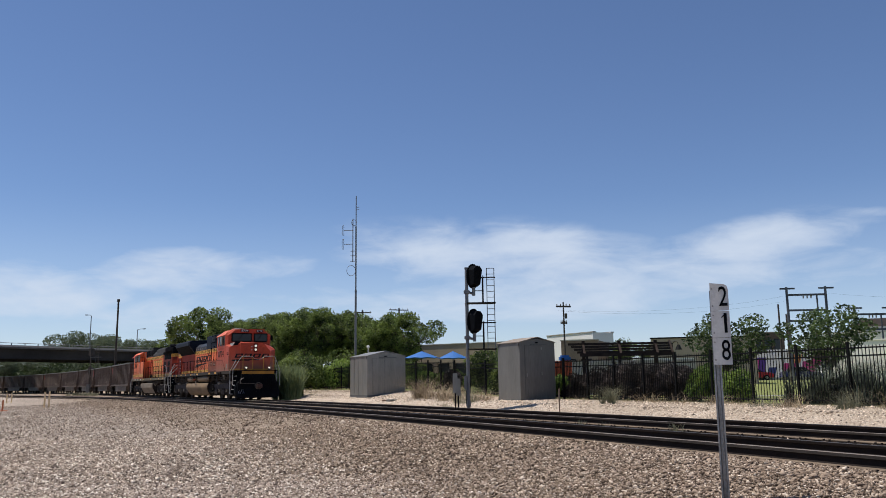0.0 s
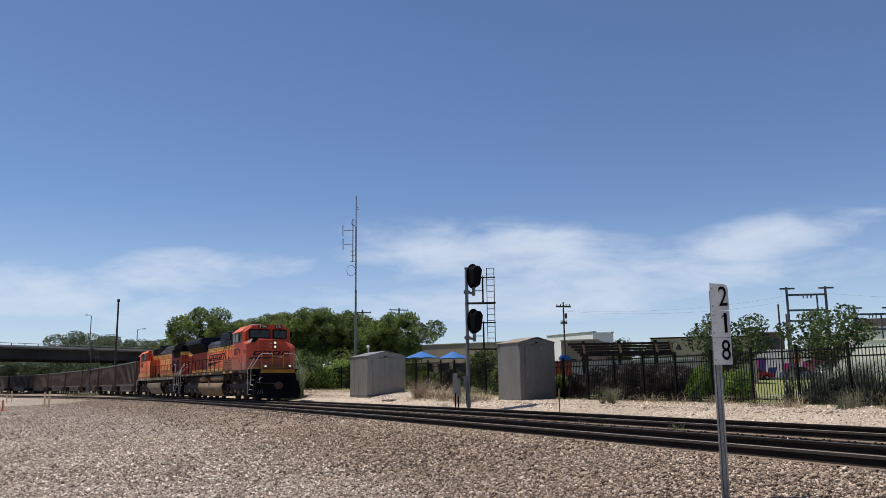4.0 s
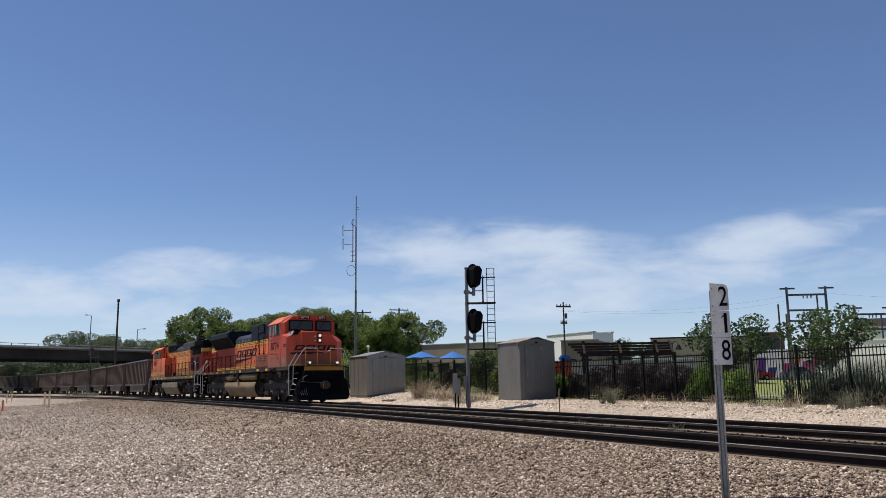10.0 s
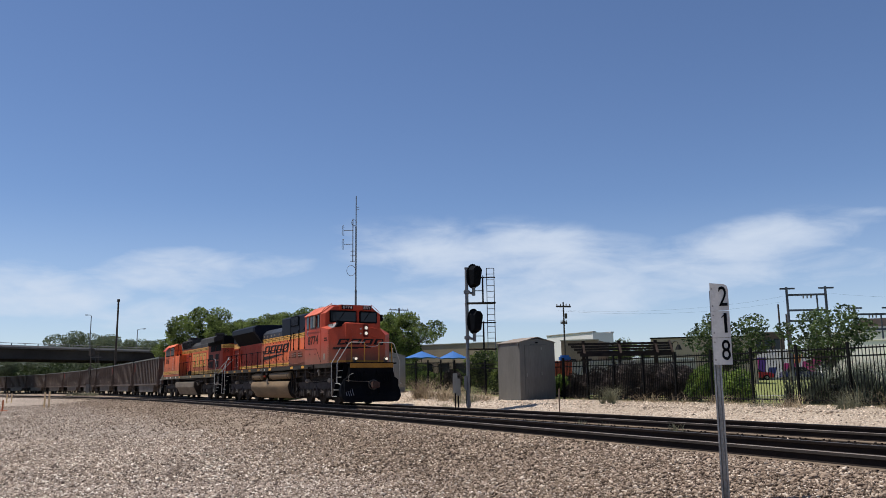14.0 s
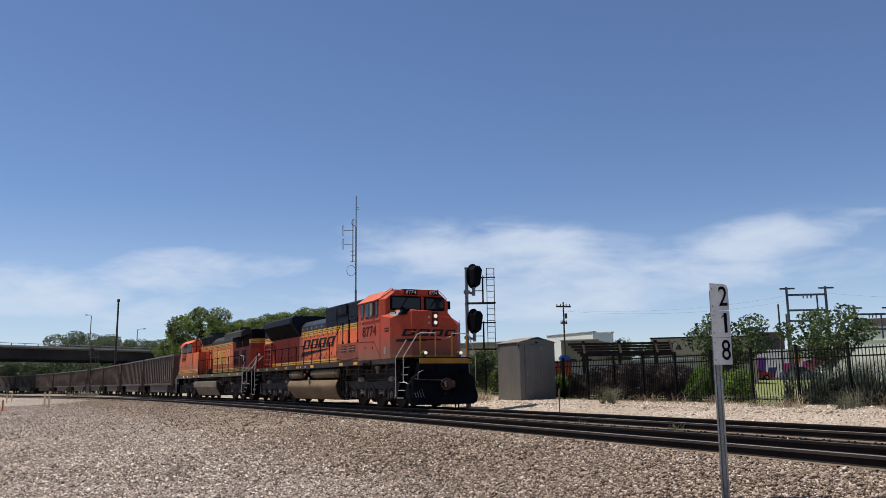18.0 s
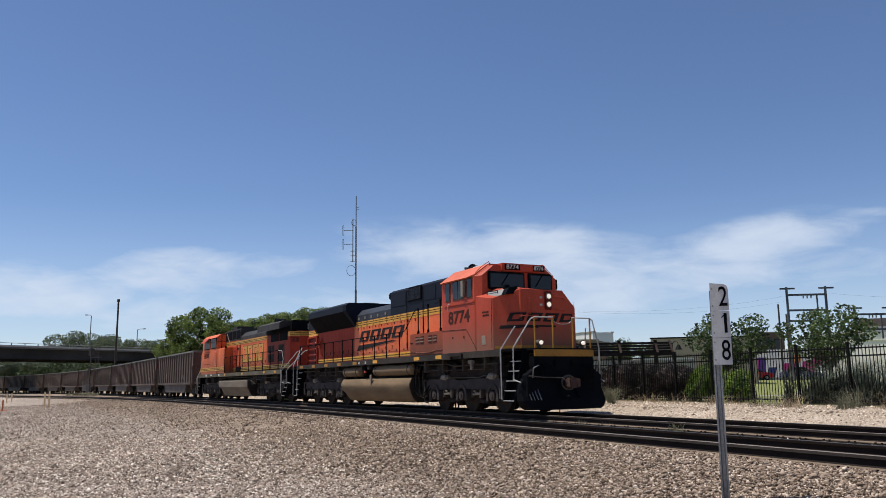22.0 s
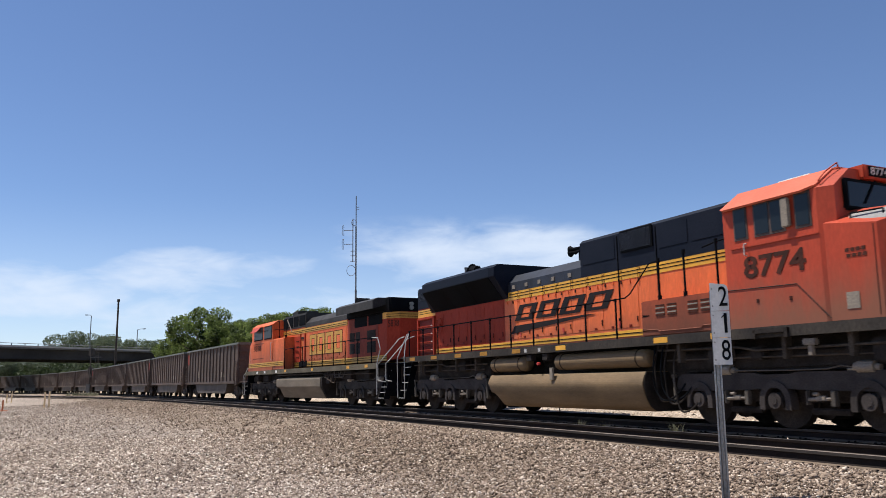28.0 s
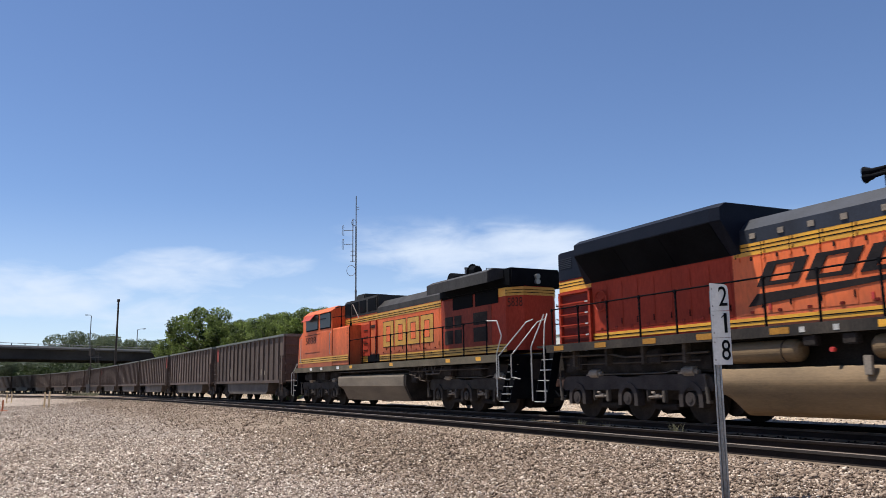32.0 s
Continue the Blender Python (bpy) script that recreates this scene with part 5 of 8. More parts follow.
def second_loco():
    """Runs hood first: its cab is at the rear."""
    L = thing("second_locomotive", "faded orange diesel locomotive running hood first", "locomotive")

    def X(b):
        return 11.2 - b
    bm = bmesh.new()
    box(bm, X(21.6), X(0.9), -0.75, 0.75, 1.0, 1.6)
    box(bm, X(21.4), X(1.5), -1.53, 1.53, 1.70, 1.76)
    part("underframe", bm, UNDER, L)
    for sgn in (-1, 1):
        bm = bmesh.new()
        box(bm, X(21.4), X(1.55), sgn * 1.5, sgn * 1.55, 1.53, 1.76)
        part("side_sill", bm, DUSTGREY, L)
        for b in (2.6, 4.6, 9.2, 13.4, 15.0, 17.2, 18.7):
            bm = bmesh.new()
            box(bm, X(b + 0.15), X(b - 0.15), sgn * 1.55, sgn * 1.556, 1.6, 1.72)
            part("reflector_strip", bm, YELLOW if b < 14 else WHITE, L)
    # rear hood: orange with the shade of the wings put into its red
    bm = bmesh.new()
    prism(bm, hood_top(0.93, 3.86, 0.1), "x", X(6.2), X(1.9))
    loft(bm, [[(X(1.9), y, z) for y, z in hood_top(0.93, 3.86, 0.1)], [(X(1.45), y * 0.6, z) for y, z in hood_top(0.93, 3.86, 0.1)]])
    part("radiator_hood", bm, SHADED_RED, L, "dull red-orange rear hood")
    bm = bmesh.new()
    prism(bm, hood_top(0.93, 4.36, 0.3), "x", X(15.8), X(6.2))
    part("engine_hood", bm, ORANGE2, L)
    bm = bmesh.new()
    prism(bm, [(-0.945, 3.86), (-0.945, 4.08), (-0.65, 4.375), (0.65, 4.375), (0.945, 4.08), (0.945, 3.86)], "x", X(12.0), X(6.2))
    part("hood_roof", bm, WARMHOOD, L)
    bm = bmesh.new()
    box(bm, X(15.7), X(11.9), -0.96, 0.96, 3.86, 4.66, 0.05)
    part("equipment_cabinet", bm, WARMHOOD, L, "dark grey equipment cabinet")
    for a, b in ((15.6, 14.9), (14.75, 14.0), (13.85, 13.1), (12.9, 12.0)):
        bm = bmesh.new()
        box(bm, X(a), X(b), -0.985, -0.955, 4.0, 4.55, 0.01)
        part("cabinet_panel", bm, BLACK, L)
    # radiator wings
    bm = bmesh.new()
    box(bm, X(6.3), X(1.55), -0.96, 0.96, 3.84, 4.44, 0.06)
    part("radiator_roof", bm, BLACK, L)
    for sgn in (-1, 1):
        bm = bmesh.new()
        prism(bm, [(sgn * 0.9, 4.16), (sgn * 1.55, 3.98), (sgn * 1.55, 4.32), (sgn * 1.3, 4.44), (sgn * 0.9, 4.44)], "x", X(6.1), X(1.95))
        part("radiator_wing", bm, WARMHOOD, L, "dusty dark grey radiator wing")
        for a, b in ((5.3, 3.9), (3.75, 2.3)):
            bm = bmesh.new()
            box(bm, X(a), X(b), sgn * 0.945, sgn * 0.96, 3.4, 3.82, 0.01)
            part("radiator_grille", bm, BLACK, L)
    strip(L, "yellow_stripe", X(2.3), X(1.9), 3.58, 3.84, 0.93, YELLOW)
    strip(L, "yellow_stripe", X(15.74), X(6.2), 3.60, 3.84, 0.93, YELLOW2)
    for z in (3.65, 3.735):
        strip(L, "black_pinstripe", X(15.74), X(6.2), z, z + 0.02, 0.937, BLACK)
    bm = bmesh.new()
    prism(bm, [(X(1.43), 0.57), (X(1.43), -0.57), (X(1.88), -0.945), (X(1.9), -0.945), (X(1.9), 0.945), (X(1.88), 0.945)], "z", 3.58, 3.84)
    part("end_stripe", bm, YELLOW2, L)
    for z in (3.65, 3.74):
        bm = bmesh.new()
        prism(bm, [(X(1.425), 0.575), (X(1.425), -0.575), (X(1.885), -0.952), (X(1.9), -0.952), (X(1.9), 0.952), (X(1.885), 0.952)], "z", z, z + 0.02)
        part("black_pinstripe", bm, BLACK, L)
    strip(L, "yellow_stripe", X(13.7), X(1.9), 1.86, 2.10, 0.935, YELLOW2)
    strip(L, "black_pinstripe", X(13.7), X(1.9), 1.94, 1.96, 0.948, BLACK)
    strip(L, "black_pinstripe", X(13.7), X(1.9), 2.02, 2.04, 0.948, BLACK)
    hood_doors(L, X(11.7), X(6.3), 7, 2.15, 3.55, 0.93, ORANGE2)
    hood_doors(L, X(12.7), X(11.9), 1, 2.15, 3.55, 0.93, ORANGE2)
    for a, b in ((5.9, 5.3), (5.2, 4.7), (3.9, 3.0)):
        for z0, z1 in ((2.25, 2.72), (2.8, 3.2)):
            bm = bmesh.new()
            box(bm, X(a), X(b), -0.955, -0.925, z0, z1, 0.01)
            part("hood_grille", bm, UNDER, L)
    # warm yellow bars outlined in dark where the old mark stands
    logo_bars(L, X(11.35), X(6.7), 2.42, 3.42, -0.945, 0.0, YELLOW2, outline=FADED)
    lettering("hood_number", "5838", 0.4, FADED, L, pose(X(1.665), -0.744, 3.36, 90, 0, 39.4), width=0.48)
    lettering("cab_number", "5838", 0.46, FADED, L, pose(X(18.78), -1.557, 3.03, 90, 0, 0), width=1.5)
    # patchy dark maroon side below the radiator wings
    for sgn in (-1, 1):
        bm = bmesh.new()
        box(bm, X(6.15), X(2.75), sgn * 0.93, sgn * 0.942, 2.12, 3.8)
        part("maroon_panel", bm, DEEPMAROON, L, "patchy dark maroon side below the radiator wing")
        # wide housing ahead of the cab, flush with the cab's side
        bm = bmesh.new()
        prism(bm, [(sgn * 0.9, 1.78), (sgn * 1.53, 1.78), (sgn * 1.53, 3.40), (sgn * 1.50, 3.46), (sgn * 0.9, 3.50)], "x", X(15.76), X(13.72))
        part("lower_housing", bm, ORANGE2, L)
        for b in (15.72, 13.9):
            bm = bmesh.new()
            box(bm, X(b) - 0.006, X(b) + 0.006, sgn * 1.53, sgn * 1.536, 2.25, 3.4)
            part("panel_seam", bm, FADED, L)
        for b in (14.8, 13.64):
            bm = bmesh.new()
            rod(bm, (X(b), sgn * 1.46, 3.44), (X(b), sgn * 1.46, 4.4 if b > 14 else 3.9), 0.022, 8)
            rod(bm, (X(b), sgn * 1.46, 3.44), (X(b), sgn * 1.46, 3.58), 0.05, 8)
            part("handrail_post", bm, BLACK, L)
        bm = bmesh.new()
        pipe(bm, [(X(17.3), sgn * 1.62, 3.99), (X(14.8), sgn * 1.46, 3.95), (X(13.64), sgn * 1.46, 3.88)], 0.018, 6)
        pipe(bm, [(X(15.6), sgn * 1.46, 4.40), (X(13.45), sgn * 1.46, 4.36)], 0.018, 6)
        part("handrail", bm, BLACK, L)
        bm = bmesh.new()
        pipe(bm, [(X(13.45), sgn * 1.46, 4.36), (X(12.85), sgn * 1.40, 3.70)], 0.02, 6)
        part("grab_rail", bm, PALEGEAR, L, "pale bent grab rail")
        # recessed red door beside the housing
        bm = bmesh.new()
        box(bm, X(13.70), X(12.75), sgn * 0.95, sgn * 0.985, 2.12, 3.46, 0.01)
        rd = part("recess_door", bm, SHADED_RED, L, "dull red door in the recess")
        for k in range(4):
            bm = bmesh.new()
            box(bm, X(13.3), X(12.85), sgn * 0.985, sgn * 1.01, 2.35 + k * 0.28, 2.38 + k * 0.28)
            part("door_rung", bm, FADED, rd)
        bm = bmesh.new()
        box(bm, X(12.9), X(11.7), sgn * 0.95, sgn * 0.975, 1.86, 2.16, 0.01)
        part("dark_bay", bm, BLACK, L)
        for z0, z1, mt in ((1.96, 2.21, YELLOW2), (2.03, 2.05, BLACK), (2.12, 2.14, BLACK)):
            bm = bmesh.new()
            box(bm, X(20.6), X(13.72), sgn * (1.55 if mt is YELLOW2 else 1.556), sgn * (1.558 if mt is YELLOW2 else 1.562), z0, z1)
            part("yellow_stripe" if mt is YELLOW2 else "black_pinstripe", bm, mt, L)
    # cab at the rear
    bm = bmesh.new()
    form = [(-1.55, 1.76), (-1.55, 4.30), (-1.25, 4.52), (1.25, 4.52), (1.55, 4.30), (1.55, 1.76)]
    loft(bm, [[(X(19.95), y, z) for y, z in form], [(X(15.75), y, z) for y, z in form]])
    part("cab", bm, ORANGE2, L, "orange crew cab")
    bm = bmesh.new()
    loft(bm, [[(X(21.4), -1.35, 1.76), (X(21.4), 1.35, 1.76), (X(19.9), 1.55, 1.76), (X(19.9), -1.55, 1.76)],
              [(X(21.35), -1.3, 3.3), (X(21.35), 1.3, 3.3), (X(19.9), 1.55, 3.55), (X(19.9), -1.55, 3.55)],
              [(X(21.1), -0.9, 3.45), (X(21.1), 0.9, 3.45), (X(19.9), 1.1, 3.75), (X(19.9), -1.1, 3.75)]])
    part("nose", bm, ORANGE2, L)
    for a, b in ((17.32, 15.92), (19.4, 17.68)):
        bm = bmesh.new()
        box(bm, X(a) - 0.05, X(b) + 0.05, -1.575, -1.545, 3.50, 4.26, 0.01)
        w = part("window", bm, BLACK, L)
        bm = bmesh.new()
        box(bm, X(a), X(b), -1.585, -1.55, 3.56, 4.2)
        part("pane", bm, SHADEGLASS, w)
    bm = bmesh.new()
    prism(bm, [(-1.56, 4.27), (-1.83, 3.98), (-1.84, 3.99), (-1.57, 4.29)], "x", X(19.45), X(18.1))
    part("window_awning", bm, CABORANGE, L, "lowered orange-red sun awning")
    bm = bmesh.new()
    prism(bm, [(-1.56, 4.30), (-1.66, 4.25), (-1.66, 4.23), (-1.56, 4.25)], "x", X(17.6), X(15.8))
    part("drip_rail", bm, ORANGE2, L)
    # cab-side grab irons, ledges and a seam; vents on the cabinet side
    for a, z0, z1 in ((20.1, 2.0, 3.2), (15.9, 2.3, 3.3)):
        bm = bmesh.new()
        pipe(bm, [(X(a), -1.56, z0), (X(a), -1.62, z0 + 0.04), (X(a), -1.62, z1 - 0.04), (X(a), -1.56, z1)], 0.014, 6)
        part("grab_iron", bm, OFFWHITE, L)
    for z in (2.45, 3.3):
        bm = bmesh.new()
        box(bm, X(19.6), X(17.4), -1.562, -1.548, z, z + 0.02)
        part("panel_seam", bm, FADED, L)
    for a in (12.7, 12.0):
        bm = bmesh.new()
        box(bm, X(a) - 0.05, X(a) + 0.05, -0.99, -0.93, 2.1, 3.58, 0.01)
        part("hood_post", bm, SHADED_RED, L)
    for a in (12.4,):
        bm = bmesh.new()
        box(bm, X(a) - 0.28, X(a) + 0.28, -0.965, -0.93, 3.28, 3.4, 0.01)
        part("hood_grille", bm, FADED, L)
    bm = bmesh.new()
    box(bm, X(15.2), X(14.2), -0.6, 0.6, 4.7, 4.95, 0.05)
    part("air_conditioner", bm, WARMHOOD, L)
    # antenna box, exhaust, horns, rails on the roof
    bm = bmesh.new()
    rod(bm, (X(6.6), -0.3, 4.62), (X(6.6), 0.3, 4.62), 0.3, 20)
    box(bm, X(6.9), X(6.3), -0.3, 0.3, 4.35, 4.62)
    part("exhaust_silencer", bm, BLACK, L)
    bm = bmesh.new()
    box(bm, X(8.6), X(8.1), -0.35, 0.35, 4.36, 4.52, 0.05)
    part("hood_vent", bm, BLACK, L)
    for b in (2.6, 3.9):
        bm = bmesh.new()
        pipe(bm, [(X(b), -0.5, 4.43), (X(b), -0.5, 4.55), (X(b + 0.5), -0.5, 4.55), (X(b + 0.5), -0.5, 4.43)], 0.015)
        part("lifting_loop", bm, STEEL, L)
    for z in (4.18, 4.02):
        bm = bmesh.new()
        rod(bm, (X(1.56), 0.0, z), (X(1.44), 0.0, z), 0.085, 16)
        part("headlight", bm, STEEL, L, "unlit headlight")
    coupler(L, X(0.0), 1)
    coupler(L, X(22.4), -1)
    steps(L, X(1.42), X(0.92), 0.38, 1.66, 6)
    steps(L, X(21.75), X(21.35), 0.38, 1.66)
    bm = bmesh.new()
    box(bm, X(1.55), X(0.8), -1.45, 1.45, 1.68, 1.74)
    box(bm, X(1.1), X(0.95), -1.35, 1.35, 0.45, 1.7)
    part("end_platform", bm, BLACK, L)
    bm = bmesh.new()
    box(bm, X(21.9), X(21.3), -1.45, 1.45, 1.68, 1.74)
    box(bm, X(21.5), X(21.35), -1.35, 1.35, 0.45, 1.7)
    part("end_platform", bm, BLACK, L)
    for sgn in (-1, 1):
        for pts in ([(X(1.5), sgn * 1.56, 0.5), (X(1.5), sgn * 1.56, 1.75), (X(1.3), sgn * 1.5, 2.3), (X(1.5), sgn * 1.52, 2.76), (X(2.1), sgn * 1.53, 2.8)],
                    [(X(1.1), sgn * 1.5, 1.02), (X(1.4), sgn * 1.55, 1.08), (X(1.42), sgn * 1.55, 1.7), (X(0.97), sgn * 0.82, 2.70), (X(0.95), sgn * 0.6, 2.78)],
                    [(X(0.65), sgn * 1.3, 1.02), (X(0.86), sgn * 1.46, 1.08), (X(0.86), sgn * 1.46, 1.7), (X(0.85), sgn * 0.5, 2.70), (X(0.85), sgn * 0.2, 2.80)],
                    [(X(21.35), sgn * 1.56, 0.42), (X(21.35), sgn * 1.56, 1.6), (X(21.2), sgn * 1.45, 2.0)],
                    [(X(21.75), sgn * 1.56, 0.42), (X(21.75), sgn * 1.56, 1.5), (X(21.5), sgn * 1.3, 2.0)]):
            bm = bmesh.new()
            pipe(bm, pts, 0.018, 8)
            part("grab_rail", bm, OFFWHITE, L, "white-painted grab rail")
        railing(L, X(13.6), X(2.1), 9, z0=1.76, top=2.8, y=sgn * 1.53)
        bm = bmesh.new()
        rod(bm, (X(13.62), sgn * 1.53, 1.78), (X(13.62), sgn * 1.53, 3.4), 0.02, 8)
        part("grab_rail", bm, BLACK, L)
    fuel_tank(L, X(15.0), X(8.15), 1.31, 0.28, material=GREYTANK, angular=True)
    bm = bmesh.new()
    prism(bm, [(-1.30, 1.29), (-1.48, 1.24), (-1.49, 0.86), (-1.2, 0.30), (1.2, 0.30), (1.49, 0.86), (1.48, 1.24), (1.30, 1.29)], "x", X(8.152), X(8.0))
    part("tank_end", bm, UNDER, L)
    for sgn in (-1, 1):
        for b, w, z0, z1 in ((7.6, 0.5, 0.95, 1.4), (7.0, 0.35, 1.1, 1.45), (5.0, 0.6, 1.15, 1.5), (3.0, 0.5, 1.15, 1.5), (17.4, 0.6, 1.15, 1.5), (19.3, 0.5, 1.15, 1.5)):
            bm = bmesh.new()
            box(bm, X(b) - w / 2, X(b) + w / 2, sgn * 1.1, sgn * 1.36, z0, z1, 0.04)
            part("equipment_box", bm, UNDER, L)
        for k in range(3):
            bm = bmesh.new()
            pipe(bm, [(X(7.9 - k * 0.4), sgn * 1.4, 1.5), (X(7.7 - k * 0.4), sgn * 1.47, 1.25 - 0.1 * k), (X(7.2 - k * 0.4), sgn * 1.47, 1.2 - 0.1 * k), (X(7.1 - k * 0.4), sgn * 1.4, 1.5)], 0.018)
            part("air_line", bm, DUSTY, L)
        bm = bmesh.new()
        pipe(bm, [(X(15.0), sgn * 1.5, 1.44), (X(8.0), sgn * 1.5, 1.44), (X(7.6), sgn * 1.45, 1.36), (X(2.2), sgn * 1.42, 1.36)], 0.02)
        part("air_line", bm, DUSTY, L)
    for b in (6.6, 6.1):
        bm = bmesh.new()
        pipe(bm, [(X(b), -1.4, 1.5), (X(b - 0.2), -1.45, 1.25), (X(b - 0.7), -1.45, 1.25), (X(b - 0.8), -1.4, 1.5)], 0.022)
        part("cable", bm, SPRING, L)
    loco_truck(L, [X(1.95), X(3.95), X(5.95)], GREYTRUCK)
    loco_truck(L, [X(16.3), X(18.3), X(20.3)], GREYTRUCK)
    return L


def coal_car():
    C = thing("coal_car", "brown-grey ribbed steel coal gondola car", "freight car", group="coal cars of the train")
    h = 7.52
    for sgn in (-1, 1):
        bm = bmesh.new()
        box(bm, -h, h, sgn * 1.42, sgn * 1.47, 1.12, 3.56)
        part("side_sheet", bm, CARBODY, C)
        bm = bmesh.new()
        box(bm, -h - 0.03, h + 0.03, sgn * 1.38, sgn * 1.56, 3.52, 3.65, 0.02)
        part("top_chord", bm, CARTOP, C, "green-grey top chord")
        bm = bmesh.new()
        box(bm, -h - 0.03, h + 0.03, sgn * 1.40, sgn * 1.56, 1.05, 1.22, 0.015)
        part("side_sill", bm, CARBODY, C)
        bm = bmesh.new()
        prism(bm, [(-0.045, sgn * 1.465), (-0.03, sgn * 1.55), (0.03, sgn * 1.55), (0.045, sgn * 1.465)], "z", 1.2, 3.54)
        rib = mesh_of("rib", bm, CARBODY)
        for k in range(17):
            share("rib", rib, C, pose(-h + 0.06 + (2 * h - 0.12) * k / 16, 0, 0))
        for x in (-h + 0.25, h - 0.25):
            bm = bmesh.new()
            for k in range(5):
                rod(bm, (x - 0.2, sgn * 1.6, 1.0 + k * 0.35), (x + 0.2, sgn * 1.6, 1.0 + k * 0.35), 0.014, 5)
            box(bm, x - 0.22, x - 0.19, sgn * 1.56, sgn * 1.61, 0.6, 2.5)
            box(bm, x + 0.19, x + 0.22, sgn * 1.56, sgn * 1.61, 0.6, 2.5)
            part("ladder", bm, CARBODY, C)
        for x, wd in ((-3.6, 0.5), (3.2, 0.35), (3.9, 0.25)):
            bm = bmesh.new()
            box(bm, x - wd / 4, x + wd / 4, sgn * 1.47, sgn * 1.475, 1.5, 1.5 + wd)
            part("stencil_bar", bm, PALEGEAR, C)
    for sgn in (-1, 1):
        bm = bmesh.new()
        box(bm, sgn * (h - 0.05), sgn * h, -1.47, 1.47, 1.2, 3.56)
        for k in range(4):
            box(bm, sgn * h, sgn * (h + 0.09), -1.45, 1.45, 1.5 + k * 0.52, 1.62 + k * 0.52)
        part("end_sheet", bm, CARBODY, C)
        bm = bmesh.new()
        box(bm, sgn * (h + 0.03), sgn * 7.62, -1.45, 1.45, 3.5, 3.65)
        part("end_chord", bm, CARTOP, C)
        bm = bmesh.new()
        box(bm, sgn * 4.3, sgn * 7.7, -0.35, 0.35, 0.72, 1.1)
        part("draft_sill", bm, UNDER, C)
        coupler(C, sgn * 8.09, sgn)
    bm = bmesh.new()
    box(bm, -h, h, -1.42, 1.42, 1.05, 1.12)
    part("floor", bm, UNDER, C)
    bm = bmesh.new()
    prism(bm, [(-4.55, 1.1), (4.55, 1.1), (4.35, 0.62), (3.9, 0.42), (-3.9, 0.42), (-4.35, 0.62)], "y", -1.42, 1.42)
    part("tub", bm, CARTUB, C, "pale grey lower tub")
    for tx in (-5.9, 5.9):
        for sgn in (-1, 1):
            bm = bmesh.new()
            prism(bm, [(tx - 1.2, 0.42), (tx - 1.15, 0.6), (tx - 0.5, 0.82), (tx + 0.5, 0.82), (tx + 1.15, 0.6), (tx + 1.2, 0.42), (tx + 0.7, 0.36), (tx + 0.45, 0.25), (tx - 0.45, 0.25), (tx - 0.7, 0.36)], "y", sgn * 0.9, sgn * 1.08)
            tf = part("truck_frame", bm, UNDER, C)
            for dx in (-0.9, 0.9):
                bm = bmesh.new()
                rod(bm, (tx + dx, sgn * 1.0, 0.46), (tx + dx, sgn * 1.14, 0.46), 0.11, 12)
                part("bearing_cap", bm, GEAR, tf)
            bm = bmesh.new()
            for dx in (-0.16, 0, 0.16):
                rod(bm, (tx + dx, sgn * 1.09, 0.36), (tx + dx, sgn * 1.09, 0.66), 0.06, 8)
            part("spring_group", bm, SPRING, tf)
        bm = bmesh.new()
        box(bm, tx - 0.25, tx + 0.25, -0.9, 0.9, 0.5, 0.75)
        part("bolster", bm, UNDER, C)
        for dx in (-0.9, 0.9):
            share("wheelset", CAR_WHEEL, C, pose(tx + dx, 0, 0.46))
    return C


LEAD, SECOND, FIRST_CAR = lead_loco(), second_loco(), coal_car()
CARS = [FIRST_CAR] + [copy_thing(FIRST_CAR, Matrix.Identity(4)) for _ in range(13)]
DULLRED = mat("faded_red_panel_paint", (0.30, 0.045, 0.030), (0.20, 0.038, 0.028), 0.75, bump=0.03)
for k in (0, 2, 4):
    bm = bmesh.new()
    x0 = 6.55 if k == 2 else -7.42
    box(bm, x0, x0 + 0.87, -1.478, -1.472, 2.55, 3.35)
    part("red_end_panel", bm, DULLRED, CARS[k], "faded red panel at the car's end")
    CARS[k]["label"] = "brown-grey ribbed coal gondola with a faded red end panel"
VEHICLES = [(LEAD, 11.3, 0.53), (SECOND, 22.6 + 11.2, 0.53)] + [(c, 45.05 + 8.09 + 16.18 * k, 0.46) for k, c in enumerate(CARS)]


def motions():
    ts, t = [0.0], 0.0
    while t < 32 - 1e-6:
        step = 1 / 30
        while t + step < 32 and train_at(t + step + 1 / 30) - train_at(t) < 0.66:
            step += 1 / 30
        t = min(32.0, t + step)
        ts.append(t)
    for ob, back, r in VEHICLES:
        walk(ob, [(t, line_pose(train_at(t) - back)) for t in range(33)])
        for c in ob.children:
            if c.name.startswith("wheelset"):
                x = c.location.x
                walk(c, [(t, pose(x, 0, r) @ Matrix.Rotation((train_at(t) - train_at(0)) / r, 4, "Y")) for t in ts])
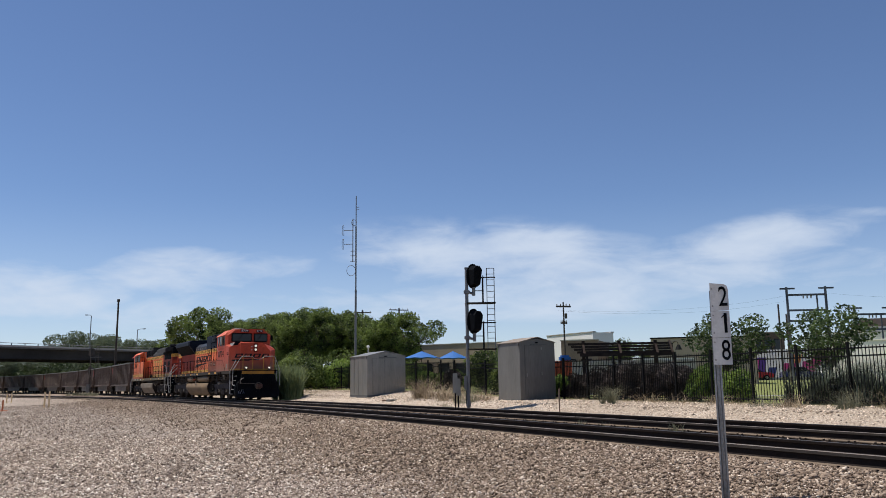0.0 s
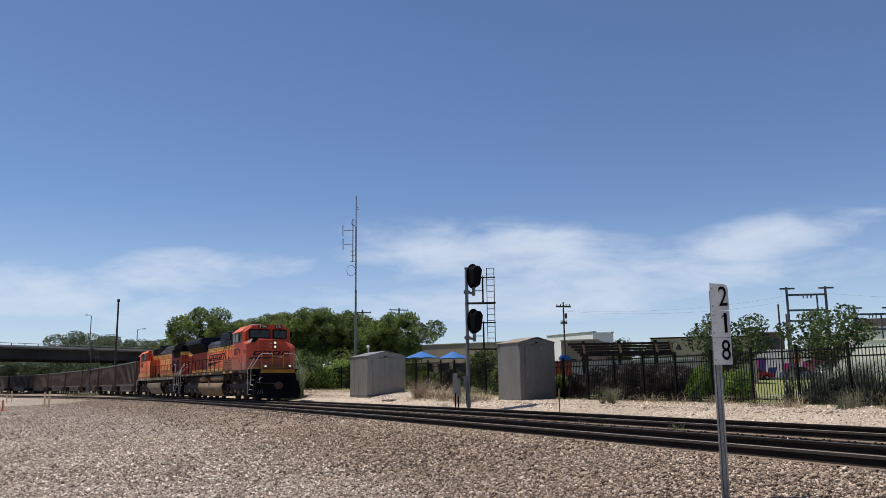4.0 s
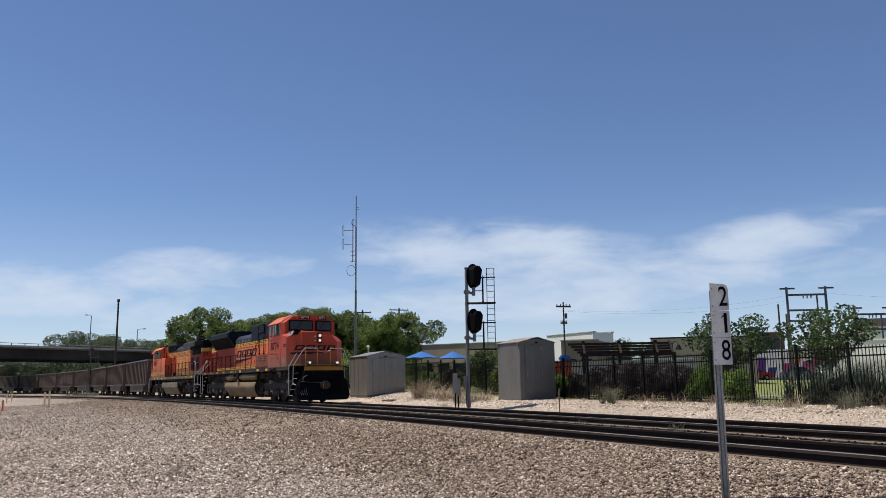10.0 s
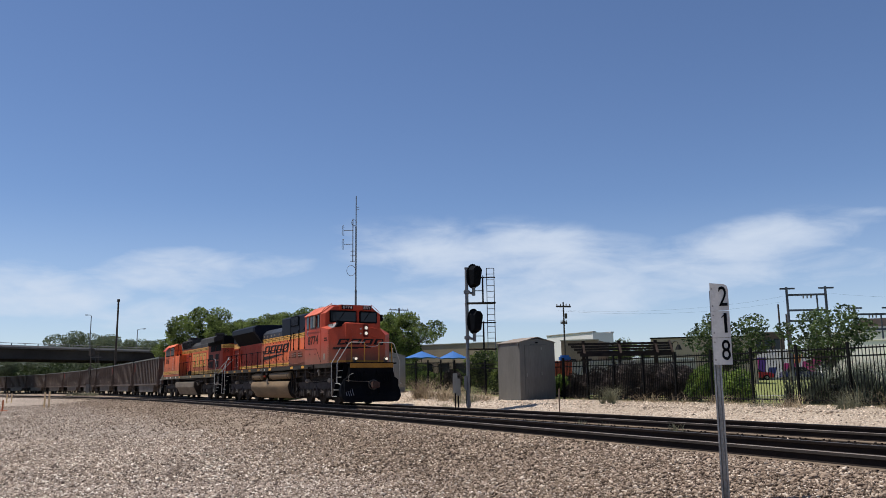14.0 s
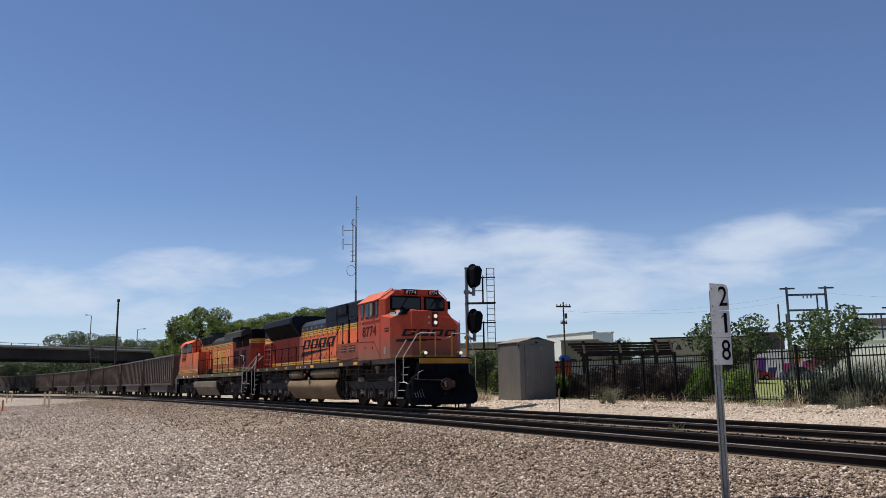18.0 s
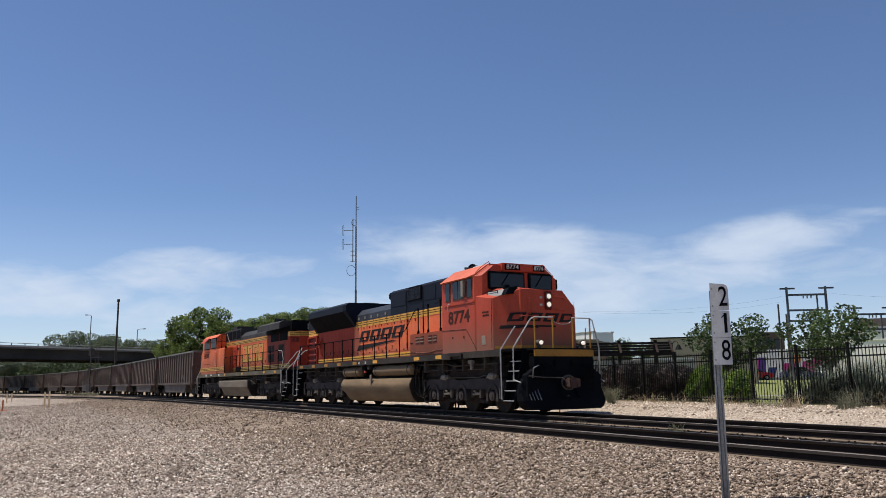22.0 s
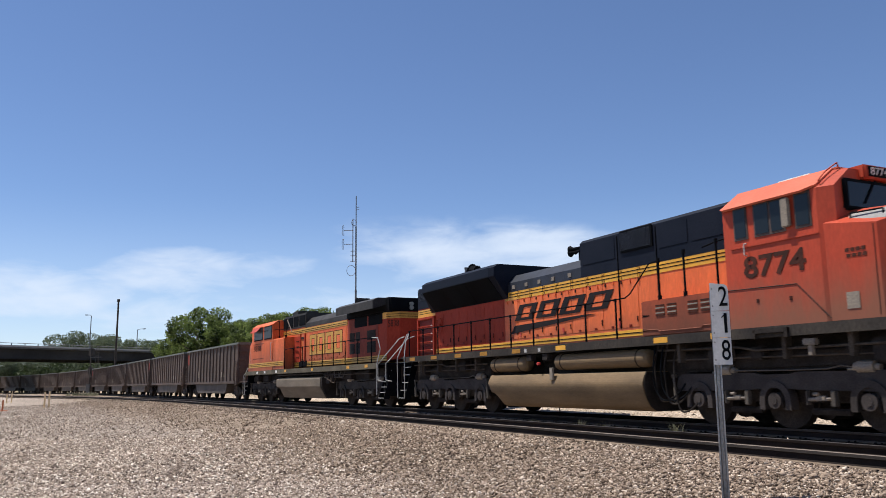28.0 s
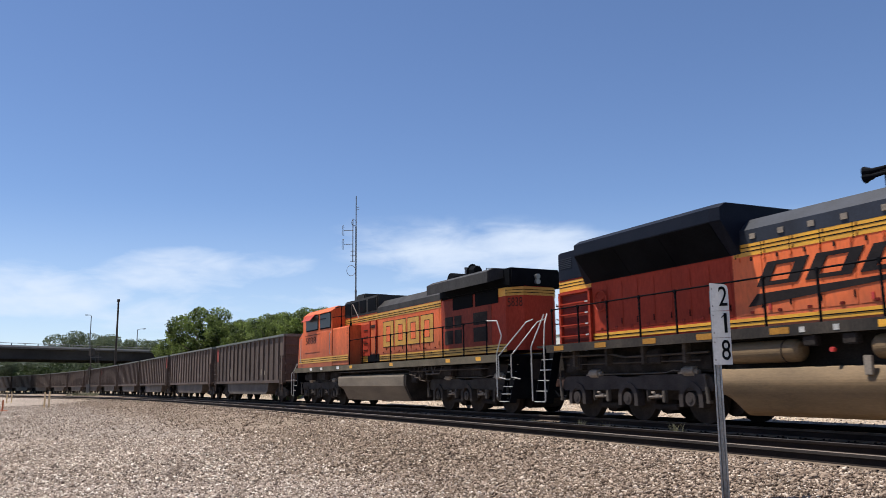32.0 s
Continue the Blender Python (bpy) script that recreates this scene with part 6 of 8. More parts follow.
# ---- plants ----
def leaf_material(name, dark, light, thin=0.35, clump=1.1):
    m = bpy.data.materials.new(name)
    m.use_nodes = True
    nt = m.node_tree
    b = nt.nodes["Principled BSDF"]
    b.inputs["Roughness"].default_value = 0.55
    b.inputs["Specular IOR Level"].default_value = 0.3
    geo = nt.nodes.new("ShaderNodeNewGeometry")
    ramp = nt.nodes.new("ShaderNodeValToRGB")
    ramp.color_ramp.elements[0].color, ramp.color_ramp.elements[1].color = (*dark, 1), (*light, 1)
    # leaf by leaf, and in lighter and darker sprays
    tc = nt.nodes.new("ShaderNodeTexCoord")
    spray = node(nt, "ShaderNodeTexNoise", Scale=clump, Detail=3.0, Roughness=0.6)
    nt.links.new(tc.outputs["Object"], spray.inputs["Vector"])
    wide = nt.nodes.new("ShaderNodeMapRange")
    for i, v in enumerate((0.36, 0.64, -0.25, 0.75)):
        wide.inputs[i + 1].default_value = v
    nt.links.new(spray.outputs["Fac"], wide.inputs[0])
    mad = nt.nodes.new("ShaderNodeMath")
    mad.operation = "MULTIPLY_ADD"
    mad.inputs[1].default_value = 0.5
    nt.links.new(geo.outputs["Random Per Island"], mad.inputs[0])
    nt.links.new(wide.outputs[0], mad.inputs[2])
    nt.links.new(mad.outputs[0], ramp.inputs[0])
    tr = nt.nodes.new("ShaderNodeBsdfTranslucent")
    mix = nt.nodes.new("ShaderNodeMixShader")
    mix.inputs[0].default_value = thin
    nt.links.new(ramp.outputs[0], b.inputs["Base Color"])
    nt.links.new(ramp.outputs[0], tr.inputs["Color"])
    nt.links.new(b.outputs[0], mix.inputs[1])
    nt.links.new(tr.outputs[0], mix.inputs[2])
    nt.links.new(mix.outputs[0], nt.nodes["Material Output"].inputs["Surface"])
    return m


LEAF = leaf_material("oak_leaf", (0.016, 0.030, 0.009), (0.225, 0.292, 0.072), 0.38, 0.7)
LEAF_LIGHT = leaf_material("pale_leaf", (0.055, 0.105, 0.020), (0.30, 0.40, 0.085), 0.4)
LEAF_DARK = leaf_material("dark_purple_leaf", (0.016, 0.014, 0.012), (0.150, 0.118, 0.108), 0.3)
LEAF_SAGE = leaf_material("grey_sage_leaf", (0.035, 0.045, 0.032), (0.23, 0.265, 0.20), 0.3)
LEAF_HAZE = leaf_material("distant_leaf", (0.060, 0.082, 0.045), (0.18, 0.215, 0.125), 0.35)
STRAW = leaf_material("dry_straw", (0.13, 0.092, 0.055), (0.50, 0.40, 0.27), 0.3)
WEED = leaf_material("weed_green", (0.085, 0.088, 0.055), (0.30, 0.29, 0.19), 0.35)
FEATHER = leaf_material("feathery_green", (0.11, 0.145, 0.06), (0.30, 0.35, 0.17), 0.4)
BARK = mat("grey_bark", (0.11, 0.085, 0.065), (0.06, 0.048, 0.04), 0.9, scale=4, fine=30, bump=0.5, stretch=(1, 1, 0.3))


def leaves_mesh(name, centres, size, material, rng, droop=0.3):
    """Many small folded leaves at the given places."""
    c = np.asarray(centres, float)
    k = len(c)
    a = rng.normal(size=(k, 3))
    a[:, 2] *= 0.7
    a /= np.linalg.norm(a, axis=1)[:, None]
    b = np.cross(a, rng.normal(size=(k, 3)))
    b /= np.linalg.norm(b, axis=1)[:, None]
    up = np.cross(a, b)
    s = size * rng.uniform(0.6, 1.35, (k, 1))
    v = np.stack([c - a * s * 0.5, c + b * s * 0.32 + up * s * 0.10, c + a * s * 0.5, c - b * s * 0.32 + up * s * 0.10], 1).reshape(-1, 3)
    i = np.arange(k) * 4
    f = np.concatenate([np.column_stack([i, i + 1, i + 2]), np.column_stack([i, i + 2, i + 3])])
    me = bpy.data.meshes.new(name)
    me.from_pydata(v.tolist(), [], f.tolist())
    me.materials.append(material)
    return me


def crown_points(rng, blobs, per):
    """Leaf places in a shell round each blob (x, y, z, radius), with gaps."""
    out = []
    for x, y, z, r in blobs:
        k = int(per * r * r)
        d = rng.normal(size=(k, 3))
        d /= np.linalg.norm(d, axis=1)[:, None]
        rad = r * (0.45 + 0.6 * rng.rand(k, 1) ** 0.6)
        out.append(np.array([x, y, z]) + d * rad * np.array([1, 1, 0.78]))
    return np.concatenate(out)


def make_tree(seed, height, spread, leaf, size, per, label, name="tree", trunk_share=0.28, many=16, group="", lobe=(0.22, 0.42)):
    rng = np.random.RandomState(seed)
    T = thing(name, label, "tree", group=group)
    bm = bmesh.new()
    th = height * trunk_share
    base_r = 0.022 * height + 0.02
    lean = rng.uniform(-0.04, 0.04, 2) * height
    rod(bm, (0, 0, -0.1), (lean[0], lean[1], th), base_r, 10, base_r * 0.7)
    blobs = []
    for k in range(many):
        a = k * 2.4 + rng.uniform(-0.5, 0.5)
        q = (k + 0.5) / many
        rr = spread * (0.2 + 0.8 * math.sin(math.pi * min(1, 0.25 + 0.75 * (1 - q)))) * rng.uniform(0.45, 1.0) * (1.0 if q < 0.85 else 0.5)
        zz = th + (height - th) * (0.12 + 0.80 * q) * rng.uniform(0.92, 1.05)
        r = spread * rng.uniform(*lobe)
        zz = min(zz, height - r * 0.75)
        p = (lean[0] + rr * math.cos(a), lean[1] + rr * math.sin(a), zz)
        blobs.append((*p, r))
        mid = (lean[0] + 0.45 * rr * math.cos(a + 0.3), lean[1] + 0.45 * rr * math.sin(a + 0.3), th + (zz - th) * 0.55)
        rod(bm, (lean[0], lean[1], th * 0.92), mid, base_r * 0.42, 6, base_r * 0.26)
        rod(bm, mid, p, base_r * 0.26, 5, base_r * 0.08)
    part("trunk", bm, BARK, T, "grey-brown trunk with branching limbs")
    ob = new("crown", leaves_mesh("crown", crown_points(rng, blobs, per), size, leaf, rng))
    ob.parent = T
    ob["label"] = "uneven green leafy crown"
    return T


def make_bush(seed, width, height, leaf, size, count, label, name="shrub", m=None, upright=False, group=""):
    rng = np.random.RandomState(seed)
    blobs = []
    for k in range(9):
        a = k * 2.4
        r = min(width, height) * rng.uniform(0.22, 0.36)
        rr = max(0.02, width / 2 - r) * rng.uniform(0.3, 1.0)
        blobs.append((rr * math.cos(a), rr * math.sin(a), min(height - r * 0.8, max(r * 0.7, height * rng.uniform(0.18, 0.82))), r))
    tot = sum(b[3] ** 2 for b in blobs)
    pts = crown_points(rng, blobs, count / tot)
    pts = pts[pts[:, 2] > 0.02]
    B = thing(name, label, "shrub", m, group)
    bm = bmesh.new()
    for k in range(7):
        b = blobs[k]
        rod(bm, (b[0] * 0.1, b[1] * 0.1, -0.05), (b[0] * 0.8, b[1] * 0.8, b[2]), 0.018, 5, 0.006)
    part("stem", bm, BARK, B)
    ob = new("foliage", leaves_mesh("foliage", pts, size, leaf, rng))
    ob.parent = B
    return B


def blades_mesh(name, rng, roots, height, spread, material, width=0.012):
    """Grass blades: narrow bent triangles from the given roots."""
    r = np.asarray(roots, float)
    k = len(r)
    h = height * (0.2 + 0.9 * rng.rand(k, 1) ** 1.6)
    d = rng.normal(size=(k, 3)) * spread
    d[:, 2] = 0
    up = np.array([[0, 0, 1.0]])
    side = np.column_stack([rng.normal(size=k), rng.normal(size=k), np.zeros(k)])
    side /= np.linalg.norm(side, axis=1)[:, None]
    w = width * rng.uniform(0.6, 1.4, (k, 1))
    v = np.stack([r - side * w, r + side * w, r + up * h * 0.6 + d * h * 0.4 + side * w * 0.6, r + up * h * 0.6 + d * h * 0.4 - side * w * 0.6, r + up * h * 0.93 + d * h * 1.1], 1).reshape(-1, 3)
    i = np.arange(k) * 5
    f = [(a, a + 1, a + 2, a + 3) for a in i.tolist()] + [(a + 3, a + 2, a + 4) for a in i.tolist()]
    me = bpy.data.meshes.new(name)
    me.from_pydata(v.tolist(), [], f)
    me.materials.append(material)
    return me


def tuft(name, x, y, height, radius, count, material, label, seed, width=0.008, spread=0.6):
    """A loose clump: blades lean out from a few crowns, some long, most short."""
    rng = np.random.RandomState(seed)
    heads = np.column_stack([rng.normal(size=7) * radius * 0.6, rng.normal(size=7) * radius * 0.6])
    c = heads[rng.randint(0, 7, count)] + rng.normal(size=(count, 2)) * radius * 0.16
    roots = np.column_stack([c, np.full(count, -0.02)])
    ob = new(name, blades_mesh(name, rng, roots, height, spread, material, width))
    ob.location = (x, y, gz(x, y))
    return tagged(ob, label, "weed" if "weed" in name else ("bush" if "bush" in name else "grass"), "" if "bush" in name else "tufts along the tracks")


# ---- signal side: cabins, mast, signal ----
GALVPALE = mat("pale_galvanised_sheet", (0.285, 0.27, 0.24), (0.235, 0.224, 0.20), 0.40, spec=0.4, metal=0.45, scale=2.2, fine=14, bump=0.03, speck=0.1, stretch=(1, 1, 0.16))
GALV = mat("galvanised_sheet", (0.165, 0.158, 0.145), (0.138, 0.133, 0.122), 0.45, spec=0.25, metal=0.1, scale=2.0, fine=14, bump=0.03, speck=0.1, stretch=(1, 1, 0.2))
GALVDARK = mat("grey_door_sheet", (0.125, 0.125, 0.122), (0.095, 0.095, 0.093), 0.5, metal=0.1, scale=1.2, fine=16, bump=0.03, speck=0.1)
DARKSTEEL = mat("black_fence_paint", (0.005, 0.005, 0.0055), (0.010, 0.0095, 0.009), 0.6, fine=30, bump=0.05, spec=0.12)
POLEGREY = mat("grey_galvanised_pole", (0.19, 0.192, 0.195), (0.13, 0.132, 0.135), 0.5, metal=0.3, fine=30, bump=0.04)
ROUGHWOOD = mat("weathered_pole_timber", (0.075, 0.058, 0.047), (0.042, 0.034, 0.029), 0.9, scale=3, fine=30, bump=0.3, stretch=(1, 1, 0.2))
CONCRETE = mat("pale_concrete", (0.42, 0.40, 0.37), (0.32, 0.30, 0.28), 0.85, scale=1.0, fine=20, bump=0.15, speck=0.12)


ROOFDUST = mat("dusty_tan_roof_sheet", (0.26, 0.215, 0.175), (0.19, 0.155, 0.125), 0.75, scale=1.5, fine=16, bump=0.05)


def cabin(name, x, y, turn, w, d, eave, ridge, label, skin, roof_skin, lift=0.0, door_to=0.60):
    """Sheet-metal signal cabin with a gable roof, a door with hinges and vent."""
    z = gz(x, y) + lift
    C = thing(name, label, "equipment cabin", pose(x, y, z, 0, 0, turn))
    bm = bmesh.new()
    prism(bm, [(0, 0), (w, 0), (w, eave), (w / 2, ridge - 0.05), (0, eave)], "y", 0, d)
    part("wall_shell", bm, skin, C, "dull galvanised sheet walls")
    bm = bmesh.new()
    for a, b in ((-0.04, w / 2), (w + 0.04, w / 2)):
        za = eave - 0.03
        prism(bm, [(a, za), (b, ridge), (b, ridge + 0.03), (a, za + 0.03)], "y", -0.04, d + 0.04)
    part("roof", bm, roof_skin, C, "low gable roof of dusty pale sheet")
    bm = bmesh.new()
    box(bm, -0.03, w + 0.03, -0.03, d + 0.03, -0.3, 0.05, 0.01)
    part("base_frame", bm, GALVDARK, C)
    dx0, dx1 = w * 0.14, w * door_to
    bm = bmesh.new()
    box(bm, dx0, dx1, -0.025, 0.0, 0.12, eave - 0.16, 0.008)
    door = part("door", bm, skin, C, "flush grey steel door")
    for a, b, c, e in ((dx0 - 0.009, dx0, 0.1, eave - 0.15), (dx1, dx1 + 0.009, 0.1, eave - 0.15), (dx0, dx1, eave - 0.16, eave - 0.15)):
        bm = bmesh.new()
        box(bm, a, b, -0.012, 0.0, c, e)
        part("door_gap", bm, GALVDARK, door)
    for zz in (0.3, 1.1, eave - 0.35):
        bm = bmesh.new()
        rod(bm, (dx1 + 0.015, -0.03, zz), (dx1 + 0.015, -0.03, zz + 0.12), 0.018, 8)
        part("hinge", bm, STEEL, door)
    bm = bmesh.new()
    box(bm, dx0 + 0.06, dx0 + 0.1, -0.07, -0.025, 1.0, 1.18, 0.008)
    part("handle", bm, STEEL, door)
    bm = bmesh.new()
    box(bm, w * 0.3, w * 0.75, -0.05, 0.0, eave - 0.13, eave - 0.10)
    part("drip_strip", bm, GALVDARK, C)
    bm = bmesh.new()
    box(bm, w * 0.44, w * 0.52, -0.02, 0.0, eave - 0.06, eave + 0.0, 0.005)
    part("vent", bm, BLACK, C)
    for k in range(1, 4 if w > 2 else 1):
        bm = bmesh.new()
        box(bm, -0.012, 0.0, d * k / 4 - 0.012, d * k / 4 + 0.012, 0.05, eave - 0.04)
        part("wall_seam", bm, skin, C)
    for yy in (0.08, d - 0.08):
        bm = bmesh.new()
        box(bm, -0.05, 0.0, yy - 0.05, yy + 0.05, eave - 0.16, eave - 0.02, 0.01)
        rod(bm, (-0.03, yy, eave - 0.2), (-0.03, yy, eave - 0.1), 0.02, 8)
        part("lifting_eye", bm, GALVDARK, C)
    return C


CABIN_A = cabin("signal_cabin", 3.3, 35.3, 27, 1.85, 1.86, 2.54, 2.74, "tall grey galvanised signal cabin on pale gravel", GALV, ROOFDUST)
for k, (a, zc, r) in enumerate(((0.72, 1.35, 0.05), (0.95, 1.2, 0.045), (0.42, 0.75, 0.06), (1.0, 1.0, 0.035))):
    bm = bmesh.new()
    rod(bm, (a, -0.004, zc), (a, 0.001, zc), r, 9)
    part("paint_scuff", bm, PALEGEAR, CABIN_A, "pale scuff on the sheet")
CABIN_B = cabin("signal_cabin", -4.45, 46.5, 27, 2.4, 2.8, 2.3, 2.56, "wide grey galvanised signal cabin with panelled sides", GALVPALE, GALVPALE, 0.09, 0.44)
bm = bmesh.new()
rod(bm, (0.2, 0.4, 2.5), (0.2, 0.4, 2.78), 0.03, 8)
bmesh.ops.create_uvsphere(bm, u_segments=12, v_segments=8, radius=0.09, matrix=pose(0.2, 0.4, 2.82))
part("roof_antenna", bm, WHITE, CABIN_B, "white dome antenna")


def antenna_mast():
    M = thing("antenna_mast", "slender grey steel radio mast with loop antennas", "radio mast", pose(-5.55, 50.2, gz(-5.55, 50.2)))
    bm = bmesh.new()
    rod(bm, (0, 0, -0.1), (0, 0, 6.5), 0.065, 12)
    rod(bm, (0, 0, 6.5), (0, 0, 10.6), 0.048, 10)
    rod(bm, (0, 0, 10.6), (0, 0, 12.6), 0.03, 8)
    part("pole", bm, POLEGREY, M)
    bm = bmesh.new()
    rod(bm, (-0.2, 0, 8.3), (-0.2, 0, 11.1), 0.03, 8)
    for z in (8.35, 8.7, 9.0):
        rod(bm, (-0.35, 0, z), (0.05, 0, z), 0.02, 6)
    part("side_arm", bm, POLEGREY, M)
    for z in (10.35, 9.45):
        bm = bmesh.new()
        rod(bm, (-0.78, 0, z), (-0.2, 0, z), 0.018, 6)
        pipe(bm, [(-0.78, 0, z - 0.32), (-0.78, 0, z + 0.32), (-0.88, 0, z + 0.3), (-0.88, 0, z - 0.3), (-0.78, 0, z - 0.32)], 0.016)
        part("dipole", bm, POLEGREY, M)
    for x, z, r in ((-0.3, 7.75, 0.28), (-0.13, 10.85, 0.16)):
        bm = bmesh.new()
        pipe(bm, [(x + r * math.cos(a), 0, z + r * 1.2 * math.sin(a)) for a in np.linspace(0, 2 * math.pi, 15)], 0.014)
        part("cable_loop", bm, POLEGREY, M)
    bm = bmesh.new()
    rod(bm, (0.0, 0, 11.7), (0.2, 0, 11.7), 0.012, 6)
    rod(bm, (0.0, 0, 11.85), (0.2, 0, 11.85), 0.012, 6)
    part("short_spur", bm, POLEGREY, M)


antenna_mast()


def signal_head(S, x, z):
    """Oval black target plate and its deep hooded lamp housing."""
    H = new("signal_head")
    H.parent = S
    H.matrix_basis = pose(x, 0, z, 0, 0, -62)
    H["label"] = "black hooded colour-light signal head"
    out = [(0.30 * math.cos(a), 0.50 * math.sin(a) * (1.0 if abs(math.sin(a)) < 0.8 else 1.02)) for a in np.linspace(0, 2 * math.pi, 25)[:-1]]
    bm = bmesh.new()
    prism(bm, out, "x", -0.02, 0.02)
    plate = part("target_plate", bm, BLACK, H)
    plate.matrix_basis = pose(0, 0, 0)
    bm = bmesh.new()
    loft(bm, [[(0.02, -0.19, -0.42), (0.02, 0.19, -0.42), (0.02, 0.22, 0.25), (0.02, 0.1, 0.42), (0.02, -0.1, 0.42), (0.02, -0.22, 0.25)],
              [(0.32, -0.16, -0.34), (0.32, 0.16, -0.34), (0.42, 0.19, 0.22), (0.42, 0.08, 0.38), (0.42, -0.08, 0.38), (0.42, -0.19, 0.22)]])
    part("hood", bm, BLACK, H, "black faceted hood")
    bm = bmesh.new()
    box(bm, -0.2, -0.02, -0.15, 0.15, -0.3, 0.3, 0.03)
    part("lamp_housing", bm, BLACK, H)


def block_signal():
    S = thing("block_signal", "grey steel railway signal mast with two black heads", "railway signal", pose(0.93, 32.0, 0.1))
    bm = bmesh.new()
    rod(bm, (0, 0, -0.2), (0, 0, 5.35), 0.07, 14)
    rod(bm, (0, 0, 5.35), (0, 0, 5.42), 0.08, 14)
    rod(bm, (0, 0, -0.1), (0, 0, 0.10), 0.10, 14)
    part("mast", bm, POLEGREY, S)
    for z in (4.55, 2.72):
        bm = bmesh.new()
        rod(bm, (0.28, 0, z - 0.28), (0.28, 0, z + 0.06), 0.07, 10)
        rod(bm, (0, 0, z - 0.12), (0.3, 0, z - 0.2), 0.05, 8)
        box(bm, -0.12, 0.12, -0.12, 0.12, z - 0.2, z - 0.06, 0.02)
        part("head_bracket", bm, POLEGREY, S)
        bm = bmesh.new()
        rod(bm, (-0.08, 0, z - 0.6), (1.15, 0, z - 0.6), 0.03, 8)
        box(bm, 0.0, 1.15, -0.3, 0.3, z - 0.60, z - 0.57)
        part("platform", bm, DARKSTEEL, S, "grated service platform")
        bm = bmesh.new()
        rod(bm, (0.65, -0.28, z - 0.58), (0.65, -0.28, z + 0.5), 0.02, 8)
        rod(bm, (0.65, 0.28, z - 0.58), (0.65, 0.28, z + 0.5), 0.02, 8)
        rod(bm, (0.3, 0.28, z - 0.05), (0.65, 0.28, z - 0.05), 0.016, 8)
        rod(bm, (0.45, 0, z + 0.46), (1.15, 0, z + 0.46), 0.025, 8)
        part("guard_rail", bm, DARKSTEEL, S)
    signal_head(S, 0.26, 5.06)
    signal_head(S, 0.26, 3.24)
    L = new("ladder")
    L.parent = S
    for x in (0.82, 1.12):
        bm = bmesh.new()
        rod(bm, (x, 0.1, 2.0), (x, 0.1, 5.4), 0.018, 6)
        part("ladder_stile", bm, POLEGREY, L)
    bm = bmesh.new()
    rod(bm, (0.82, 0.1, 0), (1.12, 0.1, 0), 0.012, 6)
    rung = mesh_of("rung", bm, POLEGREY)
    for k in range(15):
        share("rung", rung, L, pose(0, 0, 2.1 + k * 0.235))
    bm = bmesh.new()
    box(bm, -0.16, -0.05, -0.12, 0.12, 0.55, 1.1, 0.02)
    part("junction_box", bm, POLEGREY, S)
    pipes = bmesh.new()
    rod(pipes, (-0.09, -0.05, 0.0), (-0.09, -0.05, 0.6), 0.02, 6)
    part("conduit", pipes, DARKSTEEL, S)


block_signal()
for x, y, h in ((0.40, 31.0, 1.5), (0.52, 31.4, 1.3)):
    J = thing("junction_post", "grey terminal box on a short steel post", "terminal box", pose(x, y, gz(x, y)))
    bm = bmesh.new()
    rod(bm, (0, 0, -0.1), (0, 0, h * 0.7), 0.03, 8)
    part("post", bm, DARKSTEEL, J)
    bm = bmesh.new()
    box(bm, -0.09, 0.09, -0.06, 0.06, h * 0.5, h, 0.015)
    part("terminal_box", bm, GALVPALE, J)
single("marker_stake", (lambda b: (box(b, -0.02, 0.02, -0.02, 0.02, -0.1, 0.9, 0.004), b)[1])(bmesh.new()), mat("stake_timber", (0.30, 0.21, 0.14), (0.2, 0.14, 0.1), 0.9), "thin weathered timber marker stake in gravel", "stake", pose(3.8, 27.0, gz(3.8, 27.0)))


TB = thing("trackside_box", "flat grey metal cover plates beside the track", "cover plate", pose(-3.2, 43.4, gz(-3.2, 43.4), 0, 0, -60))
for k in range(2):
    bm = bmesh.new()
    box(bm, k * 0.55, k * 0.55 + 0.5, -0.2, 0.2, -0.05, 0.05 + 0.03 * k, 0.015)
    part("cover_plate", bm, GALV if k else mat("rusty_brown_plate", (0.16, 0.09, 0.055), None, 0.8), TB)


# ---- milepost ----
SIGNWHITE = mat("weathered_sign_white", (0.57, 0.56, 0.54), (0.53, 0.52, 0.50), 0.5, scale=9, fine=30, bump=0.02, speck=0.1)


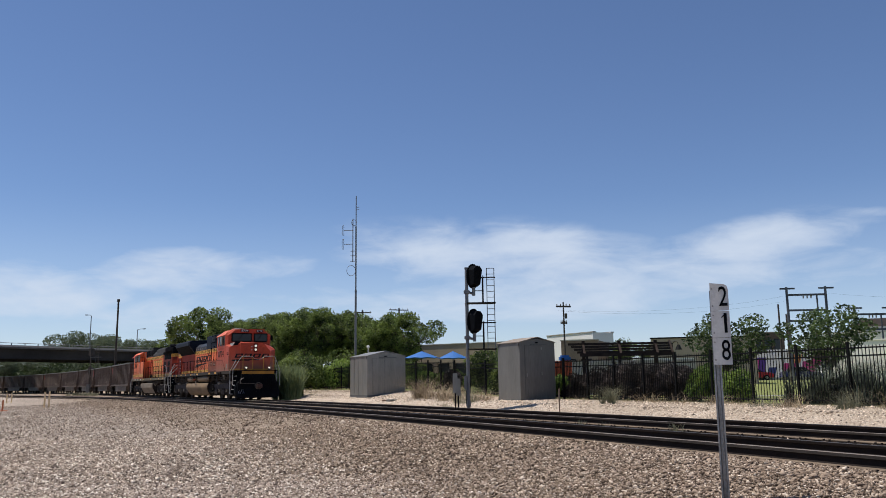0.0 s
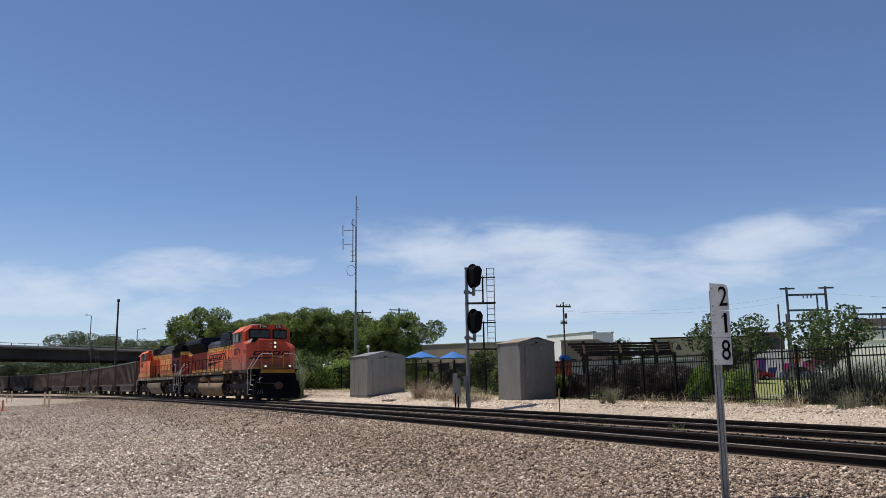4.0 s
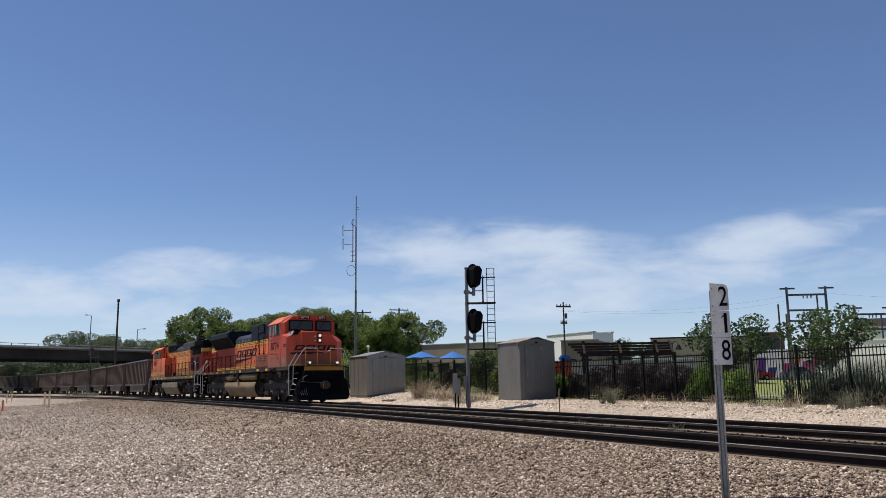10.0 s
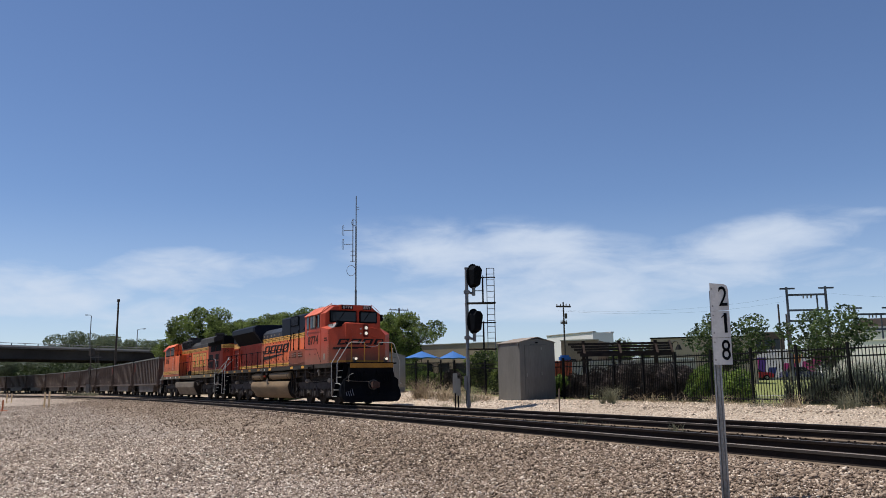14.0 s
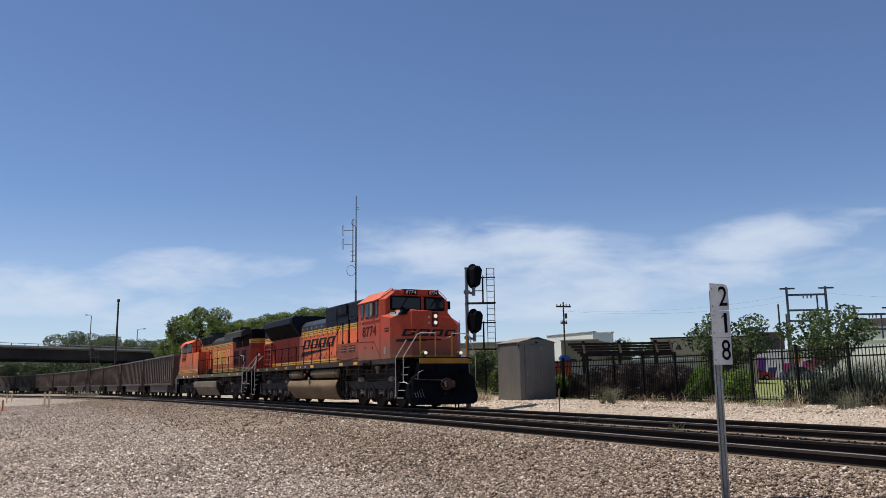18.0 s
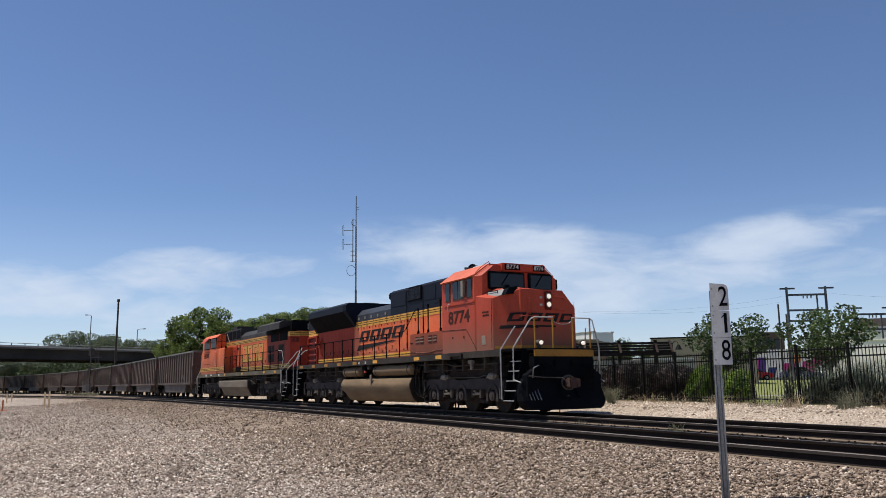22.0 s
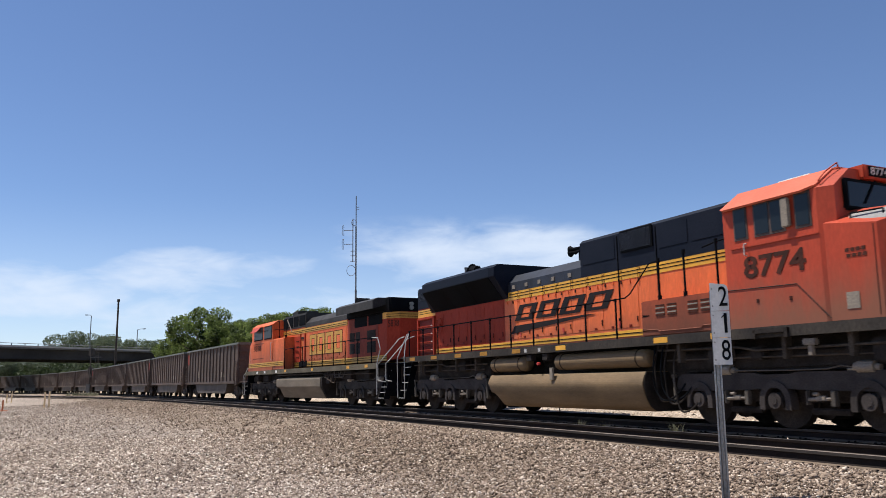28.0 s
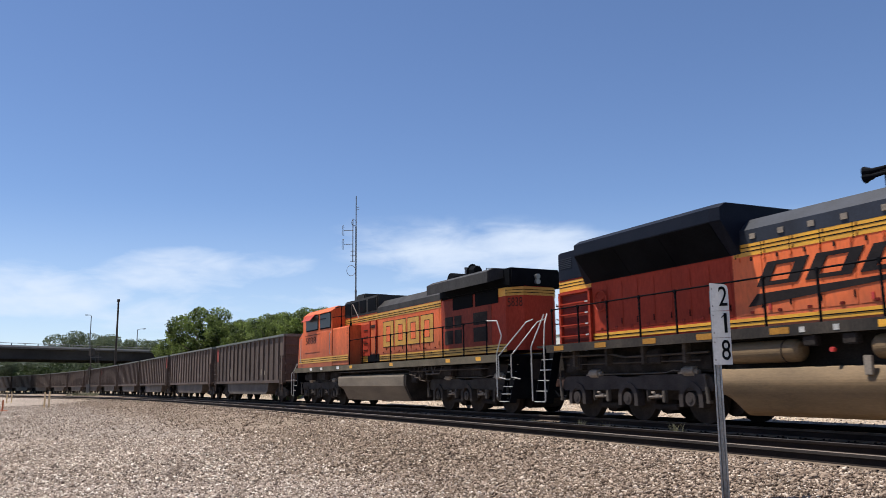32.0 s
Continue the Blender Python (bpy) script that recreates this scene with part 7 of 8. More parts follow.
def milepost():
    x, y = 2.884, 8.5
    z0 = gz(x, y)
    M = thing("milepost", "white milepost plate lettered 218 on a steel post", "milepost sign", pose(x, y, 0, 0, 0.2, -21))
    steel = mat("dark_steel_channel", (0.30, 0.30, 0.305), (0.20, 0.20, 0.205), 0.38, metal=0.7, fine=30)
    # hat-shaped channel, open towards the yard
    bm = bmesh.new()
    prism(bm, [(-0.050, -0.022), (-0.034, -0.022), (-0.026, 0.022), (0.006, 0.022), (0.014, -0.022), (0.030, -0.022), (0.030, -0.017), (0.018, -0.017), (0.009, 0.028), (-0.029, 0.028), (-0.038, -0.017), (-0.050, -0.017)], "z", z0 - 0.1, 1.95)
    part("post", bm, steel, M, "grey channel steel post")
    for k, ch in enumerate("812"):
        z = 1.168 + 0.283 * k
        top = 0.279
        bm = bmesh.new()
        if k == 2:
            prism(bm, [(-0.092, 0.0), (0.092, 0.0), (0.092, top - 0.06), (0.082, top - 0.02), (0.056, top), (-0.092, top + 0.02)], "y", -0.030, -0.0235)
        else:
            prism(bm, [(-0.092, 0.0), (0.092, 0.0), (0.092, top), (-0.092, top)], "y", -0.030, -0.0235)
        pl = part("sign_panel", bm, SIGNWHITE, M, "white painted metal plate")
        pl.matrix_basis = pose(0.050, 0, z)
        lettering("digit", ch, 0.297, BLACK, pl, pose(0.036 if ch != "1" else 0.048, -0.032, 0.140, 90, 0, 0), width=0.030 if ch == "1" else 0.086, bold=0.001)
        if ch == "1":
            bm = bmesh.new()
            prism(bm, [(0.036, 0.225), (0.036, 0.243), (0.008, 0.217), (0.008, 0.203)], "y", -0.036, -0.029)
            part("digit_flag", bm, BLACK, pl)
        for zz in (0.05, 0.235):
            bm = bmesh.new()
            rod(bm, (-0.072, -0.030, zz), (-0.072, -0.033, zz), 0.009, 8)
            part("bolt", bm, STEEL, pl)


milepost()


# ---- fence along the park ----
FX, FY, FDX, FDY, FSTEP = 10.75, 24.6, -0.44, 0.898, 1.78


def fence_at(k):
    return FX + FDX * FSTEP * k, FY + FDY * FSTEP * k


def make_fence():
    F = thing("fence", "black steel picket fence along the park", "fence")
    turn = math.degrees(math.atan2(FDY, FDX))
    bm = bmesh.new()
    box(bm, -0.038, 0.038, -0.038, 0.038, -0.2, 1.77, 0.006)
    box(bm, -0.045, 0.045, -0.045, 0.045, 1.77, 1.80, 0.006)
    post = mesh_of("fence_post", bm, DARKSTEEL)
    bm = bmesh.new()
    box(bm, 0.05, FSTEP - 0.05, -0.02, 0.02, -0.02, 0.02)
    rail = mesh_of("fence_rail", bm, DARKSTEEL)
    bm = bmesh.new()
    box(bm, -0.0085, 0.0085, -0.0085, 0.0085, 0.06, 1.69)
    picket = mesh_of("picket", bm, DARKSTEEL)
    far = bmesh.new()
    for k in range(-5, 32):
        x, y = fence_at(k)
        z = gz(x, y)
        m = pose(x, y, z, 0, 0, turn)
        share("fence_post", post, F, m)
        for zz in (0.14, 1.40, 1.62):
            share("fence_rail", rail, F, m @ pose(0, 0, zz))
        for i in range(1, 16):
            mm = m @ pose(FSTEP * i / 16, 0, 0)
            if k < 14:
                share("picket", picket, F, mm)
            else:
                bmesh.ops.create_cube(far, size=1, matrix=mm @ Matrix.LocRotScale((0, 0, 0.875), None, (0.018, 0.018, 1.63)))
    ob = part("picket", far, DARKSTEEL, F)
    ob["kind"] = "stuff"


make_fence()


# ---- park behind the fence ----
def pergola():
    P = thing("pergola", "dark stained timber shade pergola with tilted slat canopy", "pergola", pose(5.62, 36.6, gz(5.7, 37.0), 0, 0, -6))
    wood = mat("dark_stained_timber", (0.046, 0.033, 0.027), (0.026, 0.019, 0.017), 0.85, scale=3, fine=30, bump=0.2, spec=0.08)
    for x in (0.7, 2.3, 3.9):
        bm = bmesh.new()
        box(bm, x - 0.07, x + 0.07, -0.1, 0.04, -0.2, 2.56, 0.01)
        part("post", bm, wood, P)
        bm = bmesh.new()
        prism(bm, [(0.05, 2.5), (0.05, 2.38), (-0.75, 1.82), (-0.75, 1.94)], "x", x - 0.05, x + 0.05)
        part("rafter", bm, wood, P)
    for k in range(5):
        y, z = 0.02 - 0.18 * k, 2.42 - 0.128 * k
        bm = bmesh.new()
        box(bm, 0.02 + 0.12 * k, 4.55, y - 0.03, y + 0.03, z - 0.052, z + 0.05, 0.008)
        part("roof_slat", bm, wood, P)
    bm = bmesh.new()
    prism(bm, [(0.06, 2.56), (0.06, 2.42), (-0.76, 1.84), (-0.76, 2.0)], "x", 4.50, 4.58)
    part("end_board", bm, wood, P)
    bm = bmesh.new()
    box(bm, 0.5, 4.56, -0.80, -0.72, 1.84, 1.98, 0.008)
    part("front_beam", bm, wood, P)


pergola()
UMBRELLA = mat("blue_umbrella_cloth", (0.022, 0.125, 0.38), (0.018, 0.10, 0.30), 0.75, fine=30, bump=0.05, speck=0.1)
for x, y, zt, ur in ((-1.75, 62.0, 3.25, 1.42), (0.62, 58.0, 3.08, 1.15)):
    g = gz(x, y)
    U = thing("patio_umbrella", "bright blue patio umbrella on a dark pole", "umbrella", pose(x, y, g), "patio umbrellas")
    bm = bmesh.new()
    rod(bm, (0, 0, 0), (0, 0, zt - g), 0.03, 8)
    part("pole", bm, DARKSTEEL, U)
    h = zt - g
    for k in range(8):
        a0, a1 = k * math.pi / 4, (k + 1) * math.pi / 4
        bm = bmesh.new()
        t0, t1 = Vector((0, 0, h)), Vector((0, 0, h - 0.02))
        p, q = Vector((ur * math.cos(a0), ur * math.sin(a0), h - 0.54)), Vector((ur * math.cos(a1), ur * math.sin(a1), h - 0.54))
        mid = (p + q) / 2 * 0.97
        mid.z = h - 0.49
        vs = [bm.verts.new(v) for v in (t0, p, mid, q)] + [bm.verts.new(v - Vector((0, 0, 0.02))) for v in (t0, p, mid, q)]
        for f in ((0, 1, 2), (0, 2, 3), (4, 6, 5), (4, 7, 6), (1, 5, 6, 2), (2, 6, 7, 3)):
            bm.faces.new([vs[i] for i in f])
        part("canopy_panel", bm, UMBRELLA, U)
    bm = bmesh.new()
    rod(bm, (0, 0, 0.70), (0, 0, 0.74), 0.55, 18)
    rod(bm, (0, 0, 0), (0, 0, 0.05), 0.3, 14)
    part("table_top", bm, DARKSTEEL, U)

# planting
rngp = random.Random(11)
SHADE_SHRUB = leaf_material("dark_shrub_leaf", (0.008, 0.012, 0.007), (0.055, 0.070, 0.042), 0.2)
for k, (x, y, h, r, n) in enumerate(((11.45, 25.3, 1.25, 0.42, 620), (11.9, 24.5, 1.45, 0.5, 800), (12.45, 23.6, 1.5, 0.55, 900), (12.9, 22.8, 1.45, 0.5, 800), (13.3, 22.2, 1.5, 0.5, 700))):
    tuft("sage_bush", x, y, h, r, n, LEAF_SAGE, "upright grey-green sage bush behind the fence", 70 + k, 0.017, 0.30)
for k, (x, y, w, h) in enumerate(((5.9, 36.1, 1.5, 1.15), (6.5, 35.0, 2.0, 1.45), (7.1, 33.9, 2.1, 1.5), (7.7, 32.8, 2.1, 1.55), (8.25, 31.7, 2.1, 1.5), (8.8, 30.7, 2.0, 1.45), (9.2, 29.9, 1.4, 1.2),
                                  (7.5, 34.5, 2.0, 1.4), (8.3, 33.1, 2.0, 1.4), (9.1, 31.8, 1.9, 1.35), (6.6, 34.5, 1.5, 0.8), (7.6, 32.6, 1.5, 0.8), (8.5, 30.9, 1.5, 0.8))):
    make_bush(40 + k, w, h, LEAF_DARK, 0.09, 4600, "dark purple-leaved shrub behind the fence", m=pose(x, y, gz(x, y)), group="shrubs behind the fence")
for k, (x, y, w, h, lf, lab) in enumerate((
        (9.5, 29.1, 1.9, 1.5, LEAF_LIGHT, "fresh green shrub behind the fence"), (10.2, 28.1, 1.2, 1.15, LEAF_LIGHT, "fresh green shrub behind the fence"),
        (12.0, 24.0, 1.4, 0.9, SHADE_SHRUB, "low dark green shrub behind the fence"), (13.0, 21.9, 1.3, 0.95, SHADE_SHRUB, "low dark green shrub behind the fence"),
        (3.2, 43.0, 2.2, 2.3, LEAF, "tall green shrub behind the fence"), (2.2, 46.0, 2.8, 3.3, LEAF, "tall green shrub behind the fence"),
        (0.4, 47.0, 1.6, 1.3, LEAF_DARK, "low dark shrub behind the fence"), (-1.6, 52.0, 2.0, 1.4, LEAF_LIGHT, "fresh green shrub behind the fence"),
        (5.4, 38.6, 1.5, 1.1, LEAF_LIGHT, "fresh green shrub behind the fence"))):
    make_bush(60 + k, w, h, lf, 0.10 if y < 40 else 0.16, 3200, lab, m=pose(x, y, gz(x, y)), group="shrubs behind the fence")
for k, (x, y, h) in enumerate(((-10.7, 55.5, 2.7), (-10.2, 55.2, 2.3), (-11.2, 56.3, 2.5), (-10.5, 56.0, 2.5))):
    tuft("feathery_bush", x, y, h, 0.40, 1100, FEATHER, "feathery upright green bush beside the tracks", 90 + k, 0.03, 0.16)
for k in range(16):
    x, y = fence_at(14 + k * 1.15)
    x, y = x + 2.2 + rngp.uniform(-0.4, 0.9), y + 1.6
    make_bush(120 + k, 2.6, rngp.uniform(1.7, 2.7) if k > 4 else 1.3, LEAF if k % 4 else LEAF_LIGHT, 0.2, 1500, "broad green shrub behind the fence", name="bush", m=pose(x, y, gz(x, y)), group="bushes below the trees")
for k in range(9):
    x, y = -10.6 - k * 1.7, 68 + k * 3.4
    make_bush(100 + k, 4.2, rngp.uniform(2.0, 3.3), LEAF, 0.2, 2200, "broad green shrub below the trees", name="bush", m=pose(x, y, gz(x, y)), group="bushes below the trees")


for k, (x, y, w, h, lf) in enumerate(((-8.7, 65.0, 3.4, 2.5, LEAF_LIGHT), (-10.6, 64.0, 3.6, 2.2, LEAF), (-7.0, 66.0, 3.4, 2.6, LEAF), (-12.4, 70.0, 4.6, 3.6, LEAF), (-5.6, 64.0, 3.0, 2.4, LEAF), (-9.6, 71.0, 5.0, 3.9, LEAF))):
    make_bush(150 + k, w, h, lf, 0.19, 2400, "broad green shrub below the trees", name="bush", m=pose(x, y, gz(x, y)), group="bushes below the trees")


OAKS = [make_tree(200 + k, 8.0, 4.0, LEAF, 0.20, 640, "broad green oak with an uneven crown", group="trees behind the line", many=30, lobe=(0.13, 0.34)) for k in range(3)]
for i, (x, y, h) in enumerate(((-29.6, 98, 9.9), (-34.2, 106, 7.2), (-25.5, 96, 7.9), (-19.5, 88, 7.6), (-16.6, 82, 7.4), (-12.9, 80, 7.9), (-9.9, 83, 7.6), (-6.4, 78, 6.3), (-4.05, 76, 7.0),
                               (-22.0, 102, 8.0), (-29, 112, 9.0), (-9.0, 92, 7.6), (-15, 95, 8.6), (-6.8, 90, 7.0), (-38.5, 118, 6.2), (-42.5, 132, 6.6), (-10.9, 84, 8.1), (-17.9, 86, 8.0))):
    k = i % 3
    if i < 3:
        OAKS[k].matrix_basis = pose(x, y, gz(x, y), 0, 0, 40 * i) @ Matrix.Diagonal((h / 8, h / 8, h / 8, 1))
    else:
        ob = copy_thing(OAKS[k], Matrix.Identity(4))
        ob.matrix_basis = pose(x, y, gz(x, y), 0, 0, 67 * i + (150 if i == 8 else 0)) @ Matrix.Diagonal((h / 8, h / 8, h / 8, 1))
make_bush(170, 3.4, 4.0, LEAF, 0.2, 2400, "distant green shrub between the buildings", name="bush", m=pose(15.6, 70.0, gz(15.6, 70.0)), group="bushes below the trees")
make_bush(171, 3.0, 3.9, LEAF, 0.2, 2200, "distant green shrub between the buildings", name="bush", m=pose(18.0, 71.0, gz(18.0, 71.0)), group="bushes below the trees")
HAZY = make_tree(230, 14.0, 8.0, LEAF_HAZE, 0.42, 110, "hazy green tree beyond the bridge", group="trees beyond the bridge", many=18)
for i, (x, y, h) in enumerate(((-118.5, 262, 17.6), (-110, 264, 16.5), (-95, 245, 14.0), (-86, 240, 13.5), (-140, 238, 9.5), (-128, 236, 9), (-118, 240, 9.5), (-150, 255, 10), (-106, 236, 8.5), (-160, 270, 12), (-78, 236, 12.0), (-70, 228, 11.0), (-135, 260, 11))):
    ob = HAZY if i == 0 else copy_thing(HAZY, Matrix.Identity(4))
    ob.matrix_basis = pose(x, y, gz(x, y), 0, 0, 51 * i) @ Matrix.Diagonal((h / 14, h / 14, h / 14, 1))
# leaf colour darkened to stand for the bridge's shade on the thickets
SHADELEAF = leaf_material("shade_darkened_far_leaf", (0.018, 0.032, 0.011), (0.075, 0.105, 0.038), 0.3)
THICKET = make_bush(130, 13, 6.2, SHADELEAF, 0.5, 2600, "thicket below the bridge, its shade in the dark green", name="thicket", group="thickets below the bridge")
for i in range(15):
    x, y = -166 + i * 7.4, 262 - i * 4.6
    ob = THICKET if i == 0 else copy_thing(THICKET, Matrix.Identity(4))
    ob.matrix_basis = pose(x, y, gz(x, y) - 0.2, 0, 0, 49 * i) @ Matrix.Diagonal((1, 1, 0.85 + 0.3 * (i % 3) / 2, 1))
LEAF_YOUNG = leaf_material("young_tree_leaf", (0.013, 0.026, 0.010), (0.115, 0.165, 0.055), 0.28)
CRAPE = make_tree(240, 3.5, 1.6, LEAF_YOUNG, 0.125, 1150, "small young park tree with a loose crown", name="young_tree", many=13, trunk_share=0.34)
CRAPE.matrix_basis = pose(11.6, 33.0, gz(11.6, 33), 0, 0, 20)
for x, y, t, sc in ((13.9, 29.2, 130, 0.98), (3.6, 44.5, 10, 0.75)):
    ob = copy_thing(CRAPE, Matrix.Identity(4))
    ob.matrix_basis = pose(x, y, gz(x, y), 0, 0, t) @ Matrix.Diagonal((sc, sc, sc, 1))


# ---- buildings behind the park ----
TANWALL = mat("tan_stucco", (0.40, 0.32, 0.245), (0.33, 0.265, 0.205), 0.9, scale=0.5, fine=8, bump=0.08, speck=0.1)
BROWNWALL = mat("brown_brick_wall", (0.25, 0.185, 0.14), (0.19, 0.14, 0.11), 0.9, scale=0.6, fine=10, bump=0.12, speck=0.15)
BROWNDARK = mat("dark_brown_siding", (0.15, 0.10, 0.075), (0.10, 0.07, 0.055), 0.85, scale=0.6, fine=10, bump=0.12, speck=0.2)
WHITEWALL = mat("white_painted_wall", (0.84, 0.82, 0.79), (0.75, 0.73, 0.70), 0.8, scale=0.5, fine=10, bump=0.05, speck=0.06)
CREAM = mat("cream_wall", (0.86, 0.82, 0.72), (0.78, 0.74, 0.64), 0.85, scale=0.5, fine=10, bump=0.05, speck=0.08)
ROOFGREY = mat("grey_roof_felt", (0.16, 0.155, 0.15), (0.11, 0.105, 0.1), 0.9)
DARKGLASS = glass("dark_window_glass", (0.03, 0.035, 0.04), 0.08)


def building(label, x, y, turn, w, d, h, wall, bays=(), parapet=0.35, trim=None, band=0.1):
    """Flat-roofed block: walls, coping, roof, and openings along its front (x0, x1, z0, z1)."""
    B = thing("building", label, "building", pose(x, y, 0.1, 0, 0, turn))
    bm = bmesh.new()
    box(bm, 0, w, 0, 0.25, -0.5, h)
    part("front_wall", bm, wall, B)
    bm = bmesh.new()
    box(bm, 0, 0.25, 0.25, d, -0.5, h)
    part("side_wall", bm, wall, B)
    bm = bmesh.new()
    box(bm, w - 0.25, w, 0.25, d, -0.5, h)
    part("side_wall", bm, wall, B)
    bm = bmesh.new()
    box(bm, 0.25, w - 0.25, d - 0.25, d, -0.5, h)
    part("rear_wall", bm, wall, B)
    bm = bmesh.new()
    box(bm, 0.25, w - 0.25, 0.25, d - 0.25, h - parapet - 0.2, h - parapet)
    part("roof", bm, ROOFGREY, B)
    for a, b, c, e in ((-0.06, w + 0.06, -0.06, 0.3), (-0.06, w + 0.06, d - 0.3, d + 0.06)):
        bm = bmesh.new()
        box(bm, a, b, c, e, h, h + band, 0.01)
        part("coping", bm, trim or CONCRETE, B)
    for x0, x1, z0, z1 in bays:
        bm = bmesh.new()
        box(bm, x0 - 0.08, x1 + 0.08, -0.05, 0.0, z0 - 0.08, z1 + 0.08)
        wn = part("window", bm, DARKSTEEL, B)
        bm = bmesh.new()
        box(bm, x0, x1, -0.06, -0.04, z0, z1)
        part("pane", bm, DARKGLASS, wn)
    return B


building("long low tan stucco building behind the park", -7.0, 92.7, -32, 24.5, 14, 4.75, TANWALL, [(1 + 2.2 * k, 2.2 + 2.2 * k, 1.0, 2.6) for k in range(7)])
building("white flat-roofed building with a long sunlit wall", 10.46, 81.5, -62, 7.4, 2.4, 5.15, WHITEWALL)
building("brown brick shop building with a door", 9.6, 66.0, -20, 3.0, 6, 3.95, BROWNWALL, [(0.5, 1.1, 0.4, 2.4), (1.7, 2.4, 1.0, 2.4)])
building("tan walled building behind a green screen", 15.7, 61.0, -14, 7.5, 12, 3.8, TANWALL, [], trim=DARKSTEEL)
building("large cream and brown building past the lawn", 50.5, 112.6, -26, 40, 18, 6.6, CREAM, [(8 + 4.2 * k, 10.4 + 4.2 * k, 3.2, 5.0) for k in range(7)])
building("narrow brown sided building beside the cream one", 43.7, 115.3, -14, 4.8, 12, 7.0, BROWNDARK, [(0.8, 1.6, 4.4, 6.0), (2.2, 3.0, 4.4, 6.0), (3.5, 4.2, 4.4, 6.0)])
building("tall cream building with a deep brown roof band", 68.0, 131.0, -22, 28, 14, 8.6, CREAM, [(2 + 4.2 * k, 4.2 + 4.2 * k, 5.4, 7.6) for k in range(6)], trim=BROWNWALL, band=1.3)
building("cream building with sunlit side past the shrubs", 30.2, 64.0, -42, 22, 10, 3.5, CREAM, [], trim=CREAM)
GREENSCREEN = mat("green_screen_cloth", (0.022, 0.17, 0.052), (0.018, 0.12, 0.042), 0.7, fine=12, bump=0.1)
SC = thing("screen_wall", "dark green fence screen with a white rail", "screen fence", pose(11.3, 47.9, gz(11.3, 47.9), 0, 0, -10))
bm = bmesh.new()
box(bm, 0, 3.4, 0, 0.05, 0.3, 1.75)
part("screen", bm, GREENSCREEN, SC)
bm = bmesh.new()
box(bm, -0.05, 3.45, -0.02, 0.07, 1.75, 1.84)
part("top_rail", bm, WHITE, SC)
for xx in (0.0, 1.7, 3.4):
    bm = bmesh.new()
    box(bm, xx - 0.03, xx + 0.03, 0.05, 0.1, -0.1, 1.9)
    part("post", bm, DARKSTEEL, SC)
PW = thing("park_wall", "low pale concrete park wall behind the shrubs", "low wall", pose(6.6, 42.0, gz(6.6, 42), 0, 0, -14))
bm = bmesh.new()
box(bm, 0, 6.2, 0, 0.3, -0.2, 1.62, 0.02)
part("wall", bm, CONCRETE, PW)
bm = bmesh.new()
box(bm, -0.05, 6.25, -0.05, 0.35, 1.62, 1.72, 0.015)
part("coping", bm, CONCRETE, PW)
# gooseneck lamp on the tan wall
GL = thing("wall_lamp", "dark gooseneck lamp on a slim pole", "lamp", pose(12.9, 45.5, gz(12.9, 45.5)))
bm = bmesh.new()
rod(bm, (0, 0, 0), (0, 0, 2.75), 0.04, 8)
part("pole", bm, DARKSTEEL, GL)
bm = bmesh.new()
pipe(bm, [(0, 0, 2.65), (0.12, 0, 2.8), (0.3, 0, 2.78), (0.36, 0, 2.65)], 0.02)
part("arm", bm, DARKSTEEL, GL)
bm = bmesh.new()
rod(bm, (0.36, 0, 2.35), (0.36, 0, 2.65), 0.2, 14, 0.05)
part("shade", bm, DARKSTEEL, GL)
OB = thing("kiosk", "orange-red slatted kiosk counter behind the fence", "kiosk", pose(5.33, 39.5, gz(5.6, 39.5), 0, 0, 10))
OR2 = mat("orange_red_boards", (0.55, 0.10, 0.04), (0.42, 0.08, 0.035), 0.6)
for k in range(7):
    bm = bmesh.new()
    box(bm, k * 0.14, k * 0.14 + 0.125, 0, 0.04, 0.65, 1.75, 0.006)
    part("board", bm, OR2, OB)
bm = bmesh.new()
box(bm, 0, 0.97, 0.04, 0.6, 0.0, 1.7)
part("body", bm, DARKSTEEL, OB)
bm = bmesh.new()
box(bm, 0.42, 0.95, 0.05, 0.5, 1.7, 2.02, 0.08)
part("tarpaulin", bm, UMBRELLA, OB, "folded blue tarpaulin on the counter")


# ---- parked cars past the lawn ----
def parked_car(label, body, x, y, turn):
    C = thing("parked_car", label, "car", pose(x, y, gz(x, y), 0, 0, turn), "cars parked past the lawn")
    bm = bmesh.new()
    prism(bm, [(-2.2, 0.3), (2.2, 0.3), (2.25, 0.7), (1.9, 0.88), (1.0, 0.95), (-1.7, 0.98), (-2.2, 0.85)], "y", -0.85, 0.85)
    bmesh.ops.bevel(bm, geom=bm.edges[:], offset=0.05, segments=2, affect="EDGES")
    part("body", bm, body, C)
    bm = bmesh.new()
    prism(bm, [(-1.7, 0.95), (-1.1, 1.42), (0.3, 1.45), (1.05, 0.95)], "y", -0.72, 0.72)
    part("greenhouse", bm, CABGLASS, C, "dark tinted windows")
    bm = bmesh.new()
    box(bm, -1.05, 0.25, -0.7, 0.7, 1.42, 1.49, 0.02)
    part("roof", bm, body, C)
    for wx in (-1.35, 1.35):
        for wy in (-0.8, 0.8):
            bm = bmesh.new()
            rod(bm, (wx, wy - 0.1, 0.32), (wx, wy + 0.1, 0.32), 0.32, 18)
            w = part("wheel", bm, BLACK, C)
            bm = bmesh.new()
            rod(bm, (wx, wy - 0.11, 0.32), (wx, wy + 0.11, 0.32), 0.18, 12)
            part("rim", bm, STEEL, w)


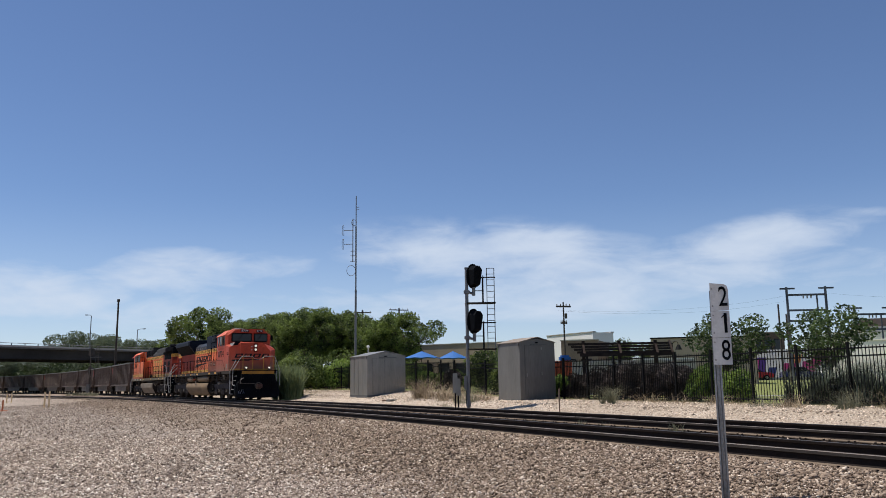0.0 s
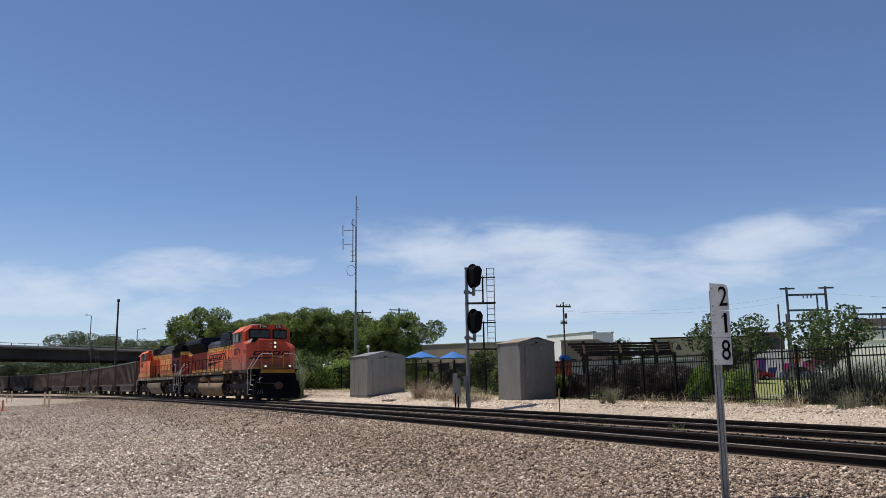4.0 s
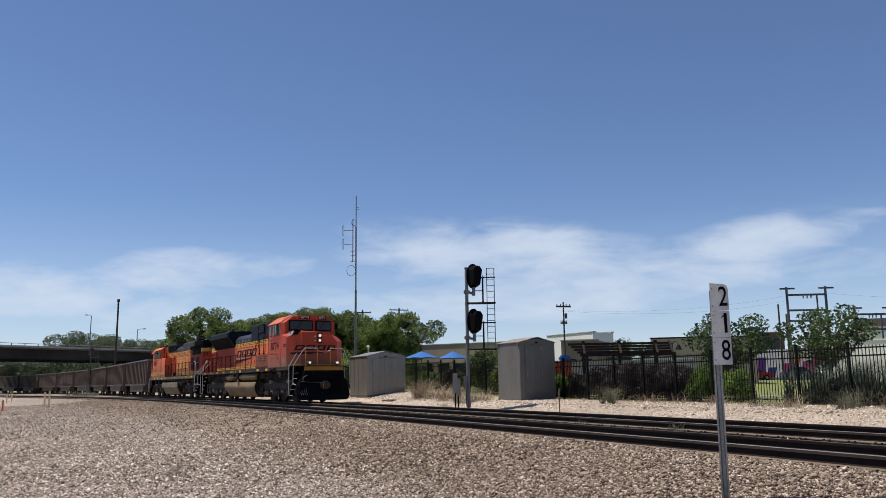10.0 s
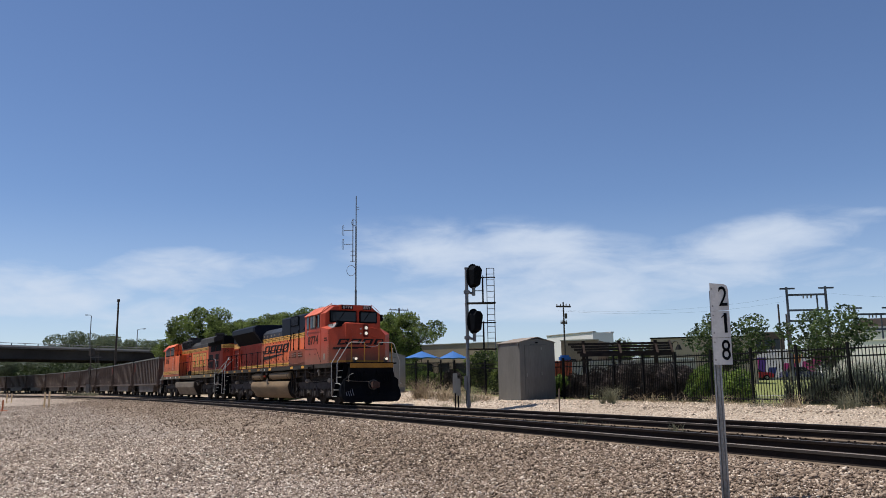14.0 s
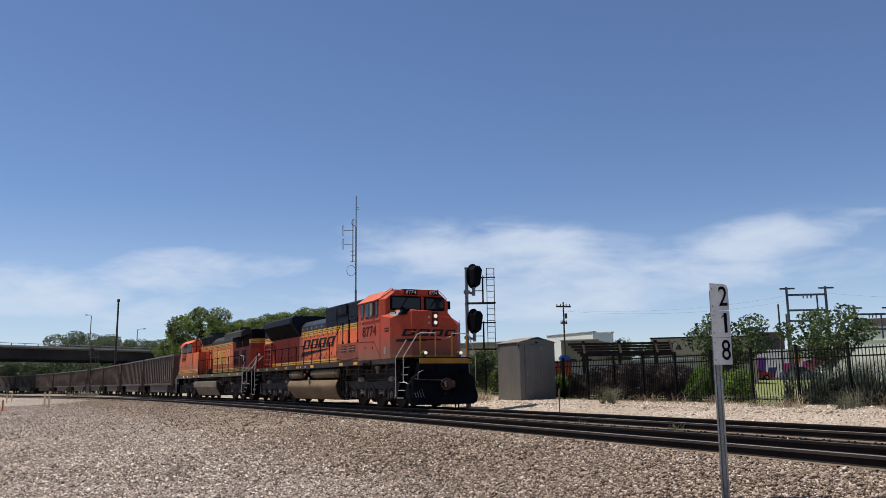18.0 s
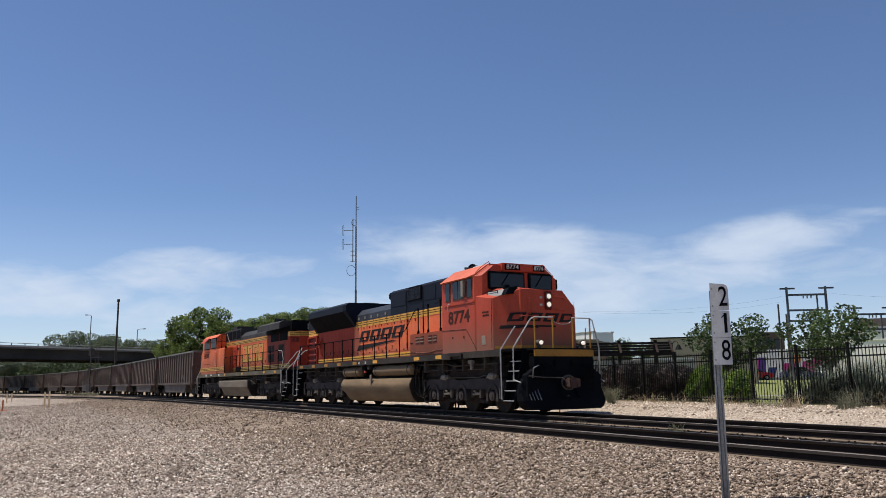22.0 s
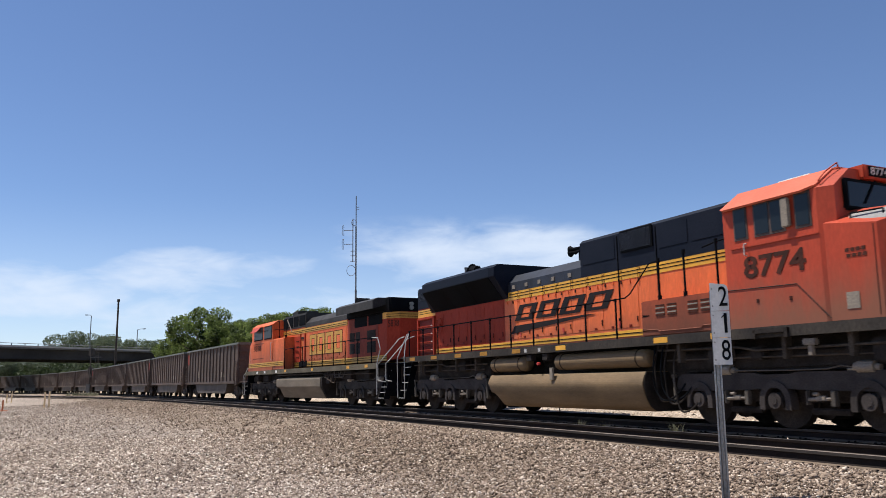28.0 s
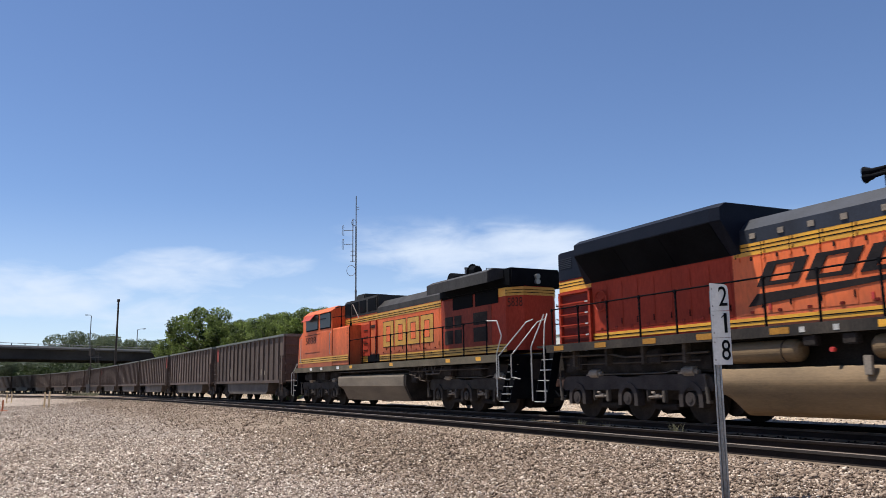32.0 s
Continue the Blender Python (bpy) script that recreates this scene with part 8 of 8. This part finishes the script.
CARRED = mat("car_red_paint", (0.40, 0.02, 0.03), None, 0.25, bump=0)
CARBLUE = mat("car_dark_blue_paint", (0.03, 0.035, 0.13), None, 0.25, bump=0)
parked_car("dark red car parked past the lawn", CARRED, 36.6, 96.0, -8)
parked_car("dark blue car parked past the lawn", CARBLUE, 42.0, 95.4, -8)
parked_car("white car parked past the lawn", WHITE, 48.2, 99.0, -8)
MW = thing("mural_wall", "low wall painted in purple, magenta, orange and white", "painted wall", pose(36.6, 110.0, gz(36.6, 110), 0, 0, -30))
bm = bmesh.new()
box(bm, 0, 16, 0, 0.2, -0.2, 3.9)
part("wall", bm, mat("mural_white_base", (0.62, 0.58, 0.6), None, 0.8), MW)
mural = [mat("mural_%s" % n, c, None, 0.7, bump=0.02) for n, c in (("purple", (0.06, 0.018, 0.17)), ("magenta", (0.38, 0.022, 0.16)), ("orange", (0.60, 0.24, 0.08)), ("navy", (0.02, 0.03, 0.14)))]
for k, (a, b, c, d, mi) in enumerate(((3.4, 6.6, 0.2, 2.9, 0), (4.3, 5.7, 0.7, 2.6, 1), (2.2, 5.4, 3.0, 3.8, 2), (6.9, 7.8, 0.3, 1.6, 3), (9.6, 11.0, 2.1, 3.2, 2), (8.8, 10.4, 0.9, 2.1, 1), (11.0, 12.6, 0.5, 2.3, 1), (12.2, 13.4, 1.8, 3.2, 1), (13.2, 14.8, 0.2, 1.2, 0))):
    bm = bmesh.new()
    sk = 0.25
    prism(bm, [(a, c), (b, c), (b + sk, d), (a + sk, d)], "y", -0.004 - 0.004 * (k % 3), 0.0)
    part("painted_patch", bm, mural[mi], MW)


# pale kerb of the street and a narrow path in the lawn
bm = bmesh.new()
box(bm, 0, 30, 0, 0.6, -0.3, 0.32, 0.02)
tagged(new("kerb", mesh_of("kerb", bm, CONCRETE)), "pale concrete street kerb past the lawn", "kerb", kind="structure").matrix_basis = pose(33.0, 96.6, gz(33, 96), 0, 0, -6)
bm = bmesh.new()
box(bm, 0, 12, 0, 0.5, -0.2, 0.03, 0.01)
tagged(new("footpath", mesh_of("footpath", bm, CONCRETE)), "narrow pale footpath across the lawn", "path", kind="structure").matrix_basis = pose(11.2, 35.4, gz(12, 35), 0, 0, -4)


# ---- poles, gantry, wires ----
def utility_pole(x, y, h, label, arms=((0.35, 1.3),), turn=0, r=0.1, arm_turn=0):
    U = thing("utility_pole", label, "utility pole", pose(x, y, gz(x, y), 0, 0, turn))
    bm = bmesh.new()
    rod(bm, (0, 0, -0.2), (0, 0, h), r, 10, r * 0.7)
    part("pole", bm, ROUGHWOOD, U)
    for dz, w in arms:
        bm = bmesh.new()
        box(bm, -w / 2, w / 2, -0.06, 0.06, h - dz - 0.06, h - dz + 0.06)
        a = part("crossarm", bm, ROUGHWOOD, U)
        for k in (-0.45, -0.2, 0.2, 0.45):
            bm = bmesh.new()
            rod(bm, (k * w, 0, h - dz + 0.06), (k * w, 0, h - dz + 0.2), 0.035, 8)
            part("insulator", bm, PALEGEAR, a)
    return U


U1 = utility_pole(9.0, 60.0, 6.25, "timber utility pole with transformer and crossarm", ((0.35, 1.15), (1.6, 0.5)), 15, 0.075)
bm = bmesh.new()
rod(bm, (0.18, 0, 5.0), (0.18, 0, 5.38), 0.1, 12)
part("transformer", bm, GEAR, U1)
utility_pole(-10.3, 101.0, 9.4, "dark timber utility pole among the trees", ((0.3, 2.3), (1.0, 2.8)), 20, 0.16)
utility_pole(-5.9, 105.0, 10.0, "dark timber utility pole among the trees", ((0.3, 2.6),), 20, 0.14)
for x, y, h in ((26.0, 62.0, 6.0), (27.0, 63.0, 5.3)):
    utility_pole(x, y, h, "thin dark timber pole beside the park", (), 0, 0.09)


GREYTIMBER = mat("blue_grey_gantry_steel", (0.085, 0.095, 0.115), (0.055, 0.06, 0.072), 0.7, scale=2, fine=20, bump=0.1)


def gantry(x, y, turn, w, h, label):
    G = thing("power_gantry", label, "power gantry", pose(x, y, gz(x, y), 0, 0, turn))
    for k, xx in enumerate((0, w)):
        bm = bmesh.new()
        rod(bm, (xx, 0, -0.2), (xx, 0, h), 0.14, 10, 0.11)
        part("pole", bm, GREYTIMBER, G)
        bm = bmesh.new()
        box(bm, xx - 0.6, xx + 0.75, -0.07, 0.07, h - 0.22, h - 0.07)
        part("crossarm", bm, GREYTIMBER, G)
    for z in (h - 0.75, h - 2.2, h - 3.2):
        bm = bmesh.new()
        box(bm, 0, w, -0.07, 0.07, z - 0.09, z + 0.09)
        part("beam", bm, GREYTIMBER, G)
    bm = bmesh.new()
    rod(bm, (w * 0.78, 0.1, h - 3.9), (w * 0.78, 0.1, h - 0.7), 0.08, 8)
    part("strut", bm, GREYTIMBER, G)
    for k in range(3):
        bm = bmesh.new()
        rod(bm, (w * (0.42 + 0.1 * k), 0, h - 1.1), (w * (0.42 + 0.1 * k), 0, h - 0.82), 0.06, 8)
        part("insulator", bm, PALEGEAR, G)


gantry(32.35, 75.0, -6, 3.5, 8.75, "grey H-frame power gantry with crossbeams")
gantry(39.6, 77.0, 0, 3.3, 7.0, "lower grey power gantry behind the trees")


def wire(p, q, sag, name="overhead_wire"):
    bm = bmesh.new()
    p, q = Vector(p), Vector(q)
    pts = [p.lerp(q, t) - Vector((0, 0, sag * 4 * t * (1 - t))) for t in np.linspace(0, 1, 13)]
    pipe(bm, pts, 0.004, 4)
    single(name, bm, DARKSTEEL, "thin dark overhead power wire", "wire", group="overhead wires")


wire((9.5, 60.1, 6.05), (32.0, 75, 8.4), 0.5)
wire((8.6, 60.0, 6.05), (32.0, 75, 7.9), 0.6)
wire((35.9, 74.6, 8.6), (60, 66, 8.0), 0.8)
wire((-9.4, 101.2, 9.2), (-6.6, 105.3, 9.2), 0.2)


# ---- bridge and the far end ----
# girder steel with its shade put into the near-black colour
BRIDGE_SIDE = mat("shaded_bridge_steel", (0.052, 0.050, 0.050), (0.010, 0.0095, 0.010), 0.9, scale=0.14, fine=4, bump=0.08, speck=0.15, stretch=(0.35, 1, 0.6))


BRIDGEGREY = mat("weathered_bridge_concrete", (0.12, 0.115, 0.105), (0.08, 0.077, 0.072), 0.9, scale=0.6, fine=10, bump=0.1)


def road_bridge():
    t = math.degrees(math.atan2(0.888, 0.457))
    B = thing("road_bridge", "long dark road bridge with pale parapet and railing", "bridge", pose(-88.5, 160.0, -0.35, 0, 0, t))
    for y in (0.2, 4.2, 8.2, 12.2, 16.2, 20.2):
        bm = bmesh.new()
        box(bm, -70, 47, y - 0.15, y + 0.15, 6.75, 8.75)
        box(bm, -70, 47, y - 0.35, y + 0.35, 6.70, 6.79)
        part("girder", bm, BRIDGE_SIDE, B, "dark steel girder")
    bm = bmesh.new()
    box(bm, -70, 47, -0.9, 21.3, 8.75, 9.05)
    part("deck", bm, BRIDGEGREY, B)
    for y in (-0.9, 21.0):
        bm = bmesh.new()
        box(bm, -70, 47, y, y + 0.3, 9.05, 9.42, 0.02)
        pa = part("parapet", bm, CONCRETE, B, "weathered grey concrete parapet")
        bm = bmesh.new()
        box(bm, -70, 47, y + 0.1, y + 0.2, 9.78, 9.88)
        part("rail", bm, CONCRETE, pa)
        for k in range(40):
            bm = bmesh.new()
            box(bm, -69 + k * 2.95 - 0.06, -69 + k * 2.95 + 0.06, y + 0.09, y + 0.21, 9.4, 9.8)
            part("rail_post", bm, POLEGREY, pa)
    for y in (1.0, 7.5, 14.0, 20.0):
        bm = bmesh.new()
        rod(bm, (-21, y, -1.5), (-21, y, 6.05), 0.5, 14)
        part("pier_column", bm, CONCRETE, B)
    bm = bmesh.new()
    box(bm, -21.6, -20.4, -0.6, 20.8, 6.05, 6.70)
    part("pier_cap", bm, CONCRETE, B)
    bm = bmesh.new()
    box(bm, 46.5, 49, -1, 21.4, -1.5, 9.1)
    part("abutment", bm, CONCRETE, B)
    return B


road_bridge()
for x, y, zt, arm in ((-80.75, 183.4, 17.1, -1.15), (-76.6, 200.7, 14.9, 1.7)):
    S = thing("street_lamp", "tall grey street lamp on the bridge", "street lamp", pose(x - 0.4, y + 0.2, 8.70), "street lamps on the bridge")
    bm = bmesh.new()
    rod(bm, (0, 0, 0), (0, 0, zt - 9.12), 0.14, 8, 0.09)
    part("pole", bm, POLEGREY, S)
    bm = bmesh.new()
    pipe(bm, [(0, 0, zt - 9.27), (arm * 0.4, 0, zt - 8.97), (arm, 0, zt - 8.92)], 0.06)
    part("arm", bm, POLEGREY, S)
    bm = bmesh.new()
    box(bm, arm - 0.35, arm + 0.35, -0.18, 0.18, zt - 9.07, zt - 8.87, 0.04)
    part("lamp_head", bm, POLEGREY, S)
bm = bmesh.new()
rod(bm, (0, 0, -0.3), (0, 0, 15.0), 0.19, 12, 0.14)
rod(bm, (0, 0, 15.0), (0, 0, 15.4), 0.24, 12)
single("radio_pole", bm, ROUGHWOOD, "tall dark pole with a small cap", "pole", pose(-55.2, 135.0, gz(-55.2, 135)))
RS = thing("far_signal", "grey trackside signal mast seen from behind", "railway signal", pose(-53.2, 121.0, gz(-53.2, 121)))
bm = bmesh.new()
rod(bm, (0, 0, -0.2), (0, 0, 7.2), 0.08, 10)
part("mast", bm, GEAR, RS)
for z, w in ((6.4, 0.35), (3.6, 0.3)):
    bm = bmesh.new()
    box(bm, -w - 0.1, w + 0.1, 0.12, 0.3, z - 0.55, z + 0.55, 0.08)
    part("signal_head", bm, GEAR, RS)
    bm = bmesh.new()
    box(bm, 0.1, 1.6, -0.3, 0.3, z - 0.8, z - 0.74)
    part("platform", bm, POLEGREY, RS)
bm = bmesh.new()
for x in (0.75, 1.2):
    rod(bm, (x, 0, 0), (x, 0, 7.3), 0.03, 6)
for k in range(20):
    rod(bm, (0.75, 0, 0.3 + k * 0.35), (1.2, 0, 0.3 + k * 0.35), 0.02, 5)
part("ladder", bm, GEAR, RS)
bm = bmesh.new()
box(bm, -0.3, 0.25, -0.45, -0.12, 0.3, 1.6, 0.03)
part("relay_box", bm, GALV, RS)
PALEWOOD = mat("pale_stake_paint", (0.78, 0.60, 0.36), (0.64, 0.47, 0.27), 0.8)
ORANGESTAKE = mat("faded_orange_stake", (0.52, 0.14, 0.05), (0.4, 0.12, 0.05), 0.8)
for x, y, h, mt, lab in ((-30.85, 62.5, 1.22, PALEWOOD, "pale timber survey stake"), (-30.5, 62.5, 1.25, PALEWOOD, "pale timber survey stake"), (-45.4, 84.0, 0.95, PALEWOOD, "pale timber survey stake"), (-44.9, 84.0, 0.95, PALEWOOD, "pale timber survey stake")):
    bm = bmesh.new()
    box(bm, -0.06, 0.06, -0.04, 0.04, -0.15, h, 0.01)
    box(bm, -0.25, 0.25, -0.14, 0.14, -0.1, 0.03, 0.01)
    single("survey_stake", bm, mt, lab, "stake", pose(x, y, gz(x, y), 0, 0, 12), group="survey stakes in the gravel")


CN = thing("marker_post", "thin faded orange marker post on the gravel", "marker post", pose(-31.0, 56.9, gz(-31.0, 56.9)))
bm = bmesh.new()
rod(bm, (0, 0, 0.03), (0, 0, 0.76), 0.06, 12, 0.045)
part("post", bm, ORANGESTAKE, CN)
bm = bmesh.new()
box(bm, -0.24, 0.24, -0.24, 0.24, -0.02, 0.06, 0.01)
part("base", bm, ORANGESTAKE, CN)


# ---- weeds and dry grass along the far side ----
for k, (x, y, h, r, n, mt, lab, nm) in enumerate((
        (-0.95, 41.5, 1.25, 0.6, 620, STRAW, "tall dry straw-coloured grass clump", "dry_grass"), (-0.3, 40.3, 1.0, 0.55, 480, STRAW, "tall dry straw-coloured grass clump", "dry_grass"),
        (0.25, 38.5, 0.8, 0.5, 300, STRAW, "dry straw-coloured grass clump", "dry_grass"), (0.8, 36.5, 0.9, 0.5, 300, WEED, "grey-green weed clump beside the track", "weed_clump"),
        (1.6, 36.6, 0.6, 0.5, 250, STRAW, "dry straw-coloured grass clump", "dry_grass"), (0.0, 34.6, 0.55, 0.4, 200, WEED, "grey-green weed clump beside the track", "weed_clump"),
        (6.0, 29.2, 0.75, 0.26, 700, WEED, "grey-green weed clump beside the track", "weed_clump"), (8.0, 27.8, 0.40, 0.7, 90, STRAW, "dry straw-coloured grass clump", "dry_grass"),
        (8.9, 26.3, 0.42, 0.7, 100, STRAW, "dry straw-coloured grass clump", "dry_grass"), (9.3, 23.8, 0.45, 0.4, 160, WEED, "grey-green weed clump beside the track", "weed_clump"),
        (9.7, 23.0, 0.5, 0.4, 200, STRAW, "dry straw-coloured grass clump", "dry_grass"), (10.9, 21.6, 0.62, 0.45, 420, WEED, "grey-green weed clump beside the track", "weed_clump"),
        (11.6, 20.8, 0.55, 0.45, 110, STRAW, "dry straw-coloured grass clump", "dry_grass"), (7.2, 29.8, 0.45, 0.7, 100, STRAW, "dry straw-coloured grass clump", "dry_grass"))):
    tuft(nm, x, y, h, r, n, mt, lab, 300 + k, 0.0055 if mt is WEED else 0.007, 0.6 if mt is WEED else 0.8)
rngw = np.random.RandomState(8)
pts = []
for k in range(5200):
    s, n = rngw.uniform(-75, 22), rngw.uniform(4.2, 8.5)
    if rngw.rand() < (0.25 if s > -26 and n < 6 else 1.0):
        p = line(s, n)
        pts.append((p.x, p.y))
pts = np.array(pts)
z = ground_z(pts[:, 0], pts[:, 1])
ob = new("verge_grass", blades_mesh("verge_grass", rngw, np.column_stack([pts, z - 0.02]), 0.30, 0.7, STRAW, 0.008))
tagged(ob, "thin dry grass on the verge below the fence", "grass", kind="stuff")
for k, (s, n, h, mt) in enumerate(((-97.5, -2.6, 0.6, WEED), (-99, -2.9, 0.5, STRAW), (-95.5, -2.6, 0.5, WEED))):
    p = line(s, n)
    tuft("weed_sprig", p.x, p.y, h, 1.4, 260, mt, "rough green weeds beside the far track", 340 + k, 0.05)
for k, (s, n, h, r) in enumerate(((14.2, -1.9, 0.34, 0.10), (11.9, -1.9, 0.26, 0.08), (11.0, -1.95, 0.30, 0.11), (9.0, -1.95, 0.22, 0.07), (4.2, -2.0, 0.2, 0.08))):
    p = line(s, n)
    tuft("weed_sprig", p.x, p.y, h, r, 110, WEED, "small green weed sprig in the ballast", 350 + k, 0.006, 0.32)
# ---- loose ballast stones ----
def stone_material(name, stops):
    m = mat(name, (0.30, 0.25, 0.21), (0.24, 0.20, 0.17), 0.95, scale=6, fine=60, bump=0.2, speck=0.15)
    nt = m.node_tree
    b = nt.nodes["Principled BSDF"]
    b.inputs["Specular IOR Level"].default_value = 0.2
    geo = nt.nodes.new("ShaderNodeNewGeometry")
    r = nt.nodes.new("ShaderNodeValToRGB")
    el = r.color_ramp.elements
    el.new(0.5), el.new(0.8)
    for e, (p, c) in zip(el, stops):
        e.position, e.color = p, (*c, 1)
    nt.links.new(geo.outputs["Random Per Island"], r.inputs[0])
    nt.links.new(r.outputs[0], b.inputs["Base Color"])
    return m


def stones(name, label, place, size, seed, faces20, material):
    """Rough stones at the places given, each a crooked little solid, in one mesh."""
    rng = np.random.RandomState(seed)
    if faces20 == 20:
        bm = bmesh.new()
        bmesh.ops.create_icosphere(bm, subdivisions=1, radius=1)
        base = np.array([v.co[:] for v in bm.verts])
        bm.verts.index_update()
        tri = np.array([[v.index for v in f.verts] for f in bm.faces])
        bm.free()
    else:
        base = np.array([(1, 1, 1), (1, -1, -1), (-1, 1, -1), (-1, -1, 1)], float) * 0.78
        tri = np.array([(0, 1, 2), (0, 3, 1), (0, 2, 3), (1, 3, 2)])
    if faces20 == 8:
        base = np.array([(1, 0, 0), (-1, 0, 0), (0, 1, 0), (0, -1, 0), (0, 0, 1), (0, 0, -1)], float)
        tri = np.array([(0, 2, 4), (2, 1, 4), (1, 3, 4), (3, 0, 4), (2, 0, 5), (1, 2, 5), (3, 1, 5), (0, 3, 5)])
    k, nv = len(place), len(base)
    q = rng.normal(size=(k, 4))
    q /= np.linalg.norm(q, axis=1)[:, None]
    w, x, y, z = q.T
    R = np.stack([1 - 2 * (y * y + z * z), 2 * (x * y - z * w), 2 * (x * z + y * w), 2 * (x * y + z * w), 1 - 2 * (x * x + z * z), 2 * (y * z - x * w),
                  2 * (x * z - y * w), 2 * (y * z + x * w), 1 - 2 * (x * x + y * y)], 1).reshape(k, 3, 3)
    sc = size * rng.lognormal(0, 0.27, (k, 1, 1)) * rng.uniform(0.5, 1.5, (k, 1, 3))
    v = base[None] * (1 + rng.uniform(-0.28, 0.28, (k, nv, 1))) * sc
    v = np.einsum("kij,knj->kni", R, v) * np.array([1, 1, 0.8]) + np.asarray(place)[:, None, :]
    f = (tri[None] + (np.arange(k) * nv)[:, None, None]).reshape(-1, 3)
    me = bpy.data.meshes.new(name)
    v = v.reshape(-1, 3).astype(np.float32)
    me.vertices.add(len(v))
    me.vertices.foreach_set("co", v.ravel())
    me.loops.add(f.size)
    me.loops.foreach_set("vertex_index", f.ravel().astype(np.int32))
    me.polygons.add(len(f))
    me.polygons.foreach_set("loop_start", (np.arange(len(f)) * 3).astype(np.int32))
    me.update(calc_edges=True)
    me.materials.append(material)
    tagged(new(name, me), label, "gravel", kind="stuff")


def scatter(seed, y0, y1, per, limit):
    """Places on the gravel in front of the near track, between two depths."""
    rng = np.random.RandomState(seed)
    area = (y1 * y1 - y0 * y0) * 0.60
    k = int(min(limit, per * area))
    y = np.sqrt(rng.uniform(y0 * y0, y1 * y1, k))
    x = rng.uniform(-0.60, 0.60, k) * y
    s, n = track_coords(x, y)
    n = yard_n(s, n)
    keep = n < -5.0
    x, y, n = x[keep], y[keep], n[keep]
    return np.column_stack([x, y, ground_z(x, y) + np.where((n < -7), 0.025 * np.sin(x * 0.9 + 1.3 * np.sin(y * 0.5)), 0) + rng.uniform(0.0, 0.018, len(x)) + 0.0006 * y])


STONE = stone_material("brown_crushed_stone", ((0.0, (0.058, 0.040, 0.029)), (0.35, (0.208, 0.152, 0.112)), (0.85, (0.37, 0.285, 0.217)), (1.0, (0.62, 0.525, 0.43))))
YARDSTONE = stone_material("grey_crushed_stone", ((0.0, (0.085, 0.062, 0.050)), (0.35, (0.27, 0.209, 0.168)), (0.82, (0.485, 0.397, 0.325)), (1.0, (0.80, 0.72, 0.63))))
rngs = np.random.RandomState(77)
for seed, y0, y1, per, most, size, faces in ((21, 7.3, 13.0, 1250, 90000, 0.0180, 8), (22, 13.0, 24.0, 560, 170000, 0.0195, 4), (23, 24.0, 70.0, 48, 190000, 0.021, 4)):
    spots = scatter(seed, y0, y1, per, most)
    sp, np_across = track_coords(spots[:, 0], spots[:, 1])
    grey = -yard_n(sp, np_across) + rngs.normal(size=len(spots)) * 0.9 > 9.1
    stones("ballast_stones", "rough brown crushed ballast stones beside the track", spots[~grey], size, seed + 10, faces, STONE)
    stones("yard_stones", "rough pinkish grey crushed stones in the yard", spots[grey], size, seed + 20, faces, YARDSTONE)


def track_stones(seed, k):
    rng = np.random.RandomState(seed)
    out = []
    for i in range(k):
        s = rng.uniform(-45, 26)
        n = rng.choice([rng.uniform(-5.9, -5.2), rng.uniform(-3.0, -1.1), rng.uniform(1.0, 2.6), rng.uniform(-0.6, 0.6), rng.uniform(-4.7, -3.5)])
        p = line(s, n)
        out.append((p.x, p.y, p.z - (0.205 if n > -3.0 else 0.15) + rng.uniform(0, 0.025)))
    return np.array(out)


stones("track_ballast", "grey crushed stone ballast between the rails", track_stones(41, 20000), 0.030, 42, 8, STONE)
rngv = np.random.RandomState(51)
vp = [(rngv.uniform(-45, 24), rngv.uniform(2.5, 6.6)) for _ in range(24000)]
vp = np.array([tuple(line(s, n)) for s, n in vp if s < -6 or n < 3.2 or (s + n * 7.3) % 1.0 < 0.75])
vp[:, 2] = ground_z(vp[:, 0], vp[:, 1])
PALESTONE = mat("pale_crushed_stone", (0.56, 0.455, 0.355), (0.40, 0.315, 0.24), 0.95, bump=0.2, rand=0.55, island=True)
stones("verge_stones", "pale cream crushed stone on the verge", vp, 0.028, 52, 8, PALESTONE)


motions()
